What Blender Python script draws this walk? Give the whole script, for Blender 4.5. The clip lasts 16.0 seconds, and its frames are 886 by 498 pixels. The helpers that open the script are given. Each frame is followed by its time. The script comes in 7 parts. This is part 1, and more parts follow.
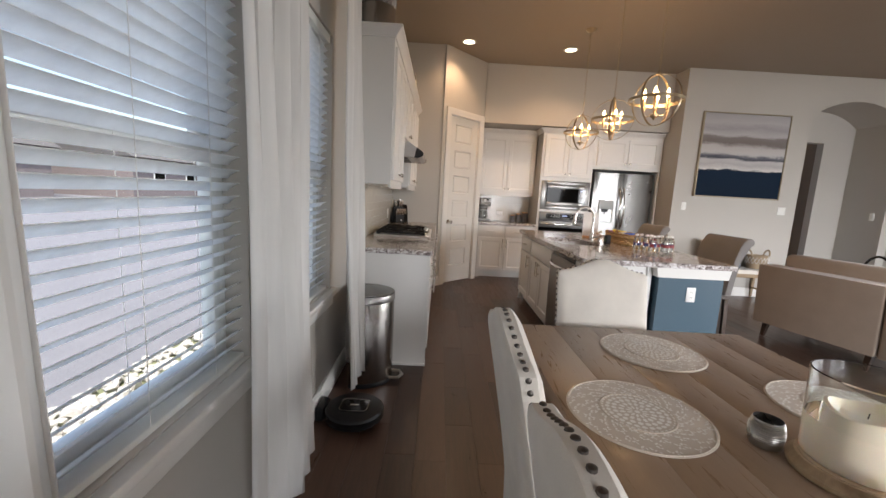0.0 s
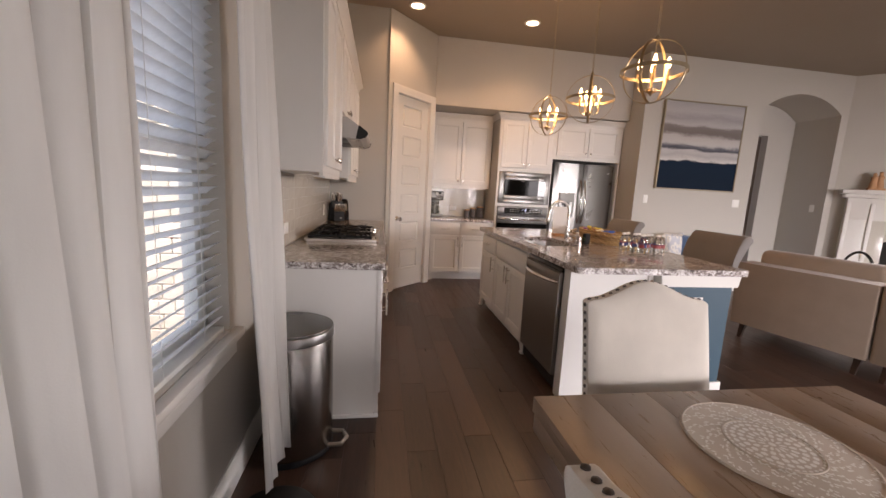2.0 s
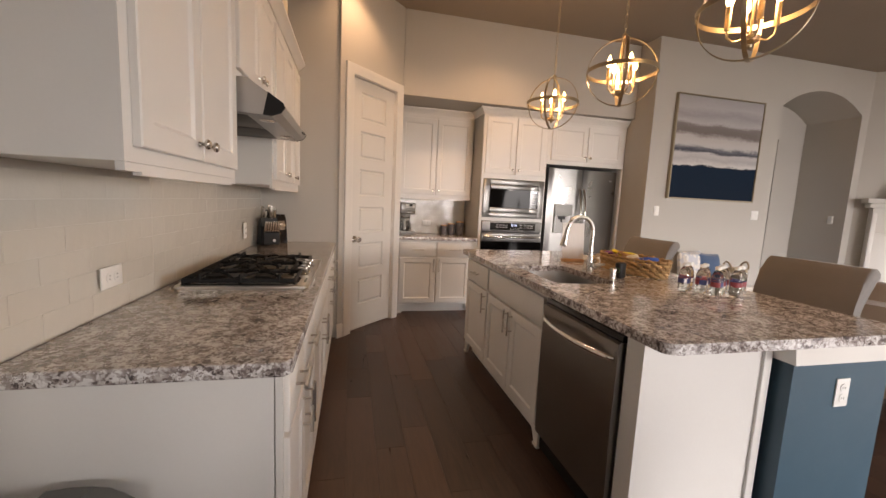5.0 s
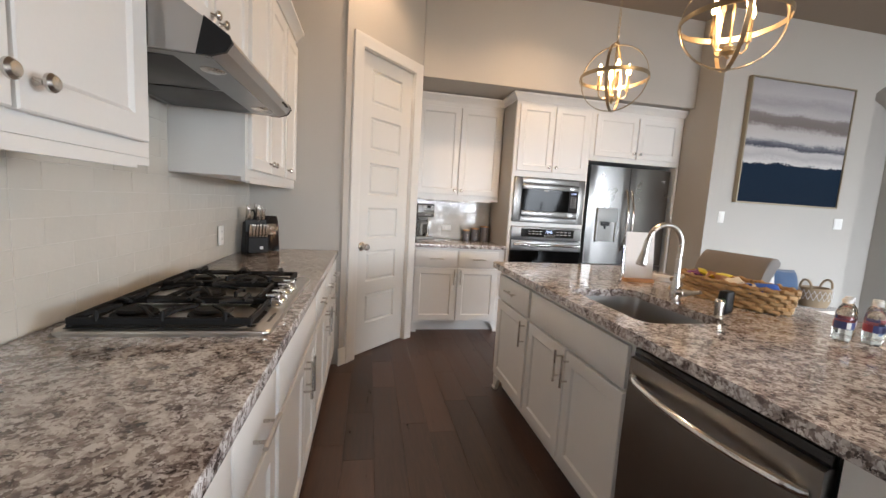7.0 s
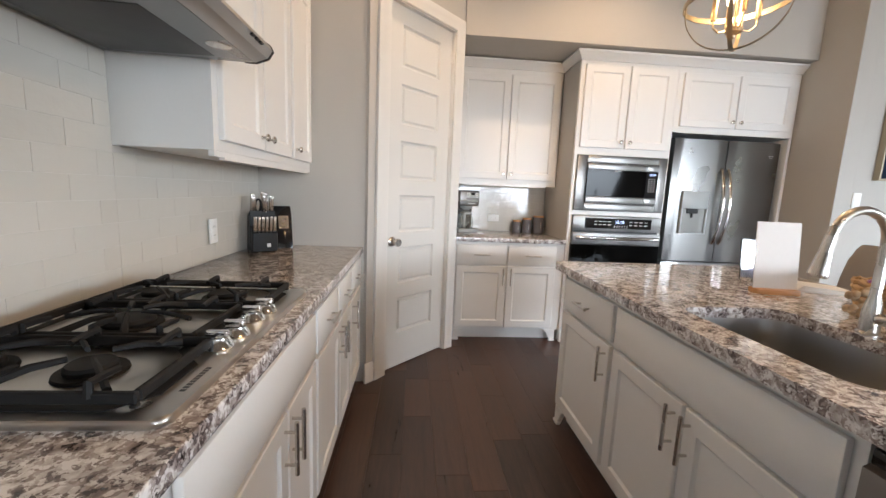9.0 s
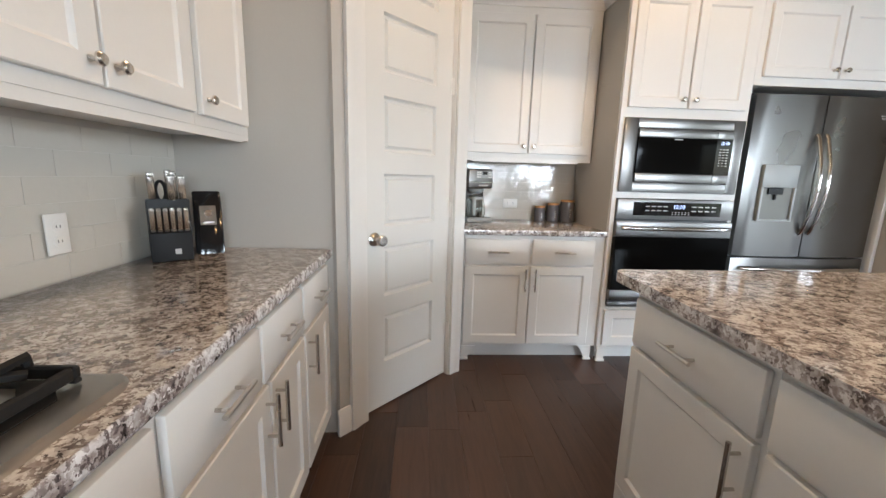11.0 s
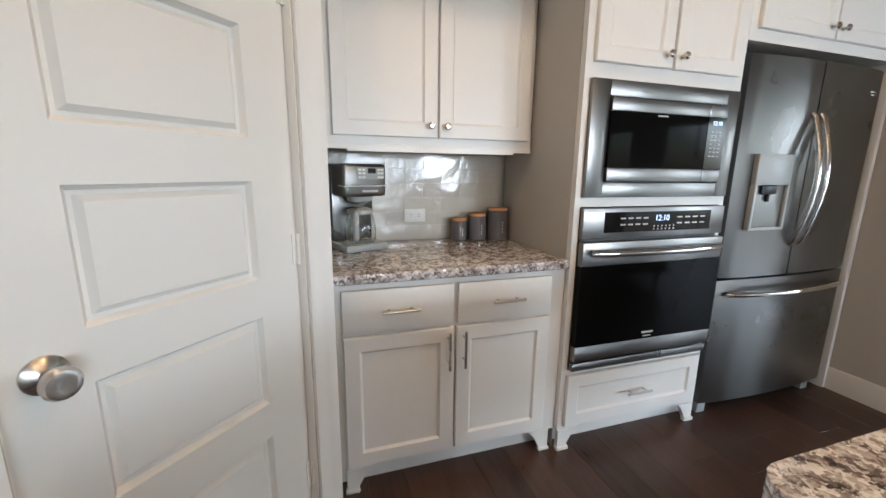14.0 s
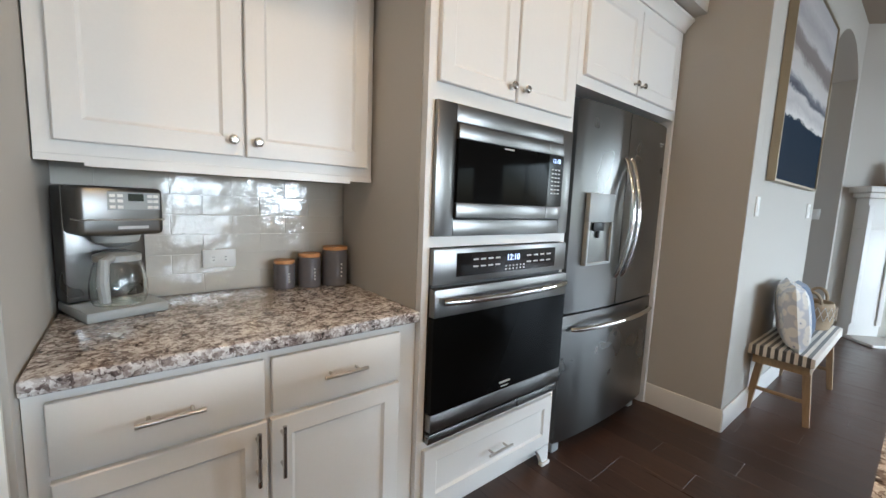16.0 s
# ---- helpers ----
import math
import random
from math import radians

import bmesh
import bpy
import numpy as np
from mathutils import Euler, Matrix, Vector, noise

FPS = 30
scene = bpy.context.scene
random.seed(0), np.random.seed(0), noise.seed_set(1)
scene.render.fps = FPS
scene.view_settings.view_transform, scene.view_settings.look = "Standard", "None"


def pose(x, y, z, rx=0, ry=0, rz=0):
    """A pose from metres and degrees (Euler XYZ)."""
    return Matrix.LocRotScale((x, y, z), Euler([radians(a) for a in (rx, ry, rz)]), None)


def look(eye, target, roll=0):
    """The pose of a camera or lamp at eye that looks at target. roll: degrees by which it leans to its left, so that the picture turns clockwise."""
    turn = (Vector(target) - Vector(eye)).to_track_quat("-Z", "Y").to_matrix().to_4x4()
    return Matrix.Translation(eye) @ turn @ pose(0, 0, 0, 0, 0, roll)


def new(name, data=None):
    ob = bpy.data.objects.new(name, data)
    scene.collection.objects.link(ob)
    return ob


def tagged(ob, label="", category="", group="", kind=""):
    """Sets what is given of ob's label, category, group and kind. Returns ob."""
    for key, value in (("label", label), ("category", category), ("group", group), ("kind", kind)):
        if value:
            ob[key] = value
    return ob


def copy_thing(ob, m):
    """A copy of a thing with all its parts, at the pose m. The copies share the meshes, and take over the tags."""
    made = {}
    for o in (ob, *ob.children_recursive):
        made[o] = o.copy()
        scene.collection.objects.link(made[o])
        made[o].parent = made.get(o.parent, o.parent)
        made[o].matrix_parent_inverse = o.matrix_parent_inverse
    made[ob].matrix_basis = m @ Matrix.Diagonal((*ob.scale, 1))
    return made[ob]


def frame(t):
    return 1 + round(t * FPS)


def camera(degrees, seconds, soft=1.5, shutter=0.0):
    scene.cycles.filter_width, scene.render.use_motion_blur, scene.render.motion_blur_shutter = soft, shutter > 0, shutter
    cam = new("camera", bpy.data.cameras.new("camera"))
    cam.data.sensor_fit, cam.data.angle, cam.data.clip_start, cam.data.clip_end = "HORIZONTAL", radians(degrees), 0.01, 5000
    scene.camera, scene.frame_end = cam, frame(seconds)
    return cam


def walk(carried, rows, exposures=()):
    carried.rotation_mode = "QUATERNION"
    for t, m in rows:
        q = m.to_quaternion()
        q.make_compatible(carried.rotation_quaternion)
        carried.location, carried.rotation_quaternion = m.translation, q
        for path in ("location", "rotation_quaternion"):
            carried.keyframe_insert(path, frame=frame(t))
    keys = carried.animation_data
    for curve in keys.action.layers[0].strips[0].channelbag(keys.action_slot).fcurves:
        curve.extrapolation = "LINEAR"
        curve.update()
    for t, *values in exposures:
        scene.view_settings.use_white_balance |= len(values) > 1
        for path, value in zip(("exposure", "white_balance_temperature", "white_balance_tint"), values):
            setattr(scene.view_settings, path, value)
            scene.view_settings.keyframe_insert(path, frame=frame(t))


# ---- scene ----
cam = camera(97.3, 16.0)
PATH = [
    (0, (0.677, 1.639, 1.342), (0.706, 3.619, 1.06), 3.1),
    (0.5, (0.641, 1.819, 1.348), (0.721, 3.794, 1.047), 3.0),
    (1, (0.616, 2.012, 1.318), (0.77, 3.983, 1.014), 3.0),
    (1.5, (0.598, 2.219, 1.331), (0.846, 4.179, 1.022), 3.2),
    (2, (0.61, 2.405, 1.329), (0.93, 4.356, 1.028), 3.0),
    (2.5, (0.634, 2.611, 1.311), (1.002, 4.551, 0.995), 2.9),
    (3, (0.65, 2.788, 1.312), (1.044, 4.724, 1.006), 2.8),
    (3.5, (0.661, 2.974, 1.309), (1.082, 4.907, 1.015), 2.8),
    (4, (0.677, 3.2, 1.321), (1.142, 5.125, 1.041), 2.8),
    (4.2, (0.698, 3.269, 1.328), (1.174, 5.193, 1.063), 2.7),
    (6.5, (0.874, 4.013, 1.329), (1.269, 5.96, 1.103), 3.2),
    (7, (0.864, 4.181, 1.314), (1.243, 6.132, 1.085), 3.4),
    (7.5, (0.867, 4.29, 1.309), (1.196, 6.247, 1.065), 3.4),
    (8, (0.887, 4.442, 1.315), (1.157, 6.406, 1.056), 3.1),
    (8.5, (0.912, 4.628, 1.283), (1.132, 6.599, 1.021), 2.7),
    (9, (0.959, 4.755, 1.281), (1.112, 6.728, 0.992), 2.4),
    (9.2, (0.975, 4.818, 1.287), (1.104, 6.792, 0.988), 2.2),
    (11.3, (1.068, 5.628, 1.241), (1.185, 7.59, 0.87), 1.5),
    (11.5, (1.091, 5.698, 1.252), (1.221, 7.659, 0.88), 1.6),
    (12, (1.108, 5.874, 1.287), (1.297, 7.832, 0.925), 1.5),
    (12.5, (1.102, 6.097, 1.299), (1.389, 8.043, 0.938), 1.3),
    (13, (1.117, 6.286, 1.306), (1.509, 8.213, 0.943), 1.0),
    (13.5, (1.199, 6.454, 1.284), (1.69, 8.357, 0.912), 0.7),
    (14, (1.27, 6.636, 1.28), (1.869, 8.503, 0.885), 0.7),
    (14.5, (1.316, 6.751, 1.265), (2.04, 8.577, 0.888), 1.0),
    (15, (1.366, 6.861, 1.287), (2.245, 8.62, 0.926), 1.6),
    (15.5, (1.436, 6.908, 1.277), (2.500, 8.580, 0.992), 1.8),
    (16, (1.490, 6.916, 1.296), (2.734, 8.464, 1.061), 2.3),
]
walk(cam, [(t, look(eye, target, roll)) for t, eye, target, roll in PATH],
     exposures=((0.0, 1.36, 6450, 10), (0.6, 1.32, 6600, 12), (1.0, 1.32, 6750, 17), (1.5, 1.28, 6950, 20), (2.0, 1.28, 7000, 20), (2.5, 1.36, 6550, 11), (3.5, 1.30, 6800, 13),
                (4.2, 1.26, 7500, 18), (6.5, 1.62, 6150, 8), (9.0, 1.88, 5750, 5), (12.0, 1.78, 5600, 2), (14.5, 1.63, 5550, 2), (16.0, 1.74, 5450, 0)))

# ---------- world, sun, large lights ----------
world = bpy.data.worlds.new("sky")
scene.world = world
world.use_nodes = True
_wn = world.node_tree.nodes
_sky = _wn.new("ShaderNodeTexSky")
_sky.sky_type = "NISHITA"
_sky.sun_disc = False
_sky.sun_elevation = radians(60)
_sky.sun_rotation = radians(150)
_sky.air_density, _sky.dust_density, _sky.ozone_density = 1.0, 3.0, 1.0
world.node_tree.links.new(_sky.outputs[0], _wn["Background"].inputs[0])
_wn["Background"].inputs[1].default_value = 0.15


def lamp(name, kind, m, power, color, **kw):
    data = bpy.data.lights.new(name, kind)
    data.energy, data.color = power, color
    for k, v in kw.items():
        if k == "size":
            data.size = v
        elif k == "size_y":
            data.shape, data.size_y = "RECTANGLE", v
        elif k == "radius":
            data.shadow_soft_size = v
        elif k == "angle":
            data.angle = v
        elif k == "spread":
            data.spread = v
        elif k == "spot":
            data.spot_size, data.spot_blend = v, 0.6
    ob = new(name, data)
    ob.matrix_basis = m
    return ob


lamp("sun", "SUN", look((0, 0, 30), (-8.5, 15, 0)), 3.2, (1.0, 0.94, 0.86), angle=radians(1.0))

# ---------- materials ----------
def nodes_of(name):
    m = bpy.data.materials.new(name)
    m.use_nodes = True
    nt = m.node_tree
    return m, nt, nt.nodes["Principled BSDF"]


def coords(nt, scale=(1, 1, 1), rot=(0, 0, 0)):
    tc = nt.nodes.new("ShaderNodeTexCoord")
    mp = nt.nodes.new("ShaderNodeMapping")
    mp.inputs["Scale"].default_value = scale
    mp.inputs["Rotation"].default_value = rot
    nt.links.new(tc.outputs["Object"], mp.inputs[0])
    return mp.outputs[0]


def noise_tex(nt, vec, scale, detail=4, rough=0.55, dist=0.0):
    n = nt.nodes.new("ShaderNodeTexNoise")
    n.inputs["Scale"].default_value, n.inputs["Detail"].default_value = scale, detail
    n.inputs["Roughness"].default_value, n.inputs["Distortion"].default_value = rough, dist
    if vec is not None:
        nt.links.new(vec, n.inputs["Vector"])
    return n


def ramp(nt, fac, stops):
    r = nt.nodes.new("ShaderNodeValToRGB")
    els = r.color_ramp.elements
    while len(els) < len(stops):
        els.new(0.5)
    for e, (p, c) in zip(els, stops):
        e.position, e.color = p, (*c, 1)
    nt.links.new(fac, r.inputs[0])
    return r.outputs[0]


def bump(nt, bsdf, height, strength, dist=0.002):
    b = nt.nodes.new("ShaderNodeBump")
    b.inputs["Strength"].default_value, b.inputs["Distance"].default_value = strength, dist
    nt.links.new(height, b.inputs["Height"])
    nt.links.new(b.outputs[0], bsdf.inputs["Normal"])


def mul(c, k):
    return tuple(min(1, a * k) for a in c)


def plain(name, color, rough=0.5, metal=0.0, vary=0.06, scale=3.0, fine=60.0, relief=0.15, stretch=(1, 1, 1), rvary=0.08, depth=0.002):
    """Base colour that drifts at two scales, with fine relief."""
    m, nt, b = nodes_of(name)
    v = coords(nt, stretch)
    big, small = noise_tex(nt, v, scale), noise_tex(nt, v, fine, 3)
    mix = nt.nodes.new("ShaderNodeMath")
    mix.operation = "MULTIPLY_ADD"
    mix.inputs[1].default_value = 0.35
    nt.links.new(small.outputs[0], mix.inputs[0])
    half = nt.nodes.new("ShaderNodeMath")
    half.operation = "MULTIPLY"
    half.inputs[1].default_value = 0.65
    nt.links.new(big.outputs[0], half.inputs[0])
    nt.links.new(half.outputs[0], mix.inputs[2])
    col = ramp(nt, mix.outputs[0], [(0.25, mul(color, 1 - vary)), (0.75, mul(color, 1 + vary))])
    nt.links.new(col, b.inputs["Base Color"])
    rr = ramp(nt, big.outputs[0], [(0.3, (max(0.02, rough - rvary),) * 3), (0.7, (min(1, rough + rvary),) * 3)])
    nt.links.new(rr, b.inputs["Roughness"])
    b.inputs["Metallic"].default_value = metal
    if relief:
        bump(nt, b, small.outputs[0], relief, depth)
    return m


def granite_mat():
    m, nt, b = nodes_of("granite")
    v = coords(nt)
    warp = noise_tex(nt, v, 55, 4, 0.6)
    add = nt.nodes.new("ShaderNodeMixRGB")
    add.blend_type, add.inputs[0].default_value = "LINEAR_LIGHT", 0.022
    nt.links.new(v, add.inputs[1])
    nt.links.new(warp.outputs["Color"], add.inputs[2])
    cells = nt.nodes.new("ShaderNodeTexVoronoi")
    cells.inputs["Scale"].default_value = 112
    nt.links.new(add.outputs[0], cells.inputs["Vector"])
    sep = nt.nodes.new("ShaderNodeSeparateColor")
    nt.links.new(cells.outputs["Color"], sep.inputs[0])
    clump = noise_tex(nt, v, 21, 3, 0.65, 0.5)
    mix = nt.nodes.new("ShaderNodeMath")
    mix.operation = "MULTIPLY_ADD"
    mix.inputs[1].default_value = 0.5
    nt.links.new(sep.outputs[0], mix.inputs[0])
    k = nt.nodes.new("ShaderNodeMath")
    k.operation = "MULTIPLY_ADD"
    k.inputs[1].default_value, k.inputs[2].default_value = 1.1, -0.255
    nt.links.new(clump.outputs[0], k.inputs[0])
    nt.links.new(k.outputs[0], mix.inputs[2])
    col = ramp(nt, mix.outputs[0], [(0.08, (0.016, 0.014, 0.015)), (0.23, (0.075, 0.060, 0.058)), (0.35, (0.175, 0.142, 0.135)),
                                    (0.48, (0.335, 0.287, 0.27)), (0.60, (0.50, 0.465, 0.45)), (0.78, (0.76, 0.74, 0.73))])
    nt.links.new(col, b.inputs["Base Color"])
    b.inputs["Roughness"].default_value = 0.12
    b.inputs["Coat Weight"].default_value = 0.25
    b.inputs["Coat Roughness"].default_value = 0.05
    return m


def wood_mat(name, dark, light, rough, along="y", scale=1.0, random_amount=0.5, relief=0.3, coat=0.0):
    m, nt, b = nodes_of(name)
    st = {"y": (14, 1.2, 14), "x": (1.2, 14, 14), "z": (14, 14, 1.2)}[along]
    info = nt.nodes.new("ShaderNodeObjectInfo")
    tc = nt.nodes.new("ShaderNodeTexCoord")
    off = nt.nodes.new("ShaderNodeVectorMath")
    off.operation = "MULTIPLY_ADD"
    off.inputs[1].default_value = (37, 37, 37)
    nt.links.new(info.outputs["Random"], off.inputs[0])
    mp = nt.nodes.new("ShaderNodeMapping")
    mp.inputs["Scale"].default_value = [a * scale for a in st]
    nt.links.new(tc.outputs["Object"], mp.inputs[0])
    nt.links.new(mp.outputs[0], off.inputs[2])
    grain = noise_tex(nt, off.outputs[0], 2.0, 6, 0.65, 1.2)
    fine = noise_tex(nt, off.outputs[0], 11.0, 3, 0.6)
    mix = nt.nodes.new("ShaderNodeMath")
    mix.operation = "MULTIPLY_ADD"
    mix.inputs[1].default_value = random_amount
    nt.links.new(info.outputs["Random"], mix.inputs[0])
    s = nt.nodes.new("ShaderNodeMath")
    s.operation = "MULTIPLY_ADD"
    s.inputs[1].default_value, s.inputs[2].default_value = 0.9, -0.2 - random_amount * 0.25
    nt.links.new(grain.outputs[0], s.inputs[0])
    nt.links.new(s.outputs[0], mix.inputs[2])
    f = nt.nodes.new("ShaderNodeMath")
    f.operation = "MULTIPLY_ADD"
    f.inputs[1].default_value = 0.25
    nt.links.new(fine.outputs[0], f.inputs[0])
    nt.links.new(mix.outputs[0], f.inputs[2])
    col = ramp(nt, f.outputs[0], [(0.05, dark), (0.75, light)])
    nt.links.new(col, b.inputs["Base Color"])
    rr = ramp(nt, grain.outputs[0], [(0.3, (rough - 0.06,) * 3), (0.7, (rough + 0.1,) * 3)])
    nt.links.new(rr, b.inputs["Roughness"])
    b.inputs["Coat Weight"].default_value = coat
    b.inputs["Coat Roughness"].default_value = 0.3
    bump(nt, b, grain.outputs[0], relief, 0.002)
    return m


def weave_mat(name, color, rough=0.9, scale=500.0, vary=0.08, sheen=0.3):
    m, nt, b = nodes_of(name)
    v = coords(nt)
    big = noise_tex(nt, v, 5, 4)
    w = nt.nodes.new("ShaderNodeTexWave")
    w.inputs["Scale"].default_value, w.inputs["Distortion"].default_value = scale / 6.28, 1.5
    nt.links.new(v, w.inputs["Vector"])
    fine = noise_tex(nt, v, 260, 2)
    col = ramp(nt, big.outputs[0], [(0.3, mul(color, 1 - vary)), (0.7, mul(color, 1 + vary))])
    nt.links.new(col, b.inputs["Base Color"])
    b.inputs["Roughness"].default_value = rough
    b.inputs["Sheen Weight"].default_value = sheen
    bump(nt, b, fine.outputs[0], 0.35, 0.002)
    return m


def steel_mat(name, color, rough, along="z"):
    m, nt, b = nodes_of(name)
    st = {"z": (900, 900, 6), "x": (6, 900, 900), "y": (900, 6, 900)}[along]
    v = coords(nt, st)
    n = noise_tex(nt, v, 1.0, 3)
    big = noise_tex(nt, coords(nt), 3.0, 3)
    rr = ramp(nt, big.outputs[0], [(0.3, (rough * 0.9,) * 3), (0.7, (rough * 1.1,) * 3)])
    nt.links.new(rr, b.inputs["Roughness"])
    col = ramp(nt, big.outputs[0], [(0.3, mul(color, 0.95)), (0.7, mul(color, 1.05))])
    nt.links.new(col, b.inputs["Base Color"])
    b.inputs["Metallic"].default_value = 1.0
    return m


def glow_mat(name, color, strength):
    m, nt, b = nodes_of(name)
    b.inputs["Base Color"].default_value = (*color, 1)
    b.inputs["Emission Color"].default_value = (*color, 1)
    b.inputs["Emission Strength"].default_value = strength
    return m


def glass_mat(name, color=(0.95, 0.98, 0.97), rough=0.0, ior=1.45):
    m, nt, b = nodes_of(name)
    b.inputs["Base Color"].default_value = (*color, 1)
    b.inputs["Roughness"].default_value = rough
    b.inputs["IOR"].default_value = ior
    b.inputs["Transmission Weight"].default_value = 1.0
    return m


def thin_cloth(name, color, through_amount):
    m, nt, b = nodes_of(name)
    v = coords(nt)
    fine, big = noise_tex(nt, v, 300, 2), noise_tex(nt, coords(nt, (6, 6, 0.7)), 3, 3)
    col = ramp(nt, big.outputs[0], [(0.3, mul(color, 0.94)), (0.7, mul(color, 1.04))])
    nt.links.new(col, b.inputs["Base Color"])
    b.inputs["Roughness"].default_value = 0.95
    bump(nt, b, fine.outputs[0], 0.25, 0.001)
    tr = nt.nodes.new("ShaderNodeBsdfTranslucent")
    nt.links.new(col, tr.inputs[0])
    mx = nt.nodes.new("ShaderNodeMixShader")
    mx.inputs[0].default_value = through_amount
    nt.links.new(b.outputs[0], mx.inputs[1])
    nt.links.new(tr.outputs[0], mx.inputs[2])
    nt.links.new(mx.outputs[0], nt.nodes["Material Output"].inputs[0])
    return m


def random_piece_mat(name, stops, rough, fine=40.0, relief=0.2, depth=0.002, metal=0.0):
    m, nt, b = nodes_of(name)
    info = nt.nodes.new("ShaderNodeObjectInfo")
    v = coords(nt)
    n = noise_tex(nt, v, fine, 4)
    mix = nt.nodes.new("ShaderNodeMath")
    mix.operation = "MULTIPLY_ADD"
    mix.inputs[1].default_value = 0.3
    nt.links.new(n.outputs[0], mix.inputs[0])
    k = nt.nodes.new("ShaderNodeMath")
    k.operation = "MULTIPLY"
    k.inputs[1].default_value = 0.7
    nt.links.new(info.outputs["Random"], k.inputs[0])
    nt.links.new(k.outputs[0], mix.inputs[2])
    nt.links.new(ramp(nt, mix.outputs[0], stops), b.inputs["Base Color"])
    b.inputs["Roughness"].default_value = rough
    b.inputs["Metallic"].default_value = metal
    bump(nt, b, n.outputs[0], relief, depth)
    return m


M_WALL = plain("wall_paint", (0.48, 0.455, 0.415), 0.75, vary=0.03, fine=90, relief=0.12)
M_CEIL = plain("ceiling_paint", (0.32, 0.27, 0.22), 0.85, vary=0.03, fine=70, relief=0.25)
M_TRIM = plain("trim_paint", (0.74, 0.72, 0.685), 0.38, vary=0.02, relief=0.03)
M_CAB = plain("cabinet_paint", (0.75, 0.735, 0.71), 0.36, vary=0.025, fine=120, relief=0.05)
M_DOOR = plain("door_paint", (0.69, 0.675, 0.64), 0.42, vary=0.02, fine=120, relief=0.06)
M_BLUE = plain("blue_paint", (0.036, 0.080, 0.115), 0.5, vary=0.05, relief=0.08)
M_GRANITE = granite_mat()
M_FLOOR = wood_mat("floor_oak", (0.020, 0.0105, 0.0075), (0.088, 0.047, 0.032), 0.33, "y", 1.0, 0.42, 0.16)
M_GAP = plain("floor_gap", (0.010, 0.007, 0.006), 0.8)
M_TABLE = wood_mat("table_wood", (0.265, 0.182, 0.124), (0.345, 0.248, 0.174), 0.30, "y", 1.6, 0.12, 0.08)
M_LEGWOOD = wood_mat("dark_leg_wood", (0.02, 0.012, 0.008), (0.08, 0.045, 0.028), 0.4, "z", 2.0, 0.1, 0.2)
M_PALEWOOD = wood_mat("pale_wood", (0.24, 0.16, 0.09), (0.46, 0.34, 0.21), 0.55, "z", 2.0, 0.15, 0.3)
M_ORANGEWOOD = wood_mat("honey_wood", (0.42, 0.20, 0.075), (0.62, 0.34, 0.15), 0.45, "x", 2.0, 0.1, 0.1)
M_CREAM = weave_mat("cream_linen", (0.74, 0.69, 0.62))
M_TAUPE = weave_mat("taupe_fabric", (0.235, 0.185, 0.150), vary=0.06)
M_SOFA = weave_mat("sofa_fabric", (0.30, 0.235, 0.185), vary=0.06)
M_STOOL = weave_mat("stool_fabric", (0.175, 0.16, 0.15), vary=0.06)
M_NAVY = weave_mat("blue_cushion", (0.055, 0.10, 0.19))
M_CURTAIN = thin_cloth("curtain_cloth", (0.86, 0.85, 0.83), 0.46)
M_SLAT = thin_cloth("blind_slat", (0.94, 0.95, 0.95), 0.55)
M_VINYL = plain("window_vinyl", (0.78, 0.79, 0.76), 0.4, vary=0.02, relief=0.02)
M_STEEL = steel_mat("stainless", (0.46, 0.45, 0.44), 0.33, "z")
M_STEELX = steel_mat("stainless_across", (0.215, 0.208, 0.20), 0.33, "x")
M_DARKSTEEL = steel_mat("dark_stainless", (0.195, 0.190, 0.183), 0.29, "z")
M_DWSTEEL = steel_mat("warm_stainless", (0.30, 0.285, 0.27), 0.30, "x")
M_CANSTEEL = steel_mat("brushed_can", (0.34, 0.32, 0.30), 0.24, "z")
M_NICKEL = plain("satin_nickel", (0.58, 0.55, 0.51), 0.28, 1.0, vary=0.03, relief=0.0)
M_CHROME = plain("polished_metal", (0.75, 0.74, 0.72), 0.10, 1.0, vary=0.02, relief=0.0, rvary=0.03)
M_BRASS = plain("antique_brass", (0.42, 0.345, 0.235), 0.34, 1.0, vary=0.06, relief=0.02)
M_CHAMPAGNE = plain("champagne_frame", (0.36, 0.31, 0.225), 0.45, 0.7, vary=0.06, relief=0.03)
M_PEWTER = plain("dark_pewter", (0.14, 0.125, 0.115), 0.42, 0.9, vary=0.08, relief=0.05)
M_IRON = plain("cast_iron", (0.014, 0.0135, 0.0135), 0.62, 0.0, vary=0.1, fine=200, relief=0.3, depth=0.001)
M_BLACK = plain("black_plastic", (0.009, 0.009, 0.010), 0.42, vary=0.05, relief=0.04)
M_GLOSSBLACK = plain("gloss_black", (0.008, 0.008, 0.009), 0.08, vary=0.05, relief=0.0, rvary=0.03)
M_DARKGLASS = plain("oven_glass", (0.004, 0.004, 0.004), 0.05, vary=0.02, relief=0.0, rvary=0.02)
M_GREYPL = plain("grey_plastic", (0.36, 0.38, 0.38), 0.4, vary=0.03, relief=0.02)
M_DARKGREY = plain("dark_grey", (0.06, 0.06, 0.06), 0.5, vary=0.04, relief=0.05)
M_WHITEPL = plain("white_plastic", (0.80, 0.79, 0.76), 0.35, vary=0.02, relief=0.0)
M_TILE = random_piece_mat("glazed_tile", [(0.1, (0.575, 0.545, 0.485)), (0.9, (0.605, 0.575, 0.515))], 0.07, 9.0, 0.6, 0.007)
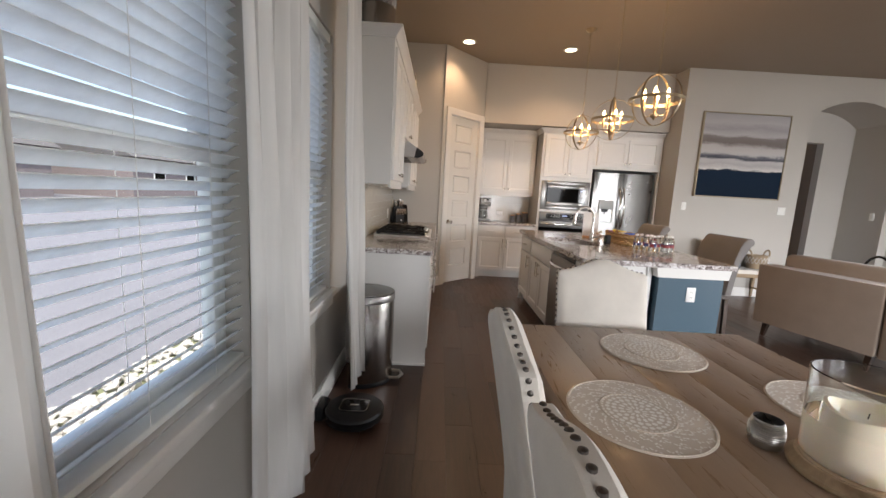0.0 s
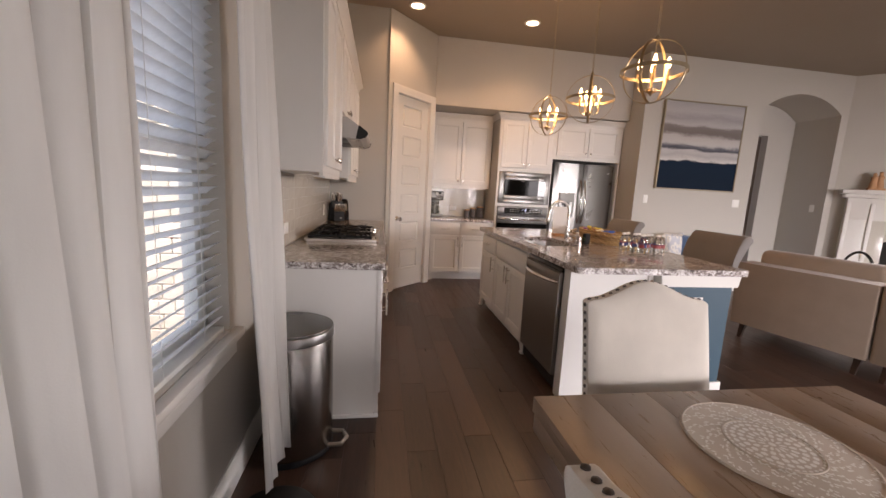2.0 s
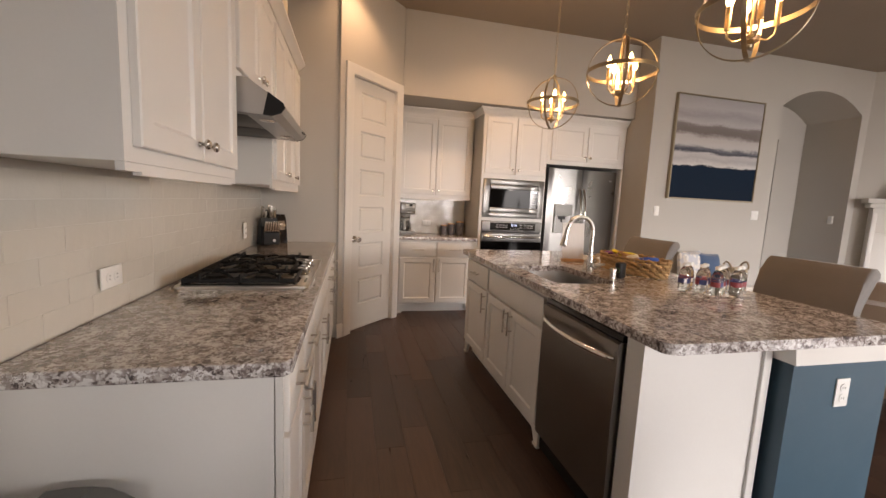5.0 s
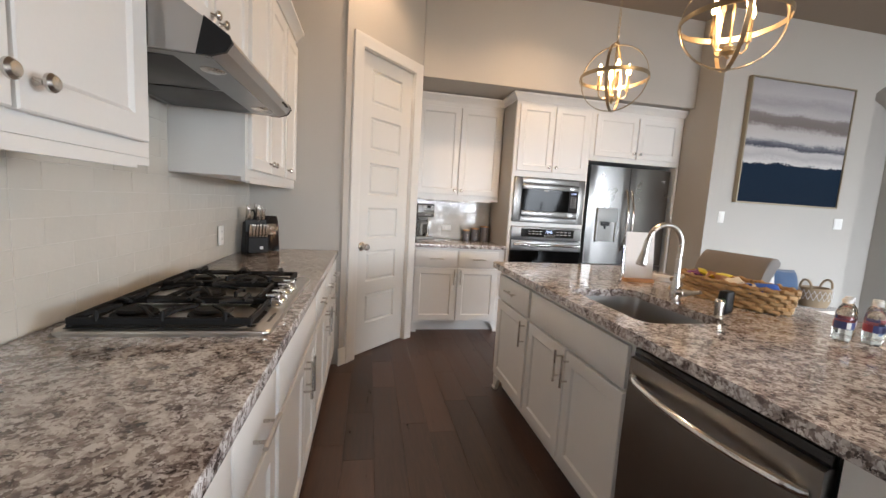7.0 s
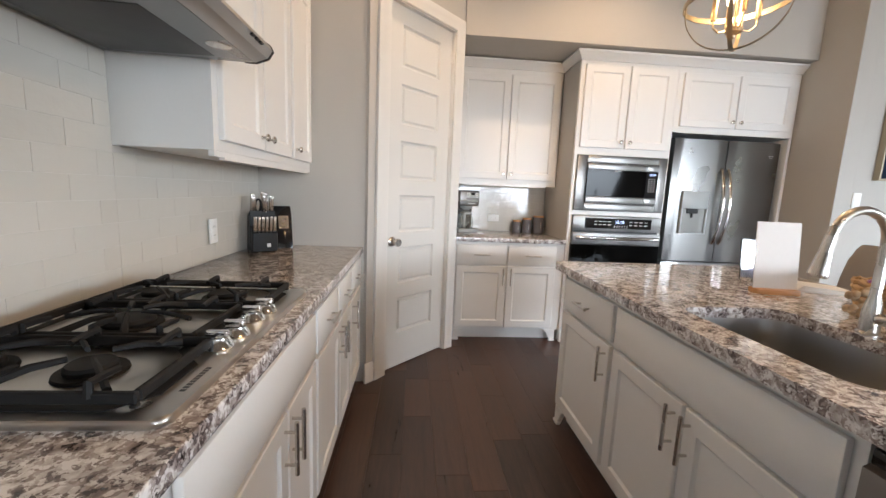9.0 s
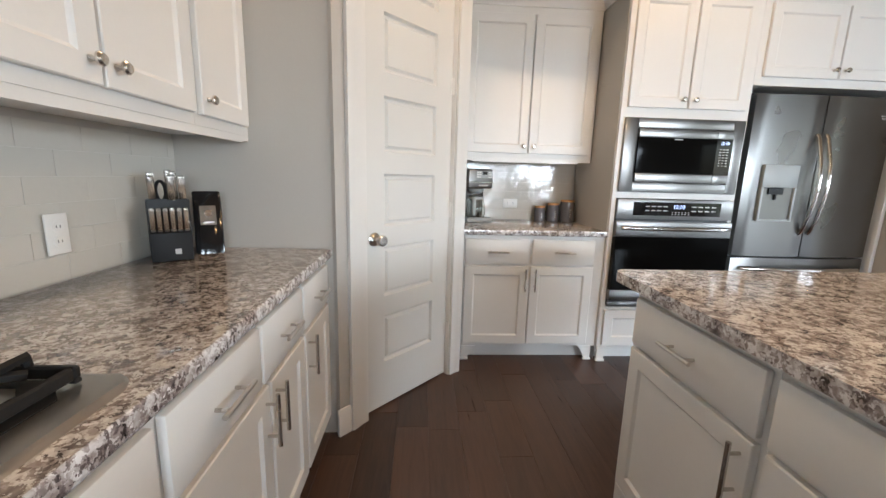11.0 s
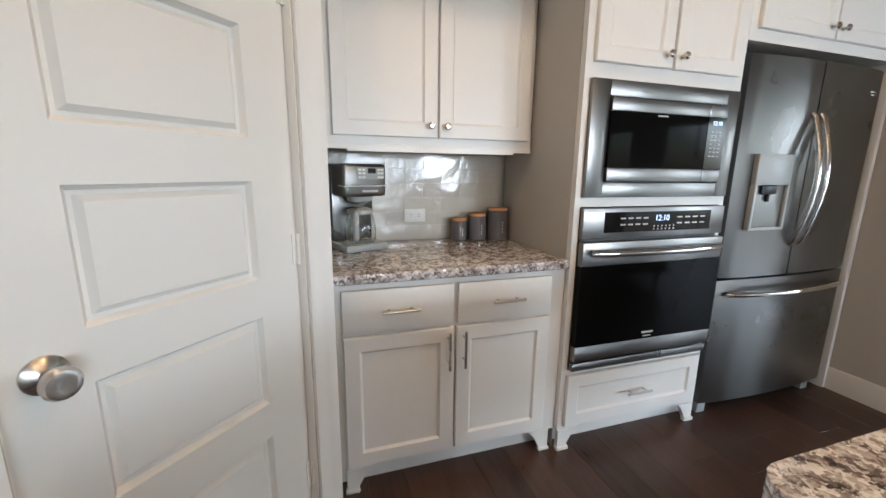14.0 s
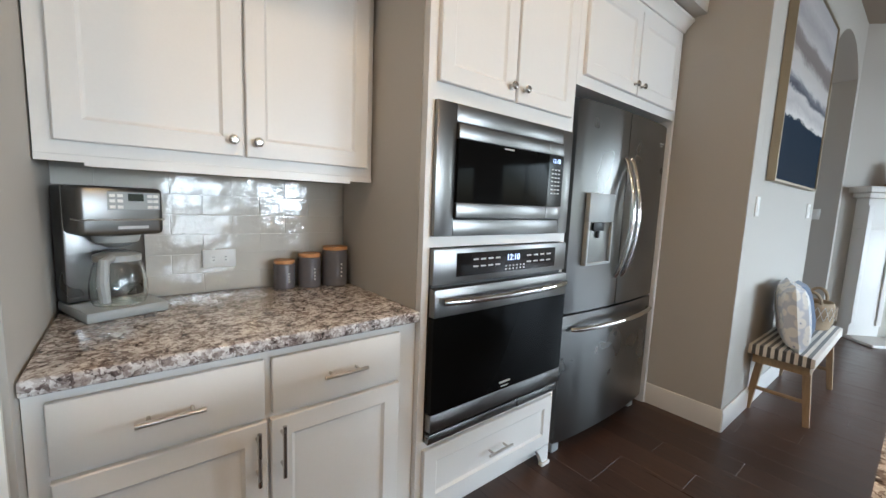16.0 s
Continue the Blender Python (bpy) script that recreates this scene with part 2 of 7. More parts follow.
M_GROUT = plain("grout", (0.66, 0.635, 0.59), 0.9)
M_DARKGLASS.node_tree.nodes["Principled BSDF"].inputs["Specular IOR Level"].default_value = 0.06
M_IRON.node_tree.nodes["Principled BSDF"].inputs["Specular IOR Level"].default_value = 0.2
M_BLACK.node_tree.nodes["Principled BSDF"].inputs["Specular IOR Level"].default_value = 0.3
M_GLASS = glass_mat("clear_glass")
M_PANE = glass_mat("window_glass", (0.97, 0.99, 0.98), 0.0, 1.02)
M_CERAMIC = plain("grey_ceramic", (0.115, 0.11, 0.12), 0.14, vary=0.1, scale=12, relief=0.05, rvary=0.04)
M_WICKER = random_piece_mat("wicker", [(0.1, (0.26, 0.15, 0.06)), (0.9, (0.55, 0.36, 0.17))], 0.6, 60, 0.5)
M_SEAGRASS = plain("seagrass", (0.34, 0.26, 0.17), 0.8, vary=0.2, fine=150, relief=0.5)
M_WAX = plain("candle_wax", (0.80, 0.70, 0.56), 0.45, vary=0.05, relief=0.05)
M_WAX.node_tree.nodes["Principled BSDF"].inputs["Subsurface Weight"].default_value = 0.4
M_WAX.node_tree.nodes["Principled BSDF"].inputs["Subsurface Radius"].default_value = (0.03, 0.02, 0.01)
M_SILVERCUP = plain("silver_thread", (0.42, 0.41, 0.39), 0.3, 0.9, vary=0.1, fine=120, relief=0.2)
M_MAT = weave_mat("placemat_weave", (0.61, 0.53, 0.44), vary=0.05)
M_MATLIGHT = weave_mat("placemat_raised", (0.88, 0.85, 0.79), vary=0.04)
M_BULB = glow_mat("bulb_glow", (1.0, 0.66, 0.30), 7.0)
M_CANGLOW = glow_mat("downlight_glow", (1.0, 0.80, 0.58), 3.0)
M_LED = glow_mat("led_digits", (0.55, 0.65, 1.0), 0.7)
M_PRINT = plain("printed_grey", (0.55, 0.55, 0.55), 0.5, vary=0.0, relief=0.0)
M_PAPER = plain("paper", (0.66, 0.64, 0.62), 0.6, vary=0.03, relief=0.02)
M_RED = plain("red_petals", (0.42, 0.015, 0.03), 0.6, vary=0.2, relief=0.1)
M_LEAF = plain("green_leaf", (0.05, 0.10, 0.03), 0.5, vary=0.2, relief=0.1)
M_FIREBOX = plain("firebox", (0.012, 0.011, 0.010), 0.8, vary=0.3, relief=0.3)
# Brown of the jugs' feet; on the far hall wall it stands for shade.
M_HALLSHADE_JUG = plain("brown_door", (0.20, 0.115, 0.075), 0.5, vary=0.1, relief=0.1)
M_ASPHALT = plain("road_surface", (0.15, 0.148, 0.163), 0.9, vary=0.12, fine=30, relief=0.3, depth=0.01)
M_LAWN = plain("dry_lawn", (0.16, 0.17, 0.09), 0.9, vary=0.3, fine=20, relief=0.5, depth=0.02)
M_PEBBLE = random_piece_mat("pebble", [(0.1, (0.36, 0.34, 0.31)), (0.9, (0.66, 0.64, 0.61))], 0.8, 12, 0.4, 0.004)
M_STONE = random_piece_mat("white_stone", [(0.1, (0.55, 0.52, 0.46)), (0.9, (0.78, 0.76, 0.70))], 0.85, 20, 0.6, 0.008)
M_HOUSE = plain("house_brick", (0.16, 0.135, 0.135), 0.9, vary=0.15, fine=8)
M_ROOF = plain("roof_shingle", (0.09, 0.085, 0.085), 0.9, vary=0.2, fine=10)
M_PINK = plain("pink_plastic", (0.55, 0.03, 0.12), 0.4, vary=0.05, relief=0.0)


# ---------- mesh helpers ----------
def link_mesh(name, bm, material, parent=None):
    me = bpy.data.meshes.new(name)
    bmesh.ops.recalc_face_normals(bm, faces=bm.faces)
    bm.to_mesh(me)
    bm.free()
    for p in me.polygons:
        p.use_smooth = True
    me.set_sharp_from_angle(angle=radians(32))
    mats = material if isinstance(material, (list, tuple)) else [material]
    for a in mats:
        me.materials.append(a)
    ob = new(name, me)
    if parent is not None:
        ob.parent = parent
    return ob


def part(name, bm, material, parent, label=""):
    ob = link_mesh(name, bm, material, parent)
    if label:
        tagged(ob, label=label)
    return ob


def again(src, m):
    """Another object of the same mesh, same parent, at the local pose m."""
    ob = new(src.name.split(".")[0], src.data)
    ob.parent = src.parent
    ob.matrix_basis = m
    if "label" in src:
        ob["label"] = src["label"]
    return ob


def thing(name, m, label, category, group="", kind=""):
    e = new(name)
    e.empty_display_size = 0.1
    e.matrix_basis = m
    return tagged(e, label, category, group, kind)


def solid(name, bm, material, label, category, kind="", m=None, group=""):
    ob = link_mesh(name, bm, material)
    if m is not None:
        ob.matrix_basis = m
    return tagged(ob, label, category, group, kind)


def B():
    return bmesh.new()


def box(bm, a, b, bev=0.0, seg=2, mi=0):
    vs = [bm.verts.new((x, y, z)) for x in (a[0], b[0]) for y in (a[1], b[1]) for z in (a[2], b[2])]
    fs = [bm.faces.new([vs[i] for i in f]) for f in ((0, 1, 3, 2), (4, 6, 7, 5), (0, 4, 5, 1), (2, 3, 7, 6), (0, 2, 6, 4), (1, 5, 7, 3))]
    for f in fs:
        f.material_index = mi
    if bev > 0:
        es = list({e for f in fs for e in f.edges})
        r = bmesh.ops.bevel(bm, geom=es, offset=bev, segments=seg, affect="EDGES", profile=0.5, clamp_overlap=True)
        for f in r["faces"]:
            f.material_index = mi
    return bm


def extrude_poly(bm, pts, z0, z1, bev=0.0, seg=2):
    """A prism over the outline pts (x, y) between two heights."""
    lo, hi = [bm.verts.new((x, y, z0)) for x, y in pts], [bm.verts.new((x, y, z1)) for x, y in pts]
    fs = [bm.faces.new(lo[::-1]), bm.faces.new(hi)]
    n = len(pts)
    fs += [bm.faces.new((lo[i], lo[(i + 1) % n], hi[(i + 1) % n], hi[i])) for i in range(n)]
    if bev:
        es = list(set(fs[0].edges) | set(fs[1].edges))
        bmesh.ops.bevel(bm, geom=es, offset=bev, segments=seg, affect="EDGES", profile=0.5, clamp_overlap=True)
    return bm


def prism(bm, pts, axis, a, b, bev=0.0, seg=2):
    """A prism whose outline (u, v) lies across the given axis: x -> (y, z), y -> (x, z)."""
    t = B()
    extrude_poly(t, pts, a, b, bev, seg)
    for v in t.verts:
        u, w, h = v.co
        v.co = (h, u, w) if axis == "x" else (u, h, w)
    me = bpy.data.meshes.new("tmp")
    t.to_mesh(me)
    t.free()
    bm.from_mesh(me)
    bpy.data.meshes.remove(me)
    return bm


def cyl(bm, p, q, r, n=16, r2=None, caps=True):
    p, q = Vector(p), Vector(q)
    r2 = r if r2 is None else r2
    d = (q - p).normalized()
    u = d.orthogonal().normalized()
    w = d.cross(u)
    ra = [bm.verts.new(p + (u * math.cos(2 * math.pi * i / n) + w * math.sin(2 * math.pi * i / n)) * r) for i in range(n)]
    rb = [bm.verts.new(q + (u * math.cos(2 * math.pi * i / n) + w * math.sin(2 * math.pi * i / n)) * r2) for i in range(n)]
    for i in range(n):
        bm.faces.new((ra[i], ra[(i + 1) % n], rb[(i + 1) % n], rb[i]))
    if caps:
        bm.faces.new(ra[::-1])
        bm.faces.new(rb)
    return bm


def tube(bm, pts, r, n=10, closed=False, flat=1.0):
    """A tube along pts; flat squeezes it across its second direction."""
    pts = [Vector(p) for p in pts]
    k = len(pts)
    rings, u = [], None
    for i, p in enumerate(pts):
        a = pts[(i - 1) % k] if closed or i else p
        b = pts[(i + 1) % k] if closed or i < k - 1 else p
        d = (b - a).normalized()
        u = d.orthogonal().normalized() if u is None else (u - d * u.dot(d)).normalized()
        w = d.cross(u)
        rr = r[i] if isinstance(r, (list, tuple)) else r
        rings.append([bm.verts.new(p + (u * math.cos(2 * math.pi * j / n) + w * flat * math.sin(2 * math.pi * j / n)) * rr) for j in range(n)])
    for i in range(k if closed else k - 1):
        a, b = rings[i], rings[(i + 1) % k]
        for j in range(n):
            bm.faces.new((a[j], a[(j + 1) % n], b[(j + 1) % n], b[j]))
    if not closed:
        bm.faces.new(rings[0][::-1])
        bm.faces.new(rings[-1])
    return bm


def lathe(bm, prof, n=24, cx=0.0, cy=0.0):
    """Turn the profile (radius, height) round the upright axis."""
    rings = []
    for r, z in prof:
        rings.append([bm.verts.new((cx, cy, z))] if r < 1e-6 else
                     [bm.verts.new((cx + r * math.cos(2 * math.pi * i / n), cy + r * math.sin(2 * math.pi * i / n), z)) for i in range(n)])
    for a, b in zip(rings, rings[1:]):
        for i in range(n):
            j = (i + 1) % n
            if len(a) == 1 and len(b) > 1:
                bm.faces.new((a[0], b[i], b[j]))
            elif len(b) == 1 and len(a) > 1:
                bm.faces.new((a[i], b[0], a[j]))
            elif len(a) > 1:
                bm.faces.new((a[i], b[i], b[j], a[j]))
    return bm


def band(bm, c, r, half, thick, turn, n=48):
    """A flat hoop of radius r round c: half its width along its own axis, turned by the matrix turn."""
    rings = []
    for i in range(n):
        a = 2 * math.pi * i / n
        row = []
        for rr, h in ((r, -half), (r, half), (r - thick, half), (r - thick, -half)):
            row.append(bm.verts.new(Vector(c) + turn @ Vector((rr * math.cos(a), rr * math.sin(a), h))))
        rings.append(row)
    for i in range(n):
        a, b = rings[i], rings[(i + 1) % n]
        for j in range(4):
            bm.faces.new((a[j], a[(j + 1) % 4], b[(j + 1) % 4], b[j]))
    return bm


def pillow_bm(w, h, t, n=12):
    """A plump cushion in the xz plane, thickness along y."""
    bm = B()
    grids = []
    for s in (1, -1):
        g = []
        for i in range(n + 1):
            row = []
            for j in range(n + 1):
                u, v = 2 * i / n - 1, 2 * j / n - 1
                e = max(0.0, (1 - u ** 4) * (1 - v ** 4)) ** 0.5
                pinch = 1 - 0.06 * (1 - abs(u)) * abs(v) - 0.06 * (1 - abs(v)) * abs(u)
                row.append(bm.verts.new((u * w / 2 * pinch, s * t / 2 * e, v * h / 2 * pinch)))
            g.append(row)
        grids.append(g)
        for i in range(n):
            for j in range(n):
                bm.faces.new((g[i][j], g[i + 1][j], g[i + 1][j + 1], g[i][j + 1]))
    bmesh.ops.remove_doubles(bm, verts=bm.verts, dist=0.0005)
    return bm


# ---------- structure ----------
CEIL = 3.335
XL, XR, YB, YF = 0.0, 9.3, -2.2, 7.575
WIN = [(2.07, 3.03), (3.14, 4.08)]
SILL, WTOP = 0.69, 2.22


def wall_panels(name, axis, plane, thick, lo, hi, z0, z1, holes, label):
    """An upright wall with rectangular openings (a, b, z0, z1), cut into butting blocks."""
    bm = B()
    cuts = sorted({lo, hi} | {c for h in holes for c in h[:2]})
    for a, b in zip(cuts, cuts[1:]):
        mid = (a + b) / 2
        spans, z = [], z0
        for h in sorted((h for h in holes if h[0] < mid < h[1]), key=lambda q: q[2]):
            spans.append((z, h[2]))
            z = h[3]
        spans.append((z, z1))
        for s, e in spans:
            if e - s > 1e-4:
                if axis == "x":
                    box(bm, (plane, a, s), (plane + thick, b, e))
                else:
                    box(bm, (a, plane, s), (b, plane + thick, e))
    bmesh.ops.remove_doubles(bm, verts=bm.verts, dist=1e-5)
    return solid(name, bm, M_WALL, label, "wall", "structure")


wall_panels("wall_west", "x", -0.16, 0.16, YB, 8.8, 0, CEIL, [(a, b, SILL, WTOP) for a, b in WIN], "greige painted wall with two tall windows")
wall_panels("wall_south", "y", YB - 0.16, 0.16, -0.16, XR + 0.16, 0, CEIL, [(2.2, 3.6, 0.5, 2.4), (4.4, 5.8, 0.5, 2.4), (6.6, 8.0, 0.5, 2.4)], "greige painted wall with three windows")
wall_panels("wall_east", "x", XR, 0.16, YB, 7.6, 0, CEIL, [(-1.2, 0.6, 0.4, 2.4), (1.6, 3.4, 0.4, 2.4), (3.9, 5.0, 0.4, 2.4)], "greige painted wall with windows")
# pantry: a return wall, the slanted wall with its door, and the nook's side
PA, PB = Vector((0.668, 7.232)), Vector((1.30, 7.888))
DIRP = (PB - PA).normalized()
NP = Vector((DIRP.y, -DIRP.x))
PLEN = (PB - PA).length
D0, D1, DTOP = 0.166, 0.806, 2.455
bm = B()
box(bm, (0.0, 7.25, 0), (0.66, 7.37, CEIL))
solid("wall_pantry_return", bm, M_WALL, "greige painted return wall beside the pantry", "wall", "structure")
bm = B()
for a, b, z0 in ((0, D0, 0), (D0, D1, DTOP), (D1, PLEN, 0)):
    q = [PA + DIRP * a, PA + DIRP * b, PA + DIRP * b - NP * 0.11, PA + DIRP * a - NP * 0.11]
    extrude_poly(bm, [tuple(v) for v in q], z0, CEIL)
solid("wall_pantry", bm, M_WALL, "greige slanted wall around the pantry door", "wall", "structure")
bm = B()
box(bm, (1.18, 7.97, 0), (1.295, 8.66, CEIL))
solid("wall_nook_side", bm, M_WALL, "greige side wall of the coffee nook", "wall", "structure")
bm = B()
box(bm, (-0.16, 8.66, 0), (4.33, 8.8, CEIL))
solid("wall_north", bm, M_WALL, "greige wall behind the kitchen cabinets", "wall", "structure")
bm = B()
box(bm, (1.305, 7.885, 2.465), (4.195, 8.655, CEIL))
solid("soffit", bm, M_WALL, "greige boxed header above the tall cabinets", "soffit", "structure")
bm = B()
box(bm, (4.2, YF + 0.005, 0), (4.33, 8.655, CEIL))
solid("wall_fridge_side", bm, M_WALL, "greige wall beside the refrigerator", "wall", "structure")
# painting wall with the arched opening
AX0, AX1, AS, AT = 6.10, 7.49, 2.75, 3.0
bm = B()
half, rise = (AX1 - AX0) / 2, AT - AS
R = (half * half + rise * rise) / (2 * rise)
cx, cz = (AX0 + AX1) / 2, AT - R
outline = [(4.335, 0), (AX0, 0), (AX0, AS - 0.02)]
a0 = math.acos(half / R)
steps = 18
for i in range(steps + 1):
    a = math.pi - a0 - (math.pi - 2 * a0) * i / steps
    outline.append((cx + R * math.cos(a), cz + R * math.sin(a)))
outline += [(AX1, AS - 0.02), (AX1, 0), (7.67, 0), (7.67, CEIL), (4.335, CEIL)]
prism(bm, outline, "y", YF, 8.245)
box(bm, (4.2, YF, 0), (4.3345, YF + 0.004, CEIL))
solid("wall_painting", bm, M_WALL, "pale greige wall with an arched opening", "wall", "structure")
# hall behind the arch
bm = B()
for a, b, z0 in ((4.34, 6.2, 0), (6.2, 7.0, 2.5), (7.0, 7.75, 0)):
    box(bm, (a, 8.25, z0), (b, 8.37, CEIL))
solid("wall_hall_back", bm, M_WALL, "greige hallway wall with a door opening", "wall", "structure")
# Backdrop behind the opening; the dimness there is put into its brown colour.
bm = B()
box(bm, (5.95, 8.75, 0), (7.6, 8.85, 2.75))
solid("wall_hall_far", bm, M_HALLSHADE_JUG, "wall beyond the hallway opening, shade put into its brown", "wall", "structure")
# slanted fireplace wall
FA, FB = Vector((7.62, 7.575)), Vector((9.48, 5.715))
FD = (FB - FA).normalized()
FN = Vector((-FD.y, FD.x)) * -1
if FN.dot(Vector((-1, -1))) < 0:
    FN = -FN
bm = B()
q = [FA, FB, FB - FN * 0.12, FA - FN * 0.12]
extrude_poly(bm, [tuple(v) for v in q], 0, CEIL)
solid("wall_fireplace", bm, M_WALL, "greige slanted corner wall behind the fireplace", "wall", "structure")
bm = B()
box(bm, (-0.16, YB - 0.16, CEIL), (XR + 0.2, 9.2, CEIL + 0.12))
solid("ceiling", bm, M_CEIL, "warm beige painted ceiling", "ceiling", "structure")


# ---------- baseboards ----------
def board(name, p, q, h=0.135, t=0.016):
    p, q = Vector(p), Vector(q)
    L = (q - p).length
    prof = [(0, 0), (t, 0), (t, h - 0.02), (t * 0.45, h), (0, h)]
    b = B()
    prism(b, prof, "x", 0, L)
    ang = math.degrees(math.atan2(q.y - p.y, q.x - p.x))
    o = solid(name, b, M_TRIM, "white painted baseboard along the wall", "baseboard", "structure", pose(p.x, p.y, 0, 0, 0, ang))
    return o


board("baseboard", (0.002, 4.50, 0), (0.002, -2.19, 0)).matrix_basis = pose(0.002, 4.50, 0, 0, 0, -90)
board("baseboard", (PA.x - 0.02, PA.y, 0), (PA.x + DIRP.x * 0.056, PA.y + DIRP.y * 0.056, 0)).matrix_basis = Matrix.Translation((PA.x + DIRP.x * 0.056, PA.y + DIRP.y * 0.056, 0)) @ pose(0, 0, 0, 0, 0, 180 + math.degrees(math.atan2(DIRP.y, DIRP.x)))
board("baseboard", (4.198, 7.53, 0), (4.198, 8.3, 0)).matrix_basis = pose(4.198, YF - 0.013, 0, 0, 0, 90)
board("baseboard", (AX0, YF, 0), (4.19, YF, 0)).matrix_basis = pose(AX0, YF - 0.002, 0, 0, 0, 180)


# ---------- windows, blinds ----------
def sash_bm(y0, y1, z0, z1, x, w=0.045, t=0.035):
    b = B()
    box(b, (x, y0, z0), (x + t, y0 + w, z1), 0.004)
    box(b, (x, y1 - w, z0), (x + t, y1, z1), 0.004)
    box(b, (x, y0 + w, z0), (x + t, y1 - w, z0 + w), 0.004)
    box(b, (x, y0 + w, z1 - w), (x + t, y1 - w, z1), 0.004)
    return b


for k, (y0, y1) in enumerate(WIN):
    w = thing("window_%d" % (k + 1), pose(0, 0, 0), "white single-hung window with lowered blinds", "window", kind="structure")
    mid = 1.43
    part("window_frame", sash_bm(y0 + 0.002, y1 - 0.002, SILL + 0.003, WTOP - 0.002, -0.155, 0.035, 0.07), M_VINYL, w)
    part("lower_sash", sash_bm(y0 + 0.037, y1 - 0.037, SILL + 0.04, mid + 0.03, -0.118), M_VINYL, w)
    part("upper_sash", sash_bm(y0 + 0.037, y1 - 0.037, mid - 0.01, WTOP - 0.04, -0.154), M_VINYL, w)
    for z0, z1, x in ((SILL + 0.08, mid - 0.01, -0.103), (mid + 0.03, WTOP - 0.08, -0.14)):
        b = B()
        box(b, (x, y0 + 0.08, z0), (x + 0.005, y1 - 0.08, z1))
        part("pane", b, M_PANE, w).visible_shadow = False
    b = B()
    box(b, (-0.082, y0 + 0.001, SILL - 0.0), (0.0, y1 - 0.001, SILL + 0.012))
    box(b, (0.001, y0 - 0.05, SILL - 0.022), (0.045, y1 + 0.05, SILL + 0.012), 0.006)
    part("window_sill", b, M_TRIM, w)
    b = B()
    box(b, (0.001, y0 - 0.03, SILL - 0.095), (0.016, y1 + 0.03, SILL - 0.023), 0.003)
    part("apron", b, M_TRIM, w)
    # blinds: thin curved slats on two cords
    bl = thing("window_blind", pose(-0.042, (y0 + y1) / 2, 0), "white slatted blind lowered with open slats", "blind", "window blinds")
    L = (y1 - y0) / 2 - 0.012
    n, src = 33, None
    zb, zt = SILL + 0.062, WTOP - 0.06
    for i in range(n):
        z = zb + (zt - zb) * i / (n - 1)
        tilt = -34
        if src is None:
            b = B()
            rows = []
            for j in range(5):
                u = (j / 4 - 0.5) * 0.050
                h = 0.0045 * (1 - (2 * j / 4 - 1) ** 2)
                rows.append([b.verts.new((u, s * L, h + dz)) for dz in (0, 0.0026) for s in (-1, 1)])
            for a, c in zip(rows, rows[1:]):
                b.faces.new((a[0], a[1], c[1], c[0]))
                b.faces.new((a[2], c[2], c[3], a[3]))
                b.faces.new((a[0], c[0], c[2], a[2]))
                b.faces.new((a[1], a[3], c[3], c[1]))
            b.faces.new((rows[0][0], rows[0][2], rows[0][3], rows[0][1]))
            b.faces.new((rows[-1][0], rows[-1][1], rows[-1][3], rows[-1][2]))
            src = part("slat", b, M_SLAT, bl)
            src.matrix_basis = pose(0, 0, z, 0, tilt, 0)
        else:
            again(src, pose(random.uniform(-0.001, 0.001), 0, z, random.uniform(-0.1, 0.1), tilt + random.uniform(-1, 1), 0))
    b = B()
    box(b, (-0.027, -L, SILL + 0.014), (0.027, L, SILL + 0.036), 0.006)
    part("bottom_rail", b, M_VINYL, bl)
    b = B()
    box(b, (-0.03, -L, WTOP - 0.052), (0.032, L, WTOP - 0.004), 0.004)
    part("head_rail", b, M_VINYL, bl)
    for s in (-0.62, 0.0, 0.62):
        b = B()
        for x in (-0.024, 0.024):
            cyl(b, (x, s * L, SILL + 0.03), (x, s * L, WTOP - 0.05), 0.0011, 6)
        part("ladder_cord", b, M_WHITEPL, bl)

# windows of the walls behind and beside the camera: panes that let daylight in
for name, axis, plane, holes in (("s", "y", YB - 0.1, [(2.2, 3.6, 0.5, 2.4), (4.4, 5.8, 0.5, 2.4), (6.6, 8.0, 0.5, 2.4)]),
                                 ("e", "x", XR + 0.08, [(-1.2, 0.6, 0.4, 2.4), (1.6, 3.4, 0.4, 2.4), (3.9, 5.0, 0.4, 2.4)])):
    for k, (a, b_, z0, z1) in enumerate(holes):
        w = thing("window_%d" % (3 + k + (3 if name == "e" else 0)), pose(0, 0, 0), "white framed window", "window", kind="structure")
        b = B()
        for u0, u1, h0, h1 in ((a, a + 0.05, z0, z1), (b_ - 0.05, b_, z0, z1), (a + 0.05, b_ - 0.05, z0, z0 + 0.05), (a + 0.05, b_ - 0.05, z1 - 0.05, z1),
                               ((a + b_) / 2 - 0.025, (a + b_) / 2 + 0.025, z0 + 0.05, z1 - 0.05)):
            lo, hi = ((u0, plane, h0), (u1, plane + 0.05, h1)) if axis == "y" else ((plane - 0.05, u0, h0), (plane, u1, h1))
            box(b, lo, hi)
        part("window_frame", b, M_VINYL, w)

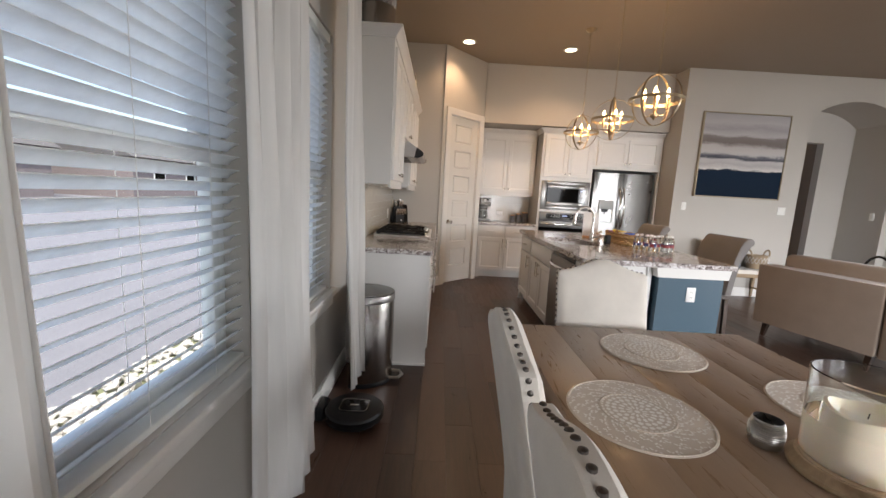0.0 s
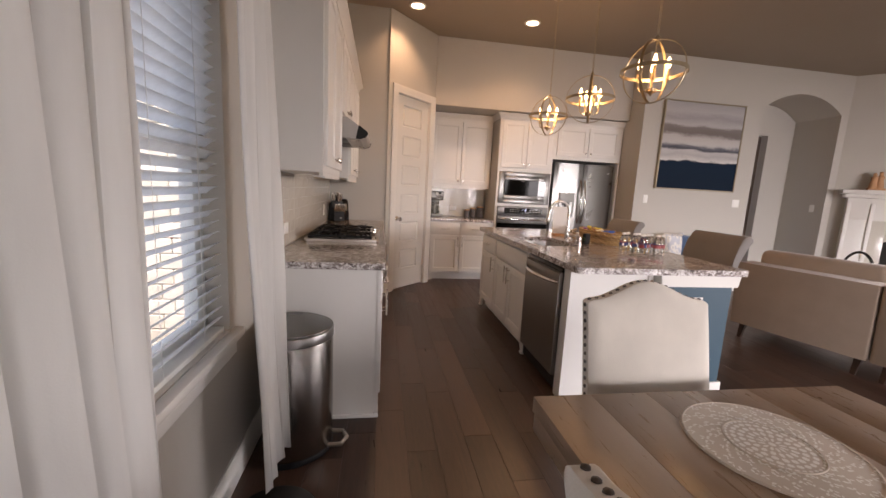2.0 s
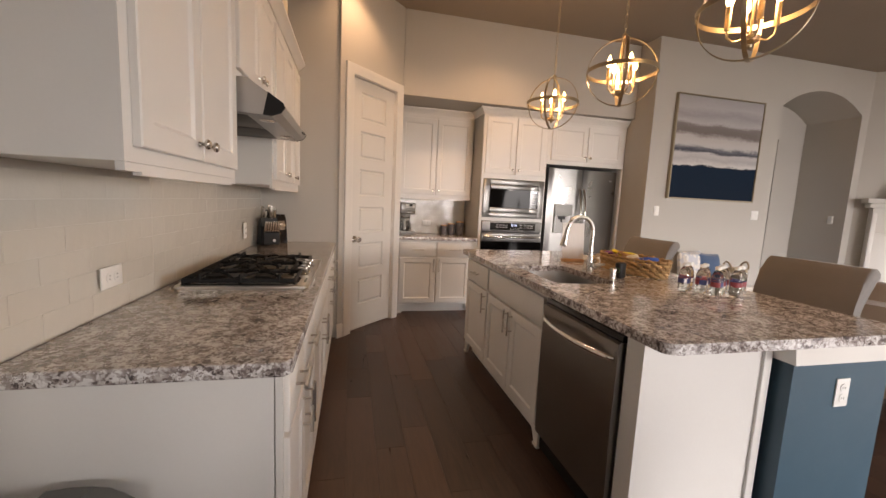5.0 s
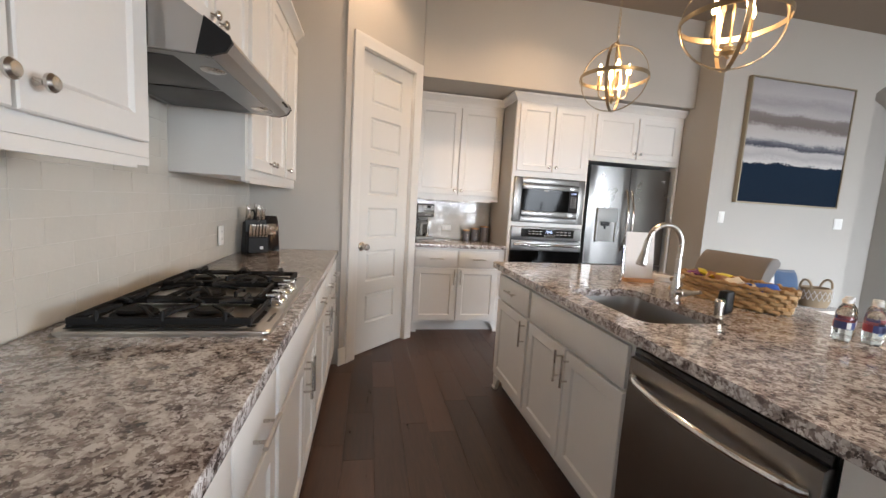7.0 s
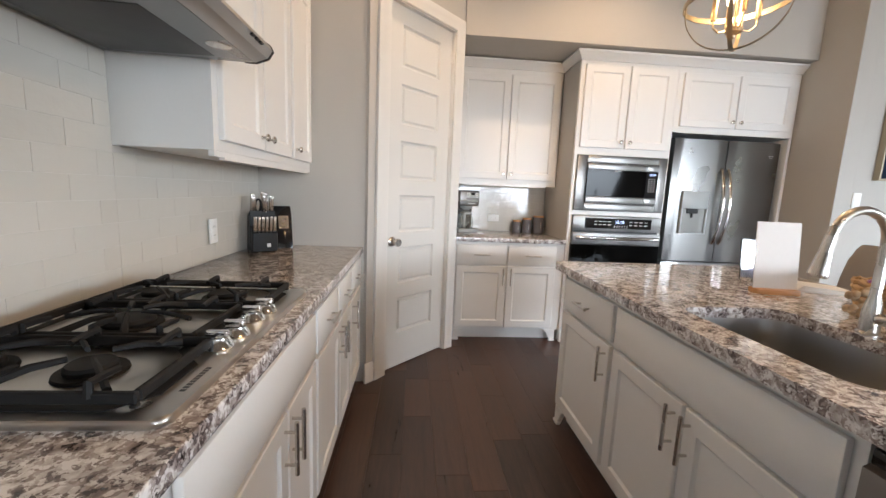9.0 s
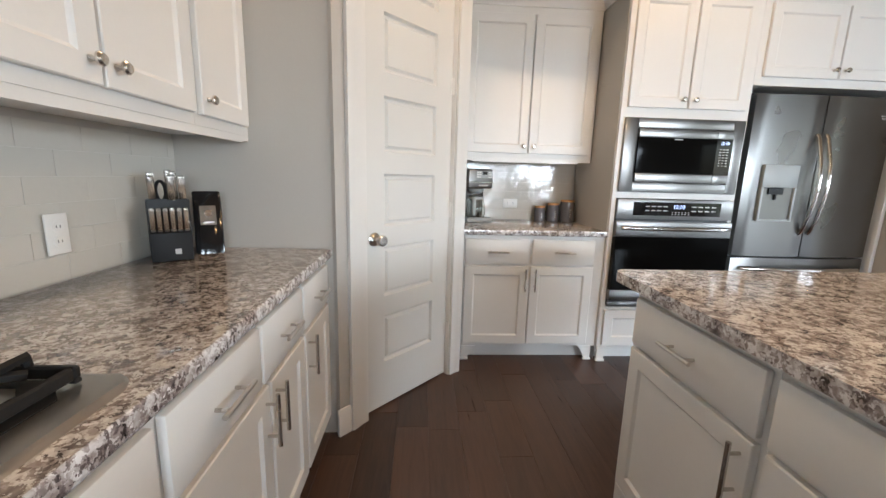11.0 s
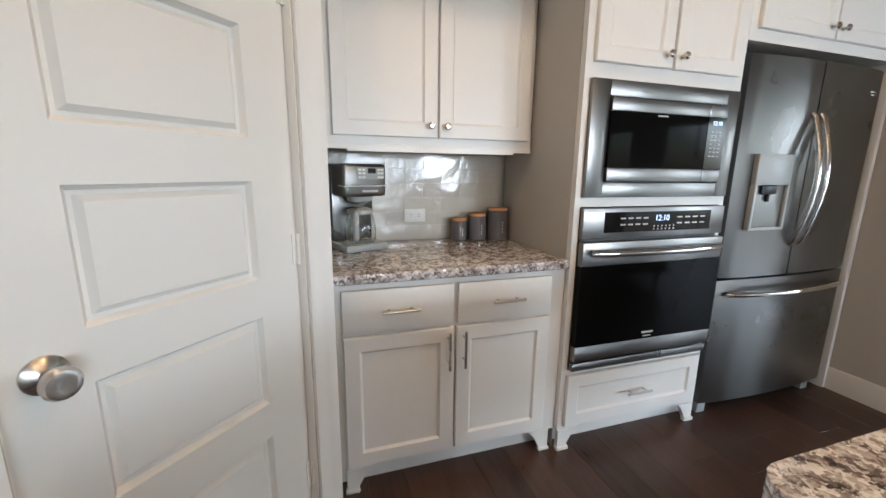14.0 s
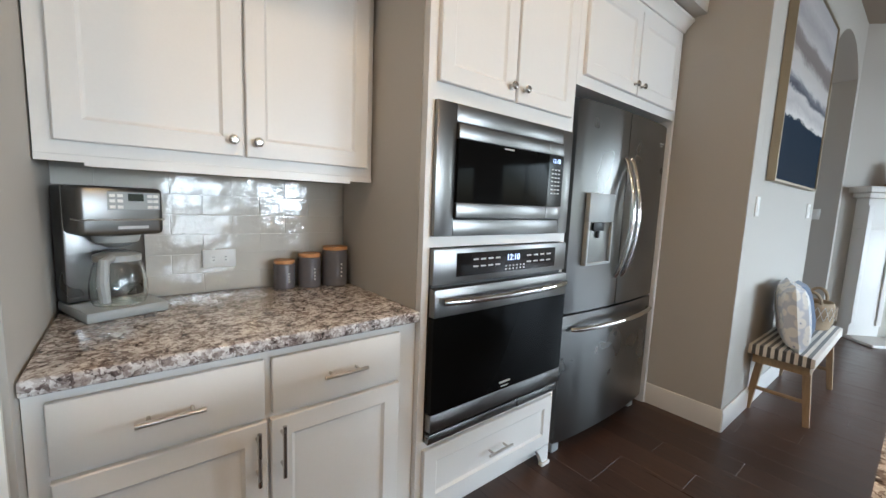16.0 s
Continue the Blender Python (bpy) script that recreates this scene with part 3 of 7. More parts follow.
WINPOW = 0.75
for k, (a, b_) in enumerate(((2.2, 3.6), (4.4, 5.8), (6.6, 8.0))):
    lamp("window_light", "AREA", look(((a + b_) / 2, YB - 0.12, 1.5), ((a + b_) / 2, YB + 5, -1.75)), (42, 84, 124)[k] * WINPOW, (0.93, 0.94, 0.975), size=1.3, size_y=1.8, spread=radians(96))
for k, (a, b_) in enumerate(((-1.2, 0.6), (1.6, 3.4), (3.9, 5.0))):
    lamp("window_light", "AREA", look((XR + 0.12, (a + b_) / 2, 1.5), (XR - 5, (a + b_) / 2, -1.75)), 46 * WINPOW, (0.93, 0.94, 0.975), size=b_ - a - 0.1, size_y=1.8, spread=radians(96))


# ---------- curtains ----------
def curtain(y0, y1, folds, seed, lean=0.05, x=0.115, z0=0.16):
    rnd = random.Random(seed)
    b = B()
    n, m = folds * 10, 14
    ph = [rnd.uniform(0, 6.28) for _ in range(4)]
    grid = []
    for j in range(m + 1):
        v = j / m
        z = z0 + (2.62 - z0) * v
        row = []
        for i in range(n + 1):
            u = i / n
            w = 0.85 + 0.25 * math.sin(u * 9 + ph[0])
            w *= 0.85 + 0.35 * math.sin(u * 4.1 + ph[3])
            xx = x + lean * (1 - v) ** 1.6 + 0.034 * w * math.sin(u * folds * 6.283 + 0.5 * math.sin(v * 3 + ph[1])) * (0.75 + 0.25 * (1 - v)) + 0.008 * math.sin(v * 7 + u * 5 + ph[2])
            squeeze = 1 - 0.06 * math.sin(v * 2.4 + ph[3])
            yy = (y0 + y1) / 2 + (u - 0.5) * (y1 - y0) * squeeze + 0.012 * math.sin(u * folds * 12.566 + ph[1])
            zz = z + (0.012 * math.sin(u * 11 + ph[2]) if j == 0 else 0)
            row.append(b.verts.new((xx, yy, zz)))
        grid.append(row)
    for j in range(m):
        for i in range(n):
            b.faces.new((grid[j][i], grid[j][i + 1], grid[j + 1][i + 1], grid[j + 1][i]))
    o = solid("curtain", b, M_CURTAIN, "long ivory cloth curtain hanging beside the window", "curtain", group="window curtains")
    md = o.modifiers.new("thick", "SOLIDIFY")
    md.thickness = 0.0025
    return o


curtain(1.66, 2.165, 4, 3, 0.03)
curtain(2.76, 3.31, 5, 5, 0.04)
curtain(3.80, 4.13, 4, 8, 0.07, 0.14)
rod = thing("curtain_rod", pose(0, 0, 0), "dark metal curtain rod above the windows", "curtain rod")
b = B()
cyl(b, (0.12, 1.5, 2.635), (0.12, 4.4, 2.635), 0.014, 16)
part("rod", b, M_PEWTER, rod)
for y in (1.6, 4.3):
    b = B()
    cyl(b, (0.0, y, 2.635), (0.12, y, 2.635), 0.009, 10)
    part("bracket", b, M_PEWTER, rod)


# ---------- cabinets ----------
# A cabinet stands in its own frame: x along its width, front face at y = 0 facing -y, depth towards +y.
def shaker_bm(w, h, rail=0.058, t=0.019):
    """A recessed-panel door: x 0..w, z 0..h, front at y = -t."""
    b = B()
    o = [(0, 0), (w, 0), (w, h), (0, h)]
    r2 = rail + 0.010

    def ring(d, y):
        return [b.verts.new((d if x == 0 else w - d, y, d if z == 0 else h - d)) for x, z in o]
    rings = [ring(0, 0), ring(0, -t + 0.003), ring(0.003, -t), ring(rail, -t), ring(rail + 0.003, -t + 0.004), ring(r2, -t + 0.0085)]
    for p, q in zip(rings, rings[1:]):
        for i in range(4):
            j = (i + 1) % 4
            b.faces.new((p[i], p[j], q[j], q[i]))
    b.faces.new(rings[-1])
    b.faces.new(rings[0][::-1])
    return b


def slab_bm(w, h, t=0.019):
    b = B()
    box(b, (0, -t, 0), (w, 0, h), 0.005, 2)
    return b


def bar_pull(parent, x, z, length, upright):
    b = B()
    d = Vector((0, 0, 1)) if upright else Vector((1, 0, 0))
    c = Vector((x, -0.019 - 0.032, z))
    cyl(b, c - d * length / 2, c + d * length / 2, 0.006, 14)
    for s in (-1, 1):
        p = c + d * s * length * 0.31
        cyl(b, (p.x, -0.019, p.z), tuple(p), 0.0045, 10)
    return part("handle", b, M_NICKEL, parent, "satin nickel bar handle")


def knob(parent, x, z):
    b = B()
    lathe(b, [(0, 0), (0.008, 0), (0.0065, 0.004), (0.005, 0.012), (0.009, 0.016), (0.0155, 0.021), (0.0155, 0.026), (0.011, 0.031), (0, 0.033)], 18)
    o = part("knob", b, M_NICKEL, parent, "round satin nickel knob")
    o.matrix_basis = pose(x, -0.019, z, 90, 0, 0)
    return o


def door_part(cab, x, z, w, h, slab=False, name="door"):
    o = part(name, slab_bm(w, h) if slab else shaker_bm(w, h), M_CAB, cab)
    o.matrix_basis = pose(x, -0.001, z)
    return o


def base_cabinet(m, w, doors, drawers, label, depth=0.60, pulls=(), dh=0.165, top=0.874, feet=()):
    """doors, drawers: spans (x0, x1) of their fronts; pulls: the side on which each door's handle sits (-1, 1)."""
    c = thing("base_cabinet", m, label, "cabinet", "kitchen base cabinets")
    b = B()
    box(b, (0, 0, 0.10), (w, depth, top))
    part("body", b, M_CAB, c)
    if top < 0.87:
        for nm_, lo, hi in (("front_rail", (0, 0, top), (w, 0.02, 0.874)), ("side", (0, 0.02, top), (0.018, depth, 0.874)),
                            ("side", (w - 0.018, 0.02, top), (w, depth, 0.874)), ("back_rail", (0.018, depth - 0.018, top), (w - 0.018, depth, 0.874))):
            b = B()
            box(b, lo, hi)
            part(nm_, b, M_CAB, c)
    b = B()
    box(b, (0.0, 0.065, 0.0), (w, depth, 0.0995))
    part("toe_kick", b, M_CAB, c)
    for x0, x1 in drawers:
        d = door_part(c, x0, 0.685, x1 - x0, dh, True, "drawer")
        if x1 - x0 < 0.62:
            bar_pull(d, (x1 - x0) / 2, dh / 2, 0.14, False)
    for (x0, x1), s in zip(doors, pulls):
        d = door_part(c, x0, 0.125, x1 - x0, 0.545)
        bar_pull(d, 0.028 if s < 0 else x1 - x0 - 0.028, 0.455, 0.155, True)
    for x, s in feet:
        b = B()
        prism(b, [(0, 0), (0.035 * s, 0), (0.045 * s, 0.02), (0.075 * s, 0.075), (0.10 * s, 0.10), (0, 0.10)], "y", -0.004, 0.02)
        o = part("bracket_foot", b, M_CAB, c)
        o.matrix_basis = pose(x, 0, 0)
        b = B()
        box(b, (-0.006, -0.012, 0), (0.05, 0.012, 0.016), 0.004)
        o = part("foot_trim", b, M_CAB, c)
        o.matrix_basis = pose(x if s > 0 else x - 0.044, 0, 0)
    return c


def upper_cabinet(m, w, z0, z1, doors, knobs, label, depth=0.31, crown=True, rail=True, dz=0.035):
    c = thing("wall_cabinet", m, label, "cabinet", "kitchen wall cabinets")
    b = B()
    box(b, (0, 0, z0), (w, depth, z1))
    part("body", b, M_CAB, c)
    for (x0, x1), s in zip(doors, knobs):
        d = door_part(c, x0, z0 + dz, x1 - x0, z1 - z0 - dz - 0.05)
        knob(d, 0.032 if s < 0 else x1 - x0 - 0.032, 0.05)
    return c


def crown(name, parent_m, w, z, left=False, right=False, depth=0.31):
    """Crown moulding along a cabinet's front, mitred round its free ends."""
    prof = [(0.0, 0.0), (0.010, 0.0), (0.014, 0.012), (0.030, 0.030), (0.048, 0.048), (0.056, 0.052), (0.056, 0.068), (0.0, 0.068)]
    b = B()
    path = []
    if left:
        path.append((0, depth, -1, 0))
    path.append((0, 0, -1 if left else 0, -1))
    path.append((w, 0, 1 if right else 0, -1))
    if right:
        path.append((w, depth, 1, 0))
    rings = [[b.verts.new((x + nx * u, y + ny * u, z + v)) for u, v in prof] for x, y, nx, ny in path]
    n = len(prof)
    for p, q in zip(rings, rings[1:]):
        for i in range(n):
            b.faces.new((p[i], p[(i + 1) % n], q[(i + 1) % n], q[i]))
    b.faces.new(rings[0])
    b.faces.new(rings[-1][::-1])
    return solid(name, b, M_CAB, "white crown moulding on top of cabinets", "crown moulding", "structure", parent_m)


# ---- cooktop run on the west wall (front faces +x at x = 0.61)
def west(y, x=0.612):
    return pose(x, y, 0, 0, 0, 90)


base_cabinet(west(4.552), 0.735, [(0.03, 0.355), (0.365, 0.705)], [(0.03, 0.355), (0.365, 0.705)], "white base cabinet with two drawers under granite", pulls=(1, -1), feet=((0.03, 1),))
base_cabinet(west(5.287), 0.81, [(0.012, 0.482), (0.492, 0.795)], [(0.012, 0.795)], "white base cabinet under the gas cooktop", pulls=(1, -1))
base_cabinet(west(6.097), 0.755, [(0.012, 0.425), (0.44, 0.745)], [(0.012, 0.385), (0.40, 0.745)], "white base cabinet with drawers over doors", pulls=(1, -1))
base_cabinet(west(6.852), 0.39, [(0.012, 0.36)], [(0.012, 0.36)], "narrow white base cabinet in the corner", pulls=(-1,))
b = B()
box(b, (0.004, 4.535, 0.0), (0.60, 4.5505, 0.874))
box(b, (0.604, 4.535, 0.0), (0.622, 4.5505, 0.874))
box(b, (0.0045, 4.522, 0.0), (0.625, 4.5345, 0.022), 0.004)
solid("end_panel", b, M_CAB, "white end panel of the cooktop counter", "panel")


def slab(name, pts, label, z0=0.876, z1=0.914, hole=None):
    b = B()
    if hole is None:
        extrude_poly(b, pts, z0, z1, 0.007, 3)
    else:
        lo, hi = {}, {}
        n = len(pts)
        for z, store in ((z0, lo), (z1, hi)):
            vo = [b.verts.new((x, y, z)) for x, y in pts]
            vi = [b.verts.new((x, y, z)) for x, y in hole]
            es = [b.edges.new((vo[i], vo[(i + 1) % n])) for i in range(n)]
            es += [b.edges.new((vi[i], vi[(i + 1) % len(vi)])) for i in range(len(vi))]
            bmesh.ops.triangle_fill(b, use_beauty=True, use_dissolve=False, edges=es)
            store["o"], store["i"] = vo, vi
        for key in ("o", "i"):
            a, c = lo[key], hi[key]
            for i in range(len(a)):
                j = (i + 1) % len(a)
                b.faces.new((a[i], a[j], c[j], c[i]))
    return solid(name, b, M_GRANITE, label, "countertop")


def rounded(x0, y0, x1, y1, r, corners=(1, 1, 1, 1), n=6):
    pts = []
    for (cx_, cy_, a0_), on in zip(((x0 + r, y0 + r, 180), (x1 - r, y0 + r, 270), (x1 - r, y1 - r, 0), (x0 + r, y1 - r, 90)), corners):
        if on:
            pts += [(cx_ + r * math.cos(radians(a0_ + 90 * i / n)), cy_ + r * math.sin(radians(a0_ + 90 * i / n))) for i in range(n + 1)]
        else:
            pts.append((x0 if a0_ in (180, 90) else x1, y0 if a0_ in (180, 270) else y1))
    return pts


slab("countertop", rounded(0.002, 4.515, 0.645, 7.246, 0.02, (0, 1, 0, 0)), "speckled brown and grey granite countertop")

# uppers
UZ0, UZ1 = 1.385, 2.385
upper_cabinet(west(4.50, 0.312), 0.81, UZ0, UZ1, [(0.035, 0.40), (0.41, 0.775)], (1, -1), "white wall cabinet with two recessed-panel doors")
upper_cabinet(west(5.312, 0.312), 0.776, 1.80, UZ1, [(0.02, 0.383), (0.393, 0.756)], (1, -1), "white wall cabinet above the range hood")
upper_cabinet(west(6.09, 0.312), 0.765, UZ0, UZ1, [(0.035, 0.385), (0.395, 0.745)], (1, -1), "white wall cabinet with two recessed-panel doors")
upper_cabinet(west(6.857, 0.312), 0.388, UZ0, UZ1, [(0.02, 0.36)], (-1,), "narrow white wall cabinet with one door")
for y, w_ in ((4.50, 0.81), (6.09, 1.155)):
    b = B()
    prism(b, [(0, 1.365), (0.018, 1.365), (0.018, 1.384), (0, 1.384)], "x", 0, w_)
    box(b, (0.06, -0.004, 1.357), (w_ - 0.06, 0.014, 1.366))
    solid("light_rail", b, M_CAB, "white trim rail under wall cabinets", "trim", "structure", west(y, 0.312))
crown("crown_moulding", west(4.50, 0.312), 2.745, 2.386, True, False)

# ---- coffee nook
NX0, NX1 = 1.297, 2.272
base_cabinet(pose(NX0, 8.03, 0), NX1 - NX0, [(0.035, 0.467), (0.477, 0.902)], [(0.035, 0.462), (0.482, 0.902)], "white base cabinet with two drawers and doors in the coffee nook", 0.62, (1, -1), feet=((0.03, 1), (NX1 - NX0 - 0.03, -1)))
slab("countertop", [(NX0 + 0.002, 7.998), (NX1 - 0.004, 7.998), (NX1 - 0.004, 8.655), (NX0 + 0.002, 8.655)], "speckled granite countertop in the coffee nook")
upper_cabinet(pose(NX0 + 0.003, 8.37, 0), NX1 - NX0 - 0.01, UZ0, UZ1, [(0.04, 0.488), (0.498, 0.94)], (1, -1), "white two-door wall cabinet above the coffee counter", 0.285)
b = B()
box(b, (NX0 + 0.003, 8.366, 1.366), (NX1 - 0.007, 8.384, 1.384))
box(b, (NX0 + 0.1, 8.364, 1.356), (NX1 - 0.1, 8.38, 1.3665))
solid("light_rail", b, M_CAB, "white trim rail under the wall cabinet", "trim", "structure")
crown("crown_moulding", pose(NX0 + 0.003, 8.37, 0), NX1 - NX0 - 0.01, 2.386)

# ---- oven tower
TX0, TX1, TY = 2.275, 3.105, 8.005
tower = thing("oven_cabinet", pose(TX0, TY, 0), "tall white cabinet holding a microwave and wall oven", "cabinet")
TW = TX1 - TX0
for nm_, lo, hi in (("side", (0.0, 0.0, 0.10), (0.03, 0.64, 2.385)), ("side", (TW - 0.03, 0.0, 0.10), (TW, 0.64, 2.385)),
                    ("lower_box", (0.03, 0.0, 0.10), (TW - 0.03, 0.64, 0.405)), ("shelf", (0.03, 0.0, 1.138), (TW - 0.03, 0.64, 1.176)),
                    ("upper_box", (0.03, 0.0, 1.642), (TW - 0.03, 0.64, 2.385)), ("back", (0.03, 0.6, 0.405), (TW - 0.03, 0.64, 1.642)),
                    ("toe_kick", (0.0, 0.07, 0.0), (TW, 0.64, 0.0995))):
    b = B()
    box(b, lo, hi)
    part(nm_, b, M_CAB, tower)
b = B()
box(b, (-0.003, 0.03, 0.0), (-0.0005, 0.64, 2.385))
part("side_panel", b, M_WALL, tower, "greige painted side panel")
d = door_part(tower, 0.025, 0.125, TW - 0.05, 0.255, False, "drawer")
bar_pull(d, (TW - 0.05) / 2, 0.128, 0.14, False)
for x0, x1, s in ((0.035, 0.407, 1), (0.42, TW - 0.035, -1)):
    d = door_part(tower, x0, 1.70, x1 - x0, 0.655)
    knob(d, 0.032 if s < 0 else x1 - x0 - 0.032, 0.05)
for x, s in ((0.005, 1), (TW - 0.005, -1)):
    b = B()
    prism(b, [(0, 0), (0.035 * s, 0), (0.045 * s, 0.02), (0.075 * s, 0.075), (0.10 * s, 0.10), (0, 0.10)], "y", -0.004, 0.02)
    o = part("bracket_foot", b, M_CAB, tower)
    o.matrix_basis = pose(x, 0, 0)
    b = B()
    box(b, (-0.006, -0.014, 0), (0.055, 0.012, 0.018), 0.004)
    o = part("foot_trim", b, M_CAB, tower)
    o.matrix_basis = pose(x if s > 0 else x - 0.048, 0, 0)
fcab = upper_cabinet(pose(TX1 + 0.002, TY, 0), 1.083, 1.86, 2.385, [(0.045, 0.53), (0.54, 1.035)], (1, -1), "white two-door cabinet above the refrigerator", 0.64, dz=0.05)
b = B()
box(b, (4.165, TY, 0.0), (4.192, 8.65, 1.859), 0.002)
solid("fridge_panel", b, M_CAB, "white tall panel beside the refrigerator", "panel")
crown("crown_moulding", pose(TX0, TY, 0), 1.92, 2.386, True, False, 0.6)


def text_mesh(parent, body, size, m, material, name="lettering", label=""):
    cu = bpy.data.curves.new(name, "FONT")
    cu.body, cu.size, cu.align_x, cu.align_y, cu.extrude = body, size, "CENTER", "CENTER", 0.0004
    tmp = new("tmp_text", cu)
    dg = bpy.context.evaluated_depsgraph_get()
    me = bpy.data.meshes.new_from_object(tmp.evaluated_get(dg))
    bpy.data.objects.remove(tmp)
    bpy.data.curves.remove(cu)
    me.materials.clear()
    me.materials.append(material)
    o = new(name, me)
    o.parent = parent
    o.matrix_basis = m
    if label:
        o["label"] = label
    return o


def bars(parent, rows, m, material, name="printed_marks", label=""):
    b = B()
    for x, z, w, h in rows:
        box(b, (x - w / 2, -0.0008, z - h / 2), (x + w / 2, 0.0, z + h / 2))
    o = part(name, b, material, parent, label)
    o.matrix_basis = m
    return o


# ---- microwave
mw = thing("microwave", pose(TX0, TY, 0), "built-in stainless steel microwave with black glass door", "microwave")
b = B()
x0, x1, z0, z1 = 0.028, TW - 0.02, 1.178, 1.639
fr = 0.085
for lo, hi in (((x0, -0.022, z0), (x0 + fr, -0.002, z1)), ((x1 - 0.072, -0.022, z0), (x1, -0.002, z1)), ((x0 + fr, -0.022, z0), (x1 - 0.072, -0.002, z0 + 0.062)), ((x0 + fr, -0.022, z1 - 0.062), (x1 - 0.072, -0.002, z1))):
    box(b, lo, hi, 0.003)
part("trim_kit", b, M_STEELX, mw, "brushed steel trim frame")
b = B()
box(b, (x0 + fr + 0.003, -0.0185, z0 + 0.065), (x1 - 0.075, 0.5, z1 - 0.065))
part("case", b, M_DARKGREY, mw)
dx0, dx1, dz0, dz1 = x0 + fr + 0.004, x1 - 0.076, z0 + 0.066, z1 - 0.066
b = B()
box(b, (dx0, -0.034, dz0), (dx1 - 0.105, -0.019, dz0 + 0.055), 0.003)
box(b, (dx0, -0.034, dz1 - 0.052), (dx1 - 0.105, -0.019, dz1), 0.003)
part("door", b, M_STEELX, mw, "steel bands of the door")
b = B()
box(b, (dx0, -0.033, dz0 + 0.056), (dx1 - 0.105, -0.019, dz1 - 0.053))
part("door_glass", b, M_DARKGLASS, mw, "dark reflective glass")
b = B()
box(b, (dx1 - 0.103, -0.034, dz0), (dx1, -0.019, dz0 + 0.055), 0.003)
part("panel_band", b, M_STEELX, mw)
b = B()
box(b, (dx1 - 0.103, -0.034, dz1 - 0.052), (dx1, -0.019, dz1), 0.003)
part("panel_band", b, M_STEELX, mw)
b = B()
box(b, (dx1 - 0.103, -0.033, dz0 + 0.056), (dx1, -0.019, dz1 - 0.053))
cp = part("control_panel", b, M_GLOSSBLACK, mw)
bars(cp, [(dx1 - 0.075 + 0.023 * i, dz1 - 0.115 - 0.017 * j, 0.013, 0.005) for i in range(3) for j in range(7)], pose(0, -0.0331, 0), M_PRINT, "key_marks")
text_mesh(cp, "12:10", 0.026, pose(dx1 - 0.052, -0.0335, dz1 - 0.078, 90, 0, 0), M_LED, "clock_digits", "glowing clock digits")
bars(mw, [((dx0 + dx1) / 2 - 0.05, dz1 - 0.062, 0.055, 0.006)], pose(0, -0.0331, 0), M_PRINT, "maker_mark")

# ---- oven
ov = thing("wall_oven", pose(TX0, TY, 0), "built-in stainless steel wall oven with black glass door", "oven")
x0, x1, z0, z1 = 0.03, TW - 0.018, 0.408, 1.134
b = B()
box(b, (x0 + 0.01, -0.004, z0), (x1 - 0.01, 0.55, z1 - 0.001))
part("case", b, M_DARKGREY, ov)
b = B()
box(b, (x0, -0.026, z1 - 0.128), (x1, -0.0045, z1), 0.003)
part("control_band", b, M_STEELX, ov)
b = B()
box(b, (x0 + 0.105, -0.0285, z1 - 0.105), (x1 - 0.085, -0.0262, z1 - 0.018), 0.001, 1)
cp = part("control_panel", b, M_GLOSSBLACK, ov)
bars(cp, [(x0 + 0.2 + 0.04 * i, z1 - 0.045 - 0.027 * j, 0.026, 0.006) for i in range(4) for j in range(2)] + [(x1 - 0.27 + 0.045 * i, z1 - 0.045 - 0.027 * j, 0.028, 0.006) for i in range(4) for j in range(2)]
     + [(x0 + 0.37 + 0.022 * i, z1 - 0.082 - 0.013 * j, 0.008, 0.006) for i in range(6) for j in range(2)], pose(0, -0.0286, 0), M_PRINT, "key_marks")
text_mesh(cp, "12:10", 0.036, pose((x0 + x1) / 2 + 0.02, -0.0290, z1 - 0.048, 90, 0, 0), M_LED, "clock_digits", "glowing clock digits")
b = B()
box(b, (x0, -0.040, z1 - 0.245), (x1, -0.008, z1 - 0.142), 0.004)
box(b, (x0, -0.040, z0 + 0.05), (x1, -0.008, z0 + 0.118), 0.004)
dr = part("door", b, M_STEELX, ov, "steel bands of the oven door")
b = B()
box(b, (x0, -0.039, z0 + 0.119), (x1, -0.008, z1 - 0.246))
part("door_glass", b, M_DARKGLASS, dr, "black reflective glass")
b = B()
pts = []
for i in range(13):
    u = i / 12
    pts.append((x0 + 0.03 + (x1 - x0 - 0.06) * u, -0.052 - 0.034 * math.sin(math.pi * u) ** 0.5, z1 - 0.185))
tube(b, pts, 0.0145, 12)
part("handle", b, M_CHROME, dr, "bowed polished steel handle")
b = B()
box(b, (x0, -0.03, z0), (x1, -0.006, z0 + 0.036), 0.002)
for i in range(18):
    box(b, (x0 + 0.03 + i * 0.042, -0.0312, z0 + 0.012), (x0 + 0.06 + i * 0.042, -0.0302, z0 + 0.02))
part("vent_strip", b, M_DARKSTEEL, ov)
bars(ov, [((x0 + x1) / 2, z0 + 0.15, 0.065, 0.009), ((x0 + x1) / 2, z0 + 0.132, 0.045, 0.004)], pose(0, -0.0392, 0), M_PRINT, "maker_mark")

# ---- refrigerator
fr = thing("refrigerator", pose(3.146, 8.0, 0), "stainless steel french-door refrigerator with water dispenser", "refrigerator")
FW = 0.955
b = B()
box(b, (0.012, 0.075, 0.03), (FW - 0.012, 0.65, 1.80), 0.006)
part("case", b, M_DARKGREY, fr)


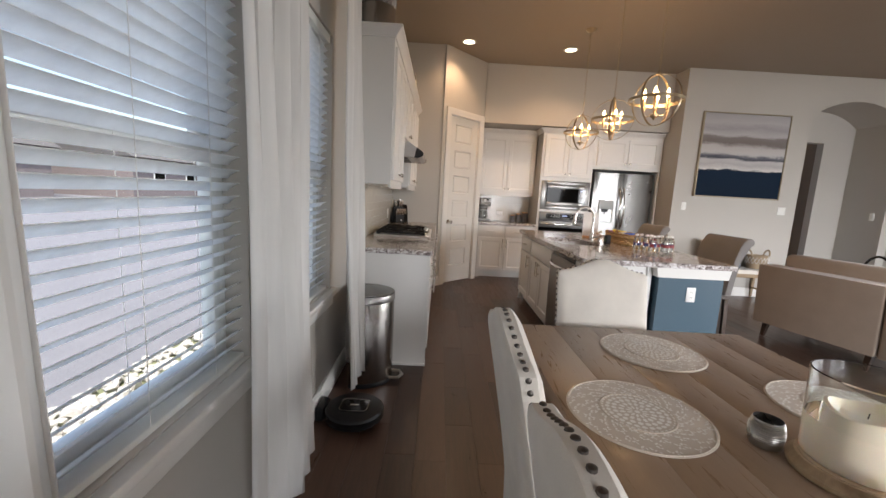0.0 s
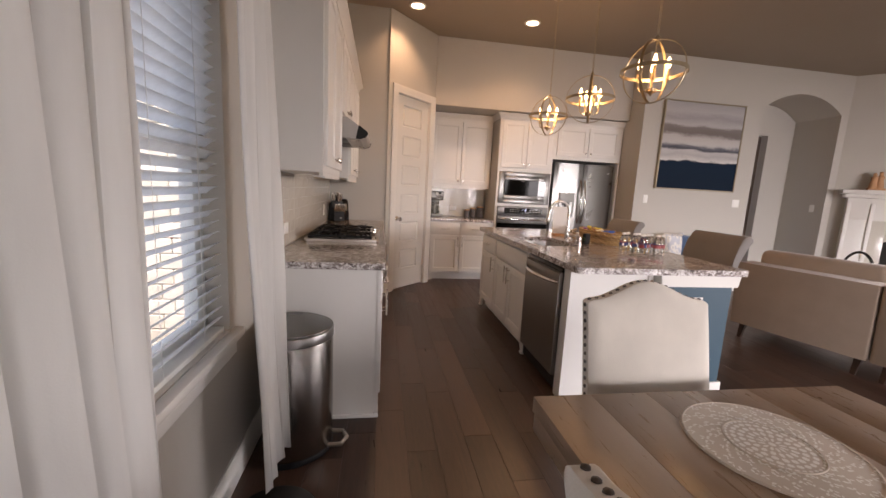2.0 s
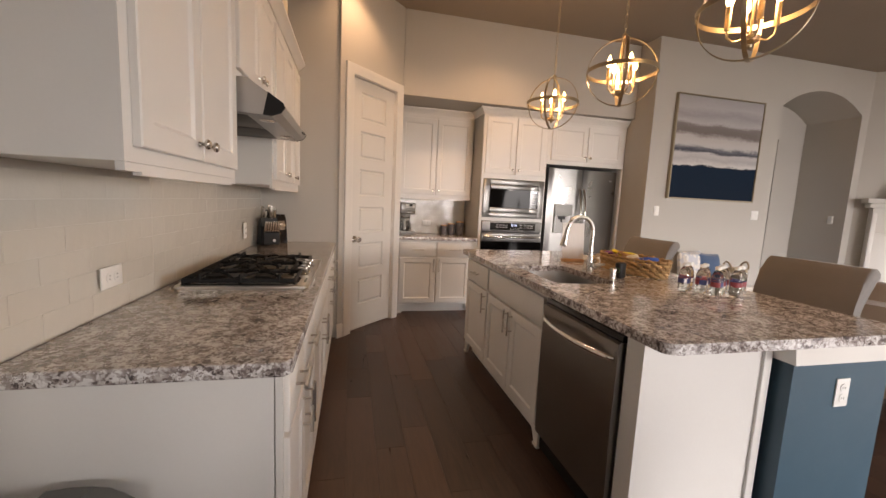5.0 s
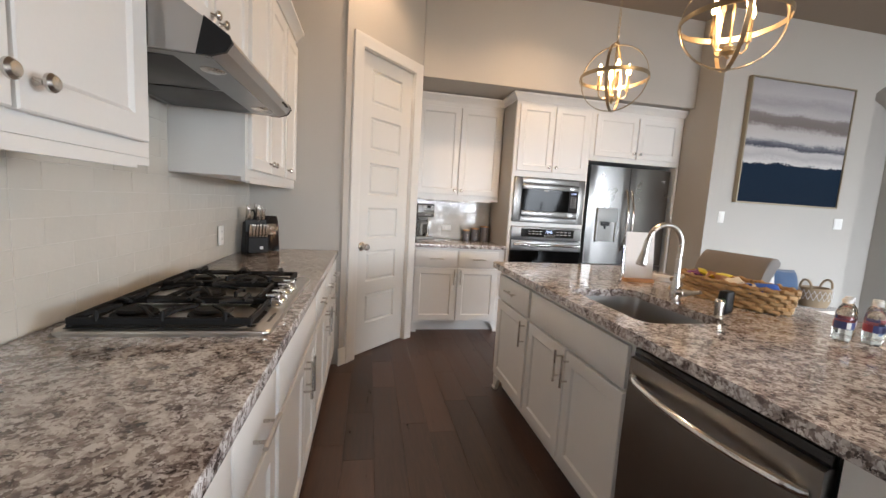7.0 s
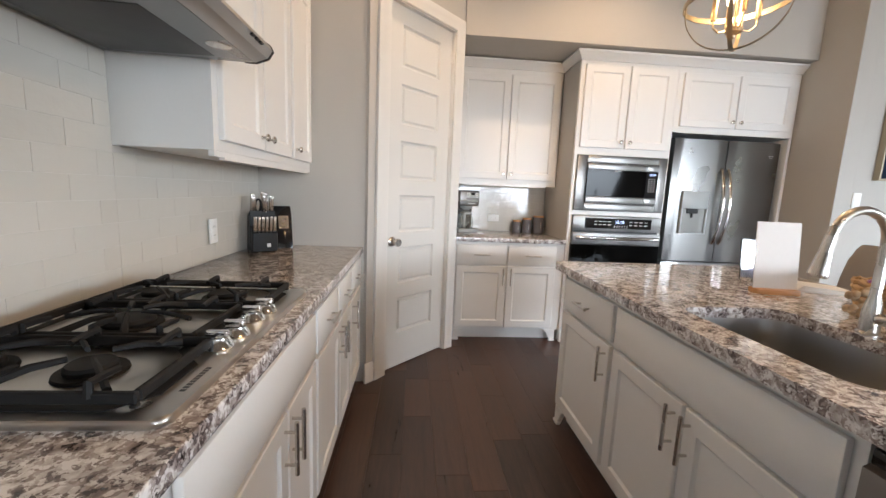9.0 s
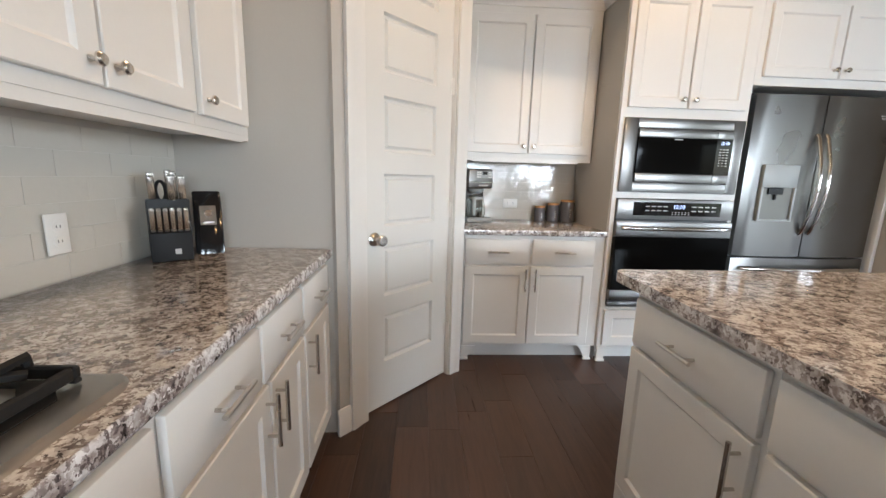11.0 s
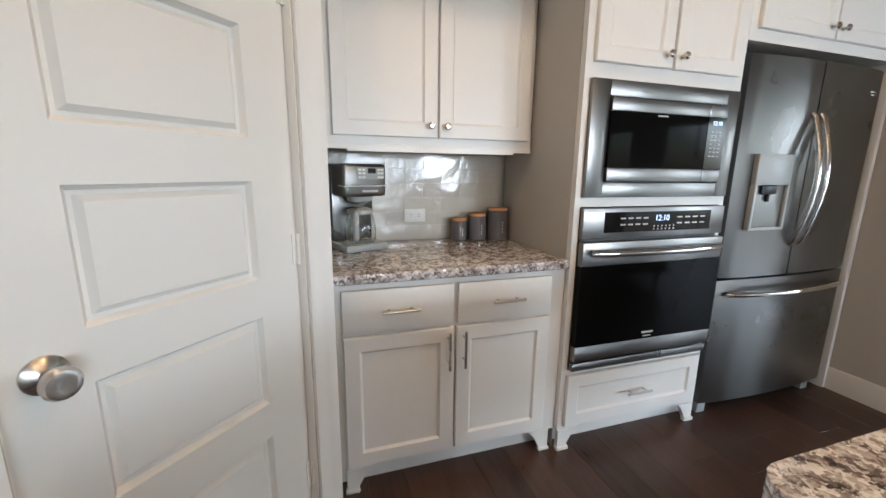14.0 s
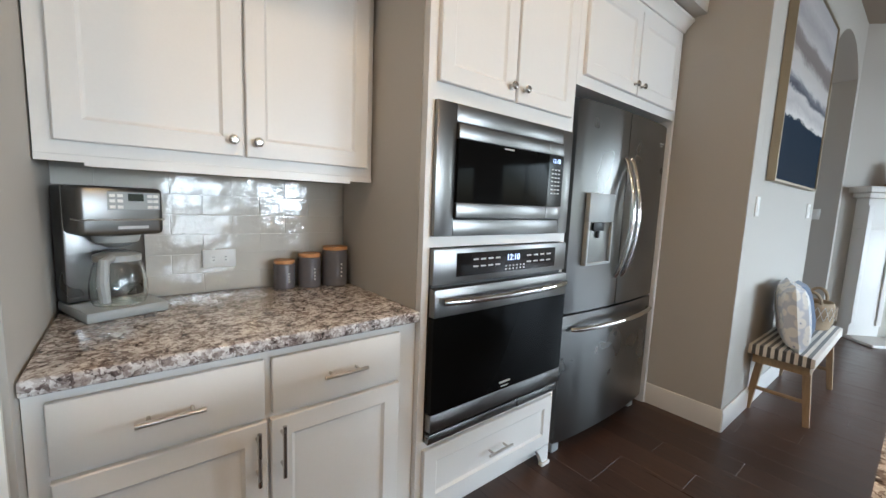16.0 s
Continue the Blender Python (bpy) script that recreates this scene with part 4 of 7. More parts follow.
def fridge_door(xa, xb, za, zb, hollow=None):
    bq = B()
    n = 10
    prof = []
    for i in range(n + 1):
        x = xa + (xb - xa) * i / n
        u = (x / FW - 0.5) * 2
        prof.append((x, -0.02 + 0.026 * u * u))
    outline_ = prof + [(xb, 0.068), (xa, 0.068)]
    extrude_poly(bq, outline_, za, zb, 0.006, 2)
    return bq


dl = part("left_door", fridge_door(0.0, 0.452, 0.768, 1.812), M_DARKSTEEL, fr)
dr = part("right_door", fridge_door(0.460, FW, 0.768, 1.812), M_DARKSTEEL, fr)
dz = part("freezer_drawer", fridge_door(0.0, FW, 0.075, 0.757), M_DARKSTEEL, fr)
for dd, xh in ((dl, 0.425), (dr, 0.487)):
    b = B()
    pts = [(xh, -0.020, 0.93)]
    for i in range(15):
        u = i / 14
        pts.append((xh, -0.036 - 0.055 * math.sin(math.pi * u), 0.95 + 0.60 * u))
    pts.append((xh, -0.020, 1.57))
    tube(b, pts, 0.0125, 12)
    part("handle", b, M_CHROME, dd, "bowed polished steel handle")
b = B()
pts = [(0.06, -0.012, 0.685)]
for i in range(15):
    u = i / 14
    pts.append((0.07 + (FW - 0.14) * u, -0.030 - 0.045 * math.sin(math.pi * u) ** 0.8, 0.688))
pts.append((FW - 0.06, -0.012, 0.685))
tube(b, pts, 0.0135, 12)
part("handle", b, M_CHROME, dz, "bowed polished steel handle")
disp = part("dispenser", box(B(), (0.105, -0.030, 1.23), (0.345, -0.0035, 1.375), 0.004), M_GREYPL, dl, "grey dispenser panel")
b = B()
for lo, hi in (((0.105, -0.030, 1.01), (0.120, -0.004, 1.229)), ((0.330, -0.030, 1.01), (0.345, -0.004, 1.229)), ((0.12, -0.030, 1.01), (0.33, -0.004, 1.022))):
    box(b, lo, hi, 0.002)
part("recess_frame", b, M_GREYPL, disp)
# Flat plate, not cut in; its dark steel stands for the recess's shade.
b = B()
box(b, (0.1205, -0.016, 1.0225), (0.3295, -0.010, 1.229))
part("recess", b, M_DARKSTEEL, disp)
b = B()
box(b, (0.16, -0.028, 1.185), (0.26, -0.0165, 1.2285), 0.004)
cyl(b, (0.21, -0.022, 1.15), (0.21, -0.022, 1.185), 0.009, 12)
part("nozzle", b, M_BLACK, disp)
bars(dr, [(FW - 0.09, 1.70, 0.045, 0.006), (FW - 0.09, 1.685, 0.03, 0.004)], pose(0, -0.0118, 0), M_PRINT, "maker_mark")
b = B()
box(b, (0.02, 0.05, 1.801), (0.12, 0.14, 1.828), 0.006)
part("hinge_cover", b, M_DARKGREY, fr)
b = B()
box(b, (FW - 0.12, 0.05, 1.801), (FW - 0.02, 0.14, 1.828), 0.006)
part("hinge_cover", b, M_DARKGREY, fr)
for x in (0.03, FW - 0.09):
    b = B()
    box(b, (x, 0.03, 0.0), (x + 0.06, 0.11, 0.074), 0.006)
    part("foot_cover", b, M_GREYPL, fr)

# ---- island
ISX0, ISX1, ISY0, ISY1 = 1.81, 2.42, 4.665, 6.80


def isl(y):
    return pose(ISX0, y, 0, 0, 0, -90)


base_cabinet(isl(6.795), 0.555, [(0.02, 0.54)], [(0.02, 0.54)], "white island cabinet with a drawer and door", 0.58, (1,), feet=((0.0, 1),))
base_cabinet(isl(6.238), 0.885, [(0.012, 0.435), (0.448, 0.862)], [(0.012, 0.862)], "white island sink cabinet with two doors", 0.58, (1, -1), top=0.62, feet=((0.885, -1),))
dw = thing("dishwasher", isl(5.35), "dark stainless steel dishwasher built into the island", "dishwasher")
b = B()
box(b, (0.012, 0.0, 0.02), (0.61, 0.56, 0.872))
box(b, (0.012, 0.05, 0.0), (0.61, 0.5, 0.0195))
part("case", b, M_BLACK, dw)
b = B()
prism(b, [(-0.002, 0.115), (-0.034, 0.125), (-0.040, 0.50), (-0.036, 0.826), (-0.024, 0.832), (-0.002, 0.832)], "x", 0.016, 0.606)
dwd = part("door", b, M_DWSTEEL, dw)
b = B()
box(b, (0.016, -0.022, 0.8325), (0.606, -0.002, 0.862), 0.002)
part("control_strip", b, M_GLOSSBLACK, dw)
b = B()
pts = [(0.04, -0.036, 0.765)] + [(0.045 + 0.53 * i / 14, -0.045 - 0.045 * math.sin(math.pi * i / 14) ** 0.7, 0.765) for i in range(15)] + [(0.58, -0.036, 0.765)]
tube(b, pts, 0.0125, 12, flat=1.0)
part("handle", b, M_CHROME, dwd, "bowed polished steel handle")
b = B()
box(b, (ISX0 - 0.01, 4.645, 0.0), (2.372, 4.733, 0.874))
box(b, (ISX0 - 0.028, 4.628, 0.0), (2.335, 4.6445, 0.02), 0.005)
box(b, (2.335, 4.632, 0.02), (2.372, 4.6445, 0.874), 0.002)
solid("end_panel", b, M_CAB, "white end panel of the kitchen island", "panel")
kw = thing("knee_wall", pose(0, 0, 0), "dark blue painted support wall of the island", "knee wall", kind="structure")
b = B()
box(b, (2.40, 4.575, 0.0), (2.905, 4.75, 0.79))
box(b, (2.405, 4.7505, 0.0), (2.47, 6.80, 0.874))
part("wall", b, M_BLUE, kw)
b = B()
box(b, (2.383, 4.558, 0.0), (2.922, 4.574, 0.135), 0.003)
box(b, (2.383, 4.5745, 0.0), (2.3995, 4.628, 0.135), 0.003)
box(b, (2.9055, 4.5745, 0.0), (2.922, 4.76, 0.135), 0.003)
part("baseboard", b, M_TRIM, kw)
b = B()
prism(b, [(2.375, 0.795), (2.925, 0.795), (2.94, 0.874), (2.36, 0.874)], "y", 4.552, 4.77)
part("cap_moulding", b, M_TRIM, kw)


def outlet(m, double=True, horizontal=False, switches=0, label="white electrical outlet plate"):
    """A plate in its own frame: faces -y, centred on the origin."""
    nm = "wall_switch" if switches else "wall_outlet"
    o = thing(nm, m, label, "switch" if switches else "outlet")
    w_, h_ = (0.07 + 0.046 * max(0, switches - 1), 0.115)
    if horizontal:
        w_, h_ = 0.115, 0.07
    bq = B()
    box(bq, (-w_ / 2, -0.006, -h_ / 2), (w_ / 2, 0.0, h_ / 2), 0.0025)
    part("plate", bq, M_WHITEPL, o)
    if switches:
        for i in range(switches):
            bq = B()
            xx = (i - (switches - 1) / 2) * 0.046
            prism(bq, [(-0.006, -0.033), (-0.0095, -0.033), (-0.007, 0.033), (-0.006, 0.033)], "x", xx - 0.016, xx + 0.016)
            part("rocker", bq, M_WHITEPL, o)
    else:
        for s in (-1, 1):
            bq = B()
            c = (s * 0.021, 0) if horizontal else (0, s * 0.021)
            cyl(bq, (c[0], -0.006, c[1]), (c[0], -0.0085, c[1]), 0.0165, 20)
            so = part("socket", bq, M_WHITEPL, o)
            bq = B()
            for t_ in (-0.006, 0.006):
                if horizontal:
                    box(bq, (c[0] - 0.004, -0.0092, c[1] + t_ - 0.001), (c[0] + 0.004, -0.0085, c[1] + t_ + 0.001))
                else:
                    box(bq, (c[0] + t_ - 0.001, -0.0092, c[1] - 0.004), (c[0] + t_ + 0.001, -0.0085, c[1] + 0.004))
            part("slots", bq, M_DARKGREY, so)
    return o


outlet(pose(2.66, 4.575, 0.665))
outlet(pose(1.755, 8.647, 1.045), horizontal=True, label="white outlet on the glossy backsplash")
outlet(pose(0.014, 5.0, 1.035, 0, 0, 90), horizontal=True, label="white outlet on the tiled backsplash")
outlet(pose(0.014, 6.66, 1.055, 0, 0, 90), label="white outlet on the tiled backsplash")
outlet(pose(4.38, YF - 0.001, 1.348), switches=1, label="white light switch beside the painting wall corner")
outlet(pose(5.885, YF - 0.001, 1.348), switches=2, label="white double light switch below the painting")
outlet(pose(AX1 - 0.002, 7.745, 1.335, 0, 0, -90), switches=1, label="white light switch in the hallway")

SX0, SX1, SY0, SY1 = 1.895, 2.285, 5.43, 6.03
slab("island_countertop", rounded(1.772, 4.515, 2.972, 6.925, 0.045, (1, 1, 1, 1)), "large speckled brown and grey granite island top", hole=rounded(SX0, SY0, SX1, SY1, 0.07)[::-1])
sink = thing("sink", pose(0, 0, 0), "undermount stainless steel sink in the island", "sink")
b = B()
top, low = rounded(SX0 - 0.008, SY0 - 0.008, SX1 + 0.008, SY1 + 0.008, 0.075), rounded(SX0 + 0.005, SY0 + 0.005, SX1 - 0.005, SY1 - 0.005, 0.06)
flr = rounded(SX0 + 0.03, SY0 + 0.03, SX1 - 0.03, SY1 - 0.03, 0.05)
rings = [[b.verts.new((x, y, z)) for x, y in ps] for ps, z in ((top, 0.875), (low, 0.70), (flr, 0.675))]
for p, q in zip(rings, rings[1:]):
    for i in range(len(p)):
        j = (i + 1) % len(p)
        b.faces.new((p[i], p[j], q[j], q[i]))
b.faces.new(rings[-1])
part("basin", b, M_STEEL, sink)
b = B()
lathe(b, [(0, 0.677), (0.03, 0.677), (0.045, 0.681), (0.05, 0.676)], 20, 2.09, 5.73)
part("drain", b, M_CHROME, sink)
rack = thing("sink_rack", pose(0, 0, 0), "chrome wire rack inside the sink", "rack")
for i in range(7):
    b = B()
    x = 1.95 + i * 0.045
    tube(b, [(x, 5.44, 0.86), (x, 5.46, 0.72), (x, 5.60, 0.71), (x, 5.62, 0.80)], 0.0025, 6)
    part("wire", b, M_CHROME, rack)
b = B()
tube(b, [(1.93, 5.44, 0.86), (2.25, 5.44, 0.86), (2.25, 5.62, 0.80), (1.93, 5.62, 0.80)], 0.003, 6, closed=True)
part("rim", b, M_CHROME, rack)

# faucet, soap pump
fc = thing("faucet", pose(2.318, 5.775, 0.914), "brushed nickel pull-down gooseneck kitchen faucet", "faucet")
b = B()
lathe(b, [(0, 0), (0.030, 0), (0.030, 0.006), (0.024, 0.012), (0.023, 0.07), (0.020, 0.09), (0.0135, 0.12), (0.0125, 0.2), (0, 0.2)], 20)
part("base", b, M_NICKEL, fc)
b = B()
pts = [(0, 0, 0.19), (0, 0, 0.27)]
for i in range(1, 13):
    a = math.pi * i / 12 * 0.93
    pts.append((-0.095 * (1 - math.cos(a)), -0.012 * i / 12, 0.27 + 0.095 * math.sin(a)))
tube(b, pts, 0.0125, 14)
part("neck", b, M_NICKEL, fc)
b = B()
e = Vector(pts[-1])
dn = Vector((-0.22, -0.02, -0.97)).normalized()
cyl(b, e, e + dn * 0.05, 0.0145, 16)
cyl(b, e + dn * 0.05, e + dn * 0.115, 0.0155, 16, 0.024)
cyl(b, e + dn * 0.115, e + dn * 0.122, 0.024, 16, 0.021)
part("spray_head", b, M_NICKEL, fc)
b = B()
cyl(b, (0, -0.02, 0.052), (0, -0.06, 0.056), 0.017, 14)
tube(b, [(0, -0.055, 0.056), (0.01, -0.085, 0.062), (0.02, -0.125, 0.075)], [0.014, 0.011, 0.008], 10)
part("lever", b, M_NICKEL, fc)
sp = thing("soap_pump", pose(2.31, 5.525, 0.914), "short brushed nickel soap pump beside the sink", "soap pump")
b = B()
lathe(b, [(0, 0), (0.024, 0), (0.024, 0.005), (0.018, 0.01), (0.0185, 0.068), (0.014, 0.074), (0, 0.075)], 18)
part("body", b, M_NICKEL, sp)
bx = thing("black_gadget", pose(2.41, 5.59, 0.914, 0, 0, 20), "small black square gadget with a green ring", "gadget")
b = B()
box(b, (-0.032, -0.022, 0), (0.032, 0.022, 0.098), 0.012, 3)
part("case", b, M_BLACK, bx)
b = B()
band(b, (-0.033, 0, 0.05), 0.016, 0.002, 0.004, Euler((0, radians(90), 0)).to_matrix(), 20)
part("ring", b, M_LEAF, bx, "pale green ring")

# ---- cooktop
CX0, CX1, CY0, CY1 = 0.065, 0.60, 5.315, 6.10
ck = thing("gas_cooktop", pose(0, 0, 0.914), "stainless steel gas cooktop with black cast iron grates", "cooktop")
CK_STEEL = steel_mat("cooktop_steel", (0.56, 0.53, 0.49), 0.30, "y")
WELL = [(CX0 + 0.020, CY0 + 0.022), (0.500, CY0 + 0.022), (0.552, CY0 + 0.075), (0.552, CY0 + 0.185), (0.505, CY0 + 0.235),
        (0.505, CY1 - 0.235), (0.552, CY1 - 0.185), (0.552, CY1 - 0.075), (0.500, CY1 - 0.022), (CX0 + 0.020, CY1 - 0.022)]
b = B()
extrude_poly(b, rounded(CX0, CY0, CX1, CY1, 0.02), 0.0, 0.016, 0.007, 3)
part("top_plate", b, CK_STEEL, ck)
b = B()
extrude_poly(b, WELL, 0.0162, 0.0185, 0.001, 1)
part("well_border", b, M_IRON, ck, "black border of the burner well")
b = B()
mx_, my_ = 0.315, (CY0 + CY1) / 2
extrude_poly(b, [(mx_ + (x - mx_) * 0.86, my_ + (y - my_) * 0.925) for x, y in WELL], 0.0187, 0.0197)
part("burner_well", b, CK_STEEL, ck, "brushed steel burner well")
for bxp, byp, r in ((0.19, 5.46, 0.045), (0.39, 5.46, 0.04), (0.19, 5.955, 0.036), (0.39, 5.955, 0.046), (0.285, 5.7075, 0.055)):
    b = B()
    lathe(b, [(0, 0.0198), (r + 0.016, 0.0198), (r + 0.014, 0.026), (r, 0.027), (r, 0.034), (r * 0.9, 0.040), (0, 0.042)], 24, bxp, byp)
    part("burner", b, M_IRON, ck)
def grate(g0, g1, gx1, centres):
    """Cast grate: an outer frame on feet, long bars across, and fingers that rise towards each burner."""
    q = B()
    gx0 = 0.088
    sw = 0.006
    for y in (g0 + sw, g1 - sw):
        box(q, (gx0, y - sw, 0.025), (gx1, y + sw, 0.045), 0.003, 1)
    for x in (gx0 + sw, gx1 - sw):
        box(q, (x - sw, g0 + 2 * sw, 0.025), (x + sw, g1 - 2 * sw, 0.045), 0.003, 1)
    for x in (gx0, (gx0 + gx1) / 2 - sw, gx1 - 2 * sw):
        for y in (g0, g1 - 2 * sw):
            box(q, (x, y, 0.0185), (x + 2 * sw, y + 2 * sw, 0.0255), 0.002, 1)
    for cx_, cy_ in centres:
        n_ = 4 if len(centres) == 2 else 6
        for k in range(n_):
            a = radians(45 + 90 * k) if n_ == 4 else radians(60 * k)
            reach = 0.14
            e = (min(max(cx_ + reach * math.cos(a), gx0 + sw), gx1 - sw), min(max(cy_ + reach * math.sin(a), g0 + sw), g1 - sw))
            m0 = (cx_ + 0.030 * math.cos(a), cy_ + 0.030 * math.sin(a))
            m1 = (cx_ + 0.075 * math.cos(a), cy_ + 0.075 * math.sin(a))
            tube(q, [(*m0, 0.054), (*m1, 0.053), (*e, 0.038)], [0.0045, 0.0055, 0.0065], 6, flat=1.3)
    for x in (gx0 + 0.07, (gx0 + gx1) / 2, gx1 - 0.07):
        for y, d in ((g0 + sw, 1), (g1 - sw, -1)):
            tube(q, [(x, y - d * 0.002, 0.036), (x, y, 0.058), (x, y + d * 0.028, 0.057), (x, y + d * 0.062, 0.053)], [0.007, 0.007, 0.0065, 0.0055], 6, flat=1.2)
    return part("grate", q, M_IRON, ck)


grate(5.340, 5.578, 0.545, ((0.19, 5.46), (0.39, 5.46)))
grate(5.584, 5.831, 0.498, ((0.285, 5.7075),))
grate(5.837, 6.075, 0.545, ((0.19, 5.955), (0.39, 5.955)))
for kx, ky in ((0.548, 5.585), (0.553, 5.655), (0.548, 5.765), (0.553, 5.835)):
    b = B()
    lathe(b, [(0, 0.0165), (0.030, 0.0165), (0.031, 0.020), (0.024, 0.032), (0.022, 0.040), (0.0, 0.041)], 28, kx, ky)
    for i in range(18):
        a = 2 * math.pi * i / 18
        cyl(b, (kx + 0.0292 * math.cos(a), ky + 0.0292 * math.sin(a), 0.0195), (kx + 0.0225 * math.cos(a), ky + 0.0225 * math.sin(a), 0.034), 0.0018, 5)
    box(b, (kx - 0.023, ky - 0.0075, 0.039), (kx + 0.023, ky + 0.0075, 0.056), 0.004, 2)
    part("knob", b, M_CHROME, ck, "polished steel control knob")
b = B()
for i in range(9):
    box(b, (0.572, 5.40 + i * 0.0105, 0.0161), (0.582, 5.407 + i * 0.0105, 0.0165))
part("maker_mark", b, M_DARKGREY, ck)

# ---- range hood
hd = thing("range_hood", pose(0, 0, 0), "stainless steel under-cabinet range hood", "range hood")
b = B()
prism(b, [(0.003, 1.665), (0.455, 1.655), (0.49, 1.668), (0.505, 1.69), (0.498, 1.706), (0.36, 1.797), (0.003, 1.797)], "y", 5.316, 6.086)
part("shell", b, M_STEEL, hd)
# Added sheet: the shade under the hood is put into its darker steel.
b = B()
prism(b, [(0.02, 1.6632), (0.45, 1.6537), (0.45, 1.6560), (0.02, 1.6655)], "y", 5.325, 6.077)
part("underside", b, M_DARKSTEEL, hd, "dark steel underside plate, shade put into its tone")
for y0 in (5.3155, 6.0805):
    b = B()
    prism(b, [(0.42, 1.654), (0.455, 1.653), (0.491, 1.666), (0.507, 1.69), (0.499, 1.708), (0.44, 1.748)], "y", y0 - 0.002, y0 + 0.008)
    part("end_cap", b, M_BLACK, hd)
for y0 in (5.36, 5.71):
    b = B()
    box(b, (0.05, y0, 1.6545), (0.35, y0 + 0.33, 1.6600), 0.002)
    part("filter", b, M_DARKGREY, hd)
for y in (5.46, 5.94):
    b = B()
    lathe(b, [(0, 1.6520), (0.028, 1.6520), (0.033, 1.654), (0.036, 1.660), (0, 1.660)], 22, 0.41, y)
    part("lamp_lens", b, M_NICKEL, hd)
b = B()
for i in range(3):
    box(b, (0.4985, 5.92 + i * 0.03, 1.682), (0.508, 5.94 + i * 0.03, 1.688))
part("switch", b, M_BLACK, hd)

# ---- pantry door with its casing
ANG = math.degrees(math.atan2(DIRP.y, DIRP.x))
PM = pose(PA.x, PA.y, 0, 0, 0, ANG)
pd = thing("door_1", PM, "white six-panel pantry door, closed", "door", kind="structure")
b = B()
w_, h_ = D1 - D0 - 0.008, DTOP - 0.016
ox, t_ = D0 + 0.004, 0.036
yf = 0.030
px0, px1 = 0.130, w_ - 0.130
pan = []
for i in range(6):
    pan.append((0.262 + 0.364 * i, 0.262 + 0.364 * i + 0.258))
box(b, (ox, yf, 0.010), (ox + px0, yf + t_, 0.010 + h_))
box(b, (ox + px1, yf, 0.010), (ox + w_, yf + t_, 0.010 + h_))
prev = 0.010
for z0, z1 in pan:
    box(b, (ox + px0, yf, prev), (ox + px1, yf + t_, z0))
    o_ = [(ox + px0, z0), (ox + px1, z0), (ox + px1, z1), (ox + px0, z1)]
    cxm, czm = ox + (px0 + px1) / 2, (z0 + z1) / 2

    def rg(d, y):
        return [b.verts.new((x + (d if x < cxm else -d), y, z + (d if z < czm else -d))) for x, z in o_]
    rs = [rg(0, yf), rg(0.004, yf + 0.006), rg(0.010, yf + 0.015), rg(0.018, yf + 0.016), rg(0.030, yf + 0.004)]
    for p, q in zip(rs, rs[1:]):
        for i in range(4):
            j = (i + 1) % 4
            b.faces.new((p[i], p[j], q[j], q[i]))
    b.faces.new(rs[-1])
    prev = z1
box(b, (ox + px0, yf, prev), (ox + px1, yf + t_, 0.010 + h_))
leaf = part("leaf", b, M_DOOR, pd)
b = B()
lathe(b, [(0, 0), (0.034, 0), (0.034, 0.006), (0.026, 0.011), (0.013, 0.016), (0.011, 0.036), (0.018, 0.044), (0.0275, 0.055), (0.0285, 0.066), (0.024, 0.074), (0.012, 0.076), (0, 0.072)], 26)
o = part("knob", b, M_NICKEL, leaf, "round brushed nickel door knob")
o.matrix_basis = pose(ox + 0.066, yf, 0.93, 90, 0, 0)
for z in (0.30, 1.05, 1.74, 2.28):
    b = B()
    cyl(b, (ox + w_ + 0.001, yf - 0.006, z - 0.045), (ox + w_ + 0.001, yf - 0.006, z + 0.045), 0.0062, 10)
    box(b, (ox + w_ - 0.016, yf - 0.003, z - 0.044), (ox + w_ - 0.001, yf - 0.0003, z + 0.044))
    part("hinge", b, M_TRIM, pd)
prof = [(0.0, 0.0), (0.0, -0.010), (0.012, -0.013), (0.024, -0.0115), (0.05, -0.017), (0.068, -0.0215), (0.083, -0.0215), (0.083, 0.0)]
b = B()
rings = []
for x, z, sx, sz in ((D0 - 0.004, 0.0, -1, 0), (D0 - 0.004, DTOP + 0.004, -1, 1), (D1 + 0.004, DTOP + 0.004, 1, 1), (D1 + 0.004, 0.0, 1, 0)):
    k_ = 1.25 if sx < 0 else 1.0
    rings.append([b.verts.new((x + sx * u * k_, v - 0.0005, z + sz * u)) for u, v in prof])
for p, q in zip(rings, rings[1:]):
    for i in range(len(prof)):
        j = (i + 1) % len(prof)
        b.faces.new((p[i], p[j], q[j], q[i]))
b.faces.new(rings[0])
b.faces.new(rings[-1][::-1])
part("casing", b, M_TRIM, pd, "white moulded door casing")
b = B()
box(b, (D0 - 0.003, 0.0005, 0), (D0 + 0.002, 0.1, DTOP + 0.003))
box(b, (D1 - 0.002, 0.0005, 0), (D1 + 0.003, 0.1, DTOP + 0.003))
box(b, (D0 + 0.002, 0.0005, DTOP - 0.003), (D1 - 0.002, 0.1, DTOP + 0.003))
part("jamb", b, M_TRIM, pd)


# ---------- counter things ----------
kb = thing("knife_block", pose(0.108, 7.01, 0.914, 0, 0, 32), "black knife block full of steel-handled knives", "knife block")
b = B()
prism(b, [(-0.030, 0), (0.082, 0), (0.040, 0.200), (-0.022, 0.222), (-0.030, 0.16)], "x", -0.066, 0.066, 0.005)
part("rear_block", b, M_BLACK, kb)
b = B()
prism(b, [(-0.080, 0.004), (-0.0305, 0.0), (-0.0305, 0.145), (-0.084, 0.104)], "x", -0.064, 0.064, 0.006)
part("front_block", b, M_BLACK, kb)
b = B()
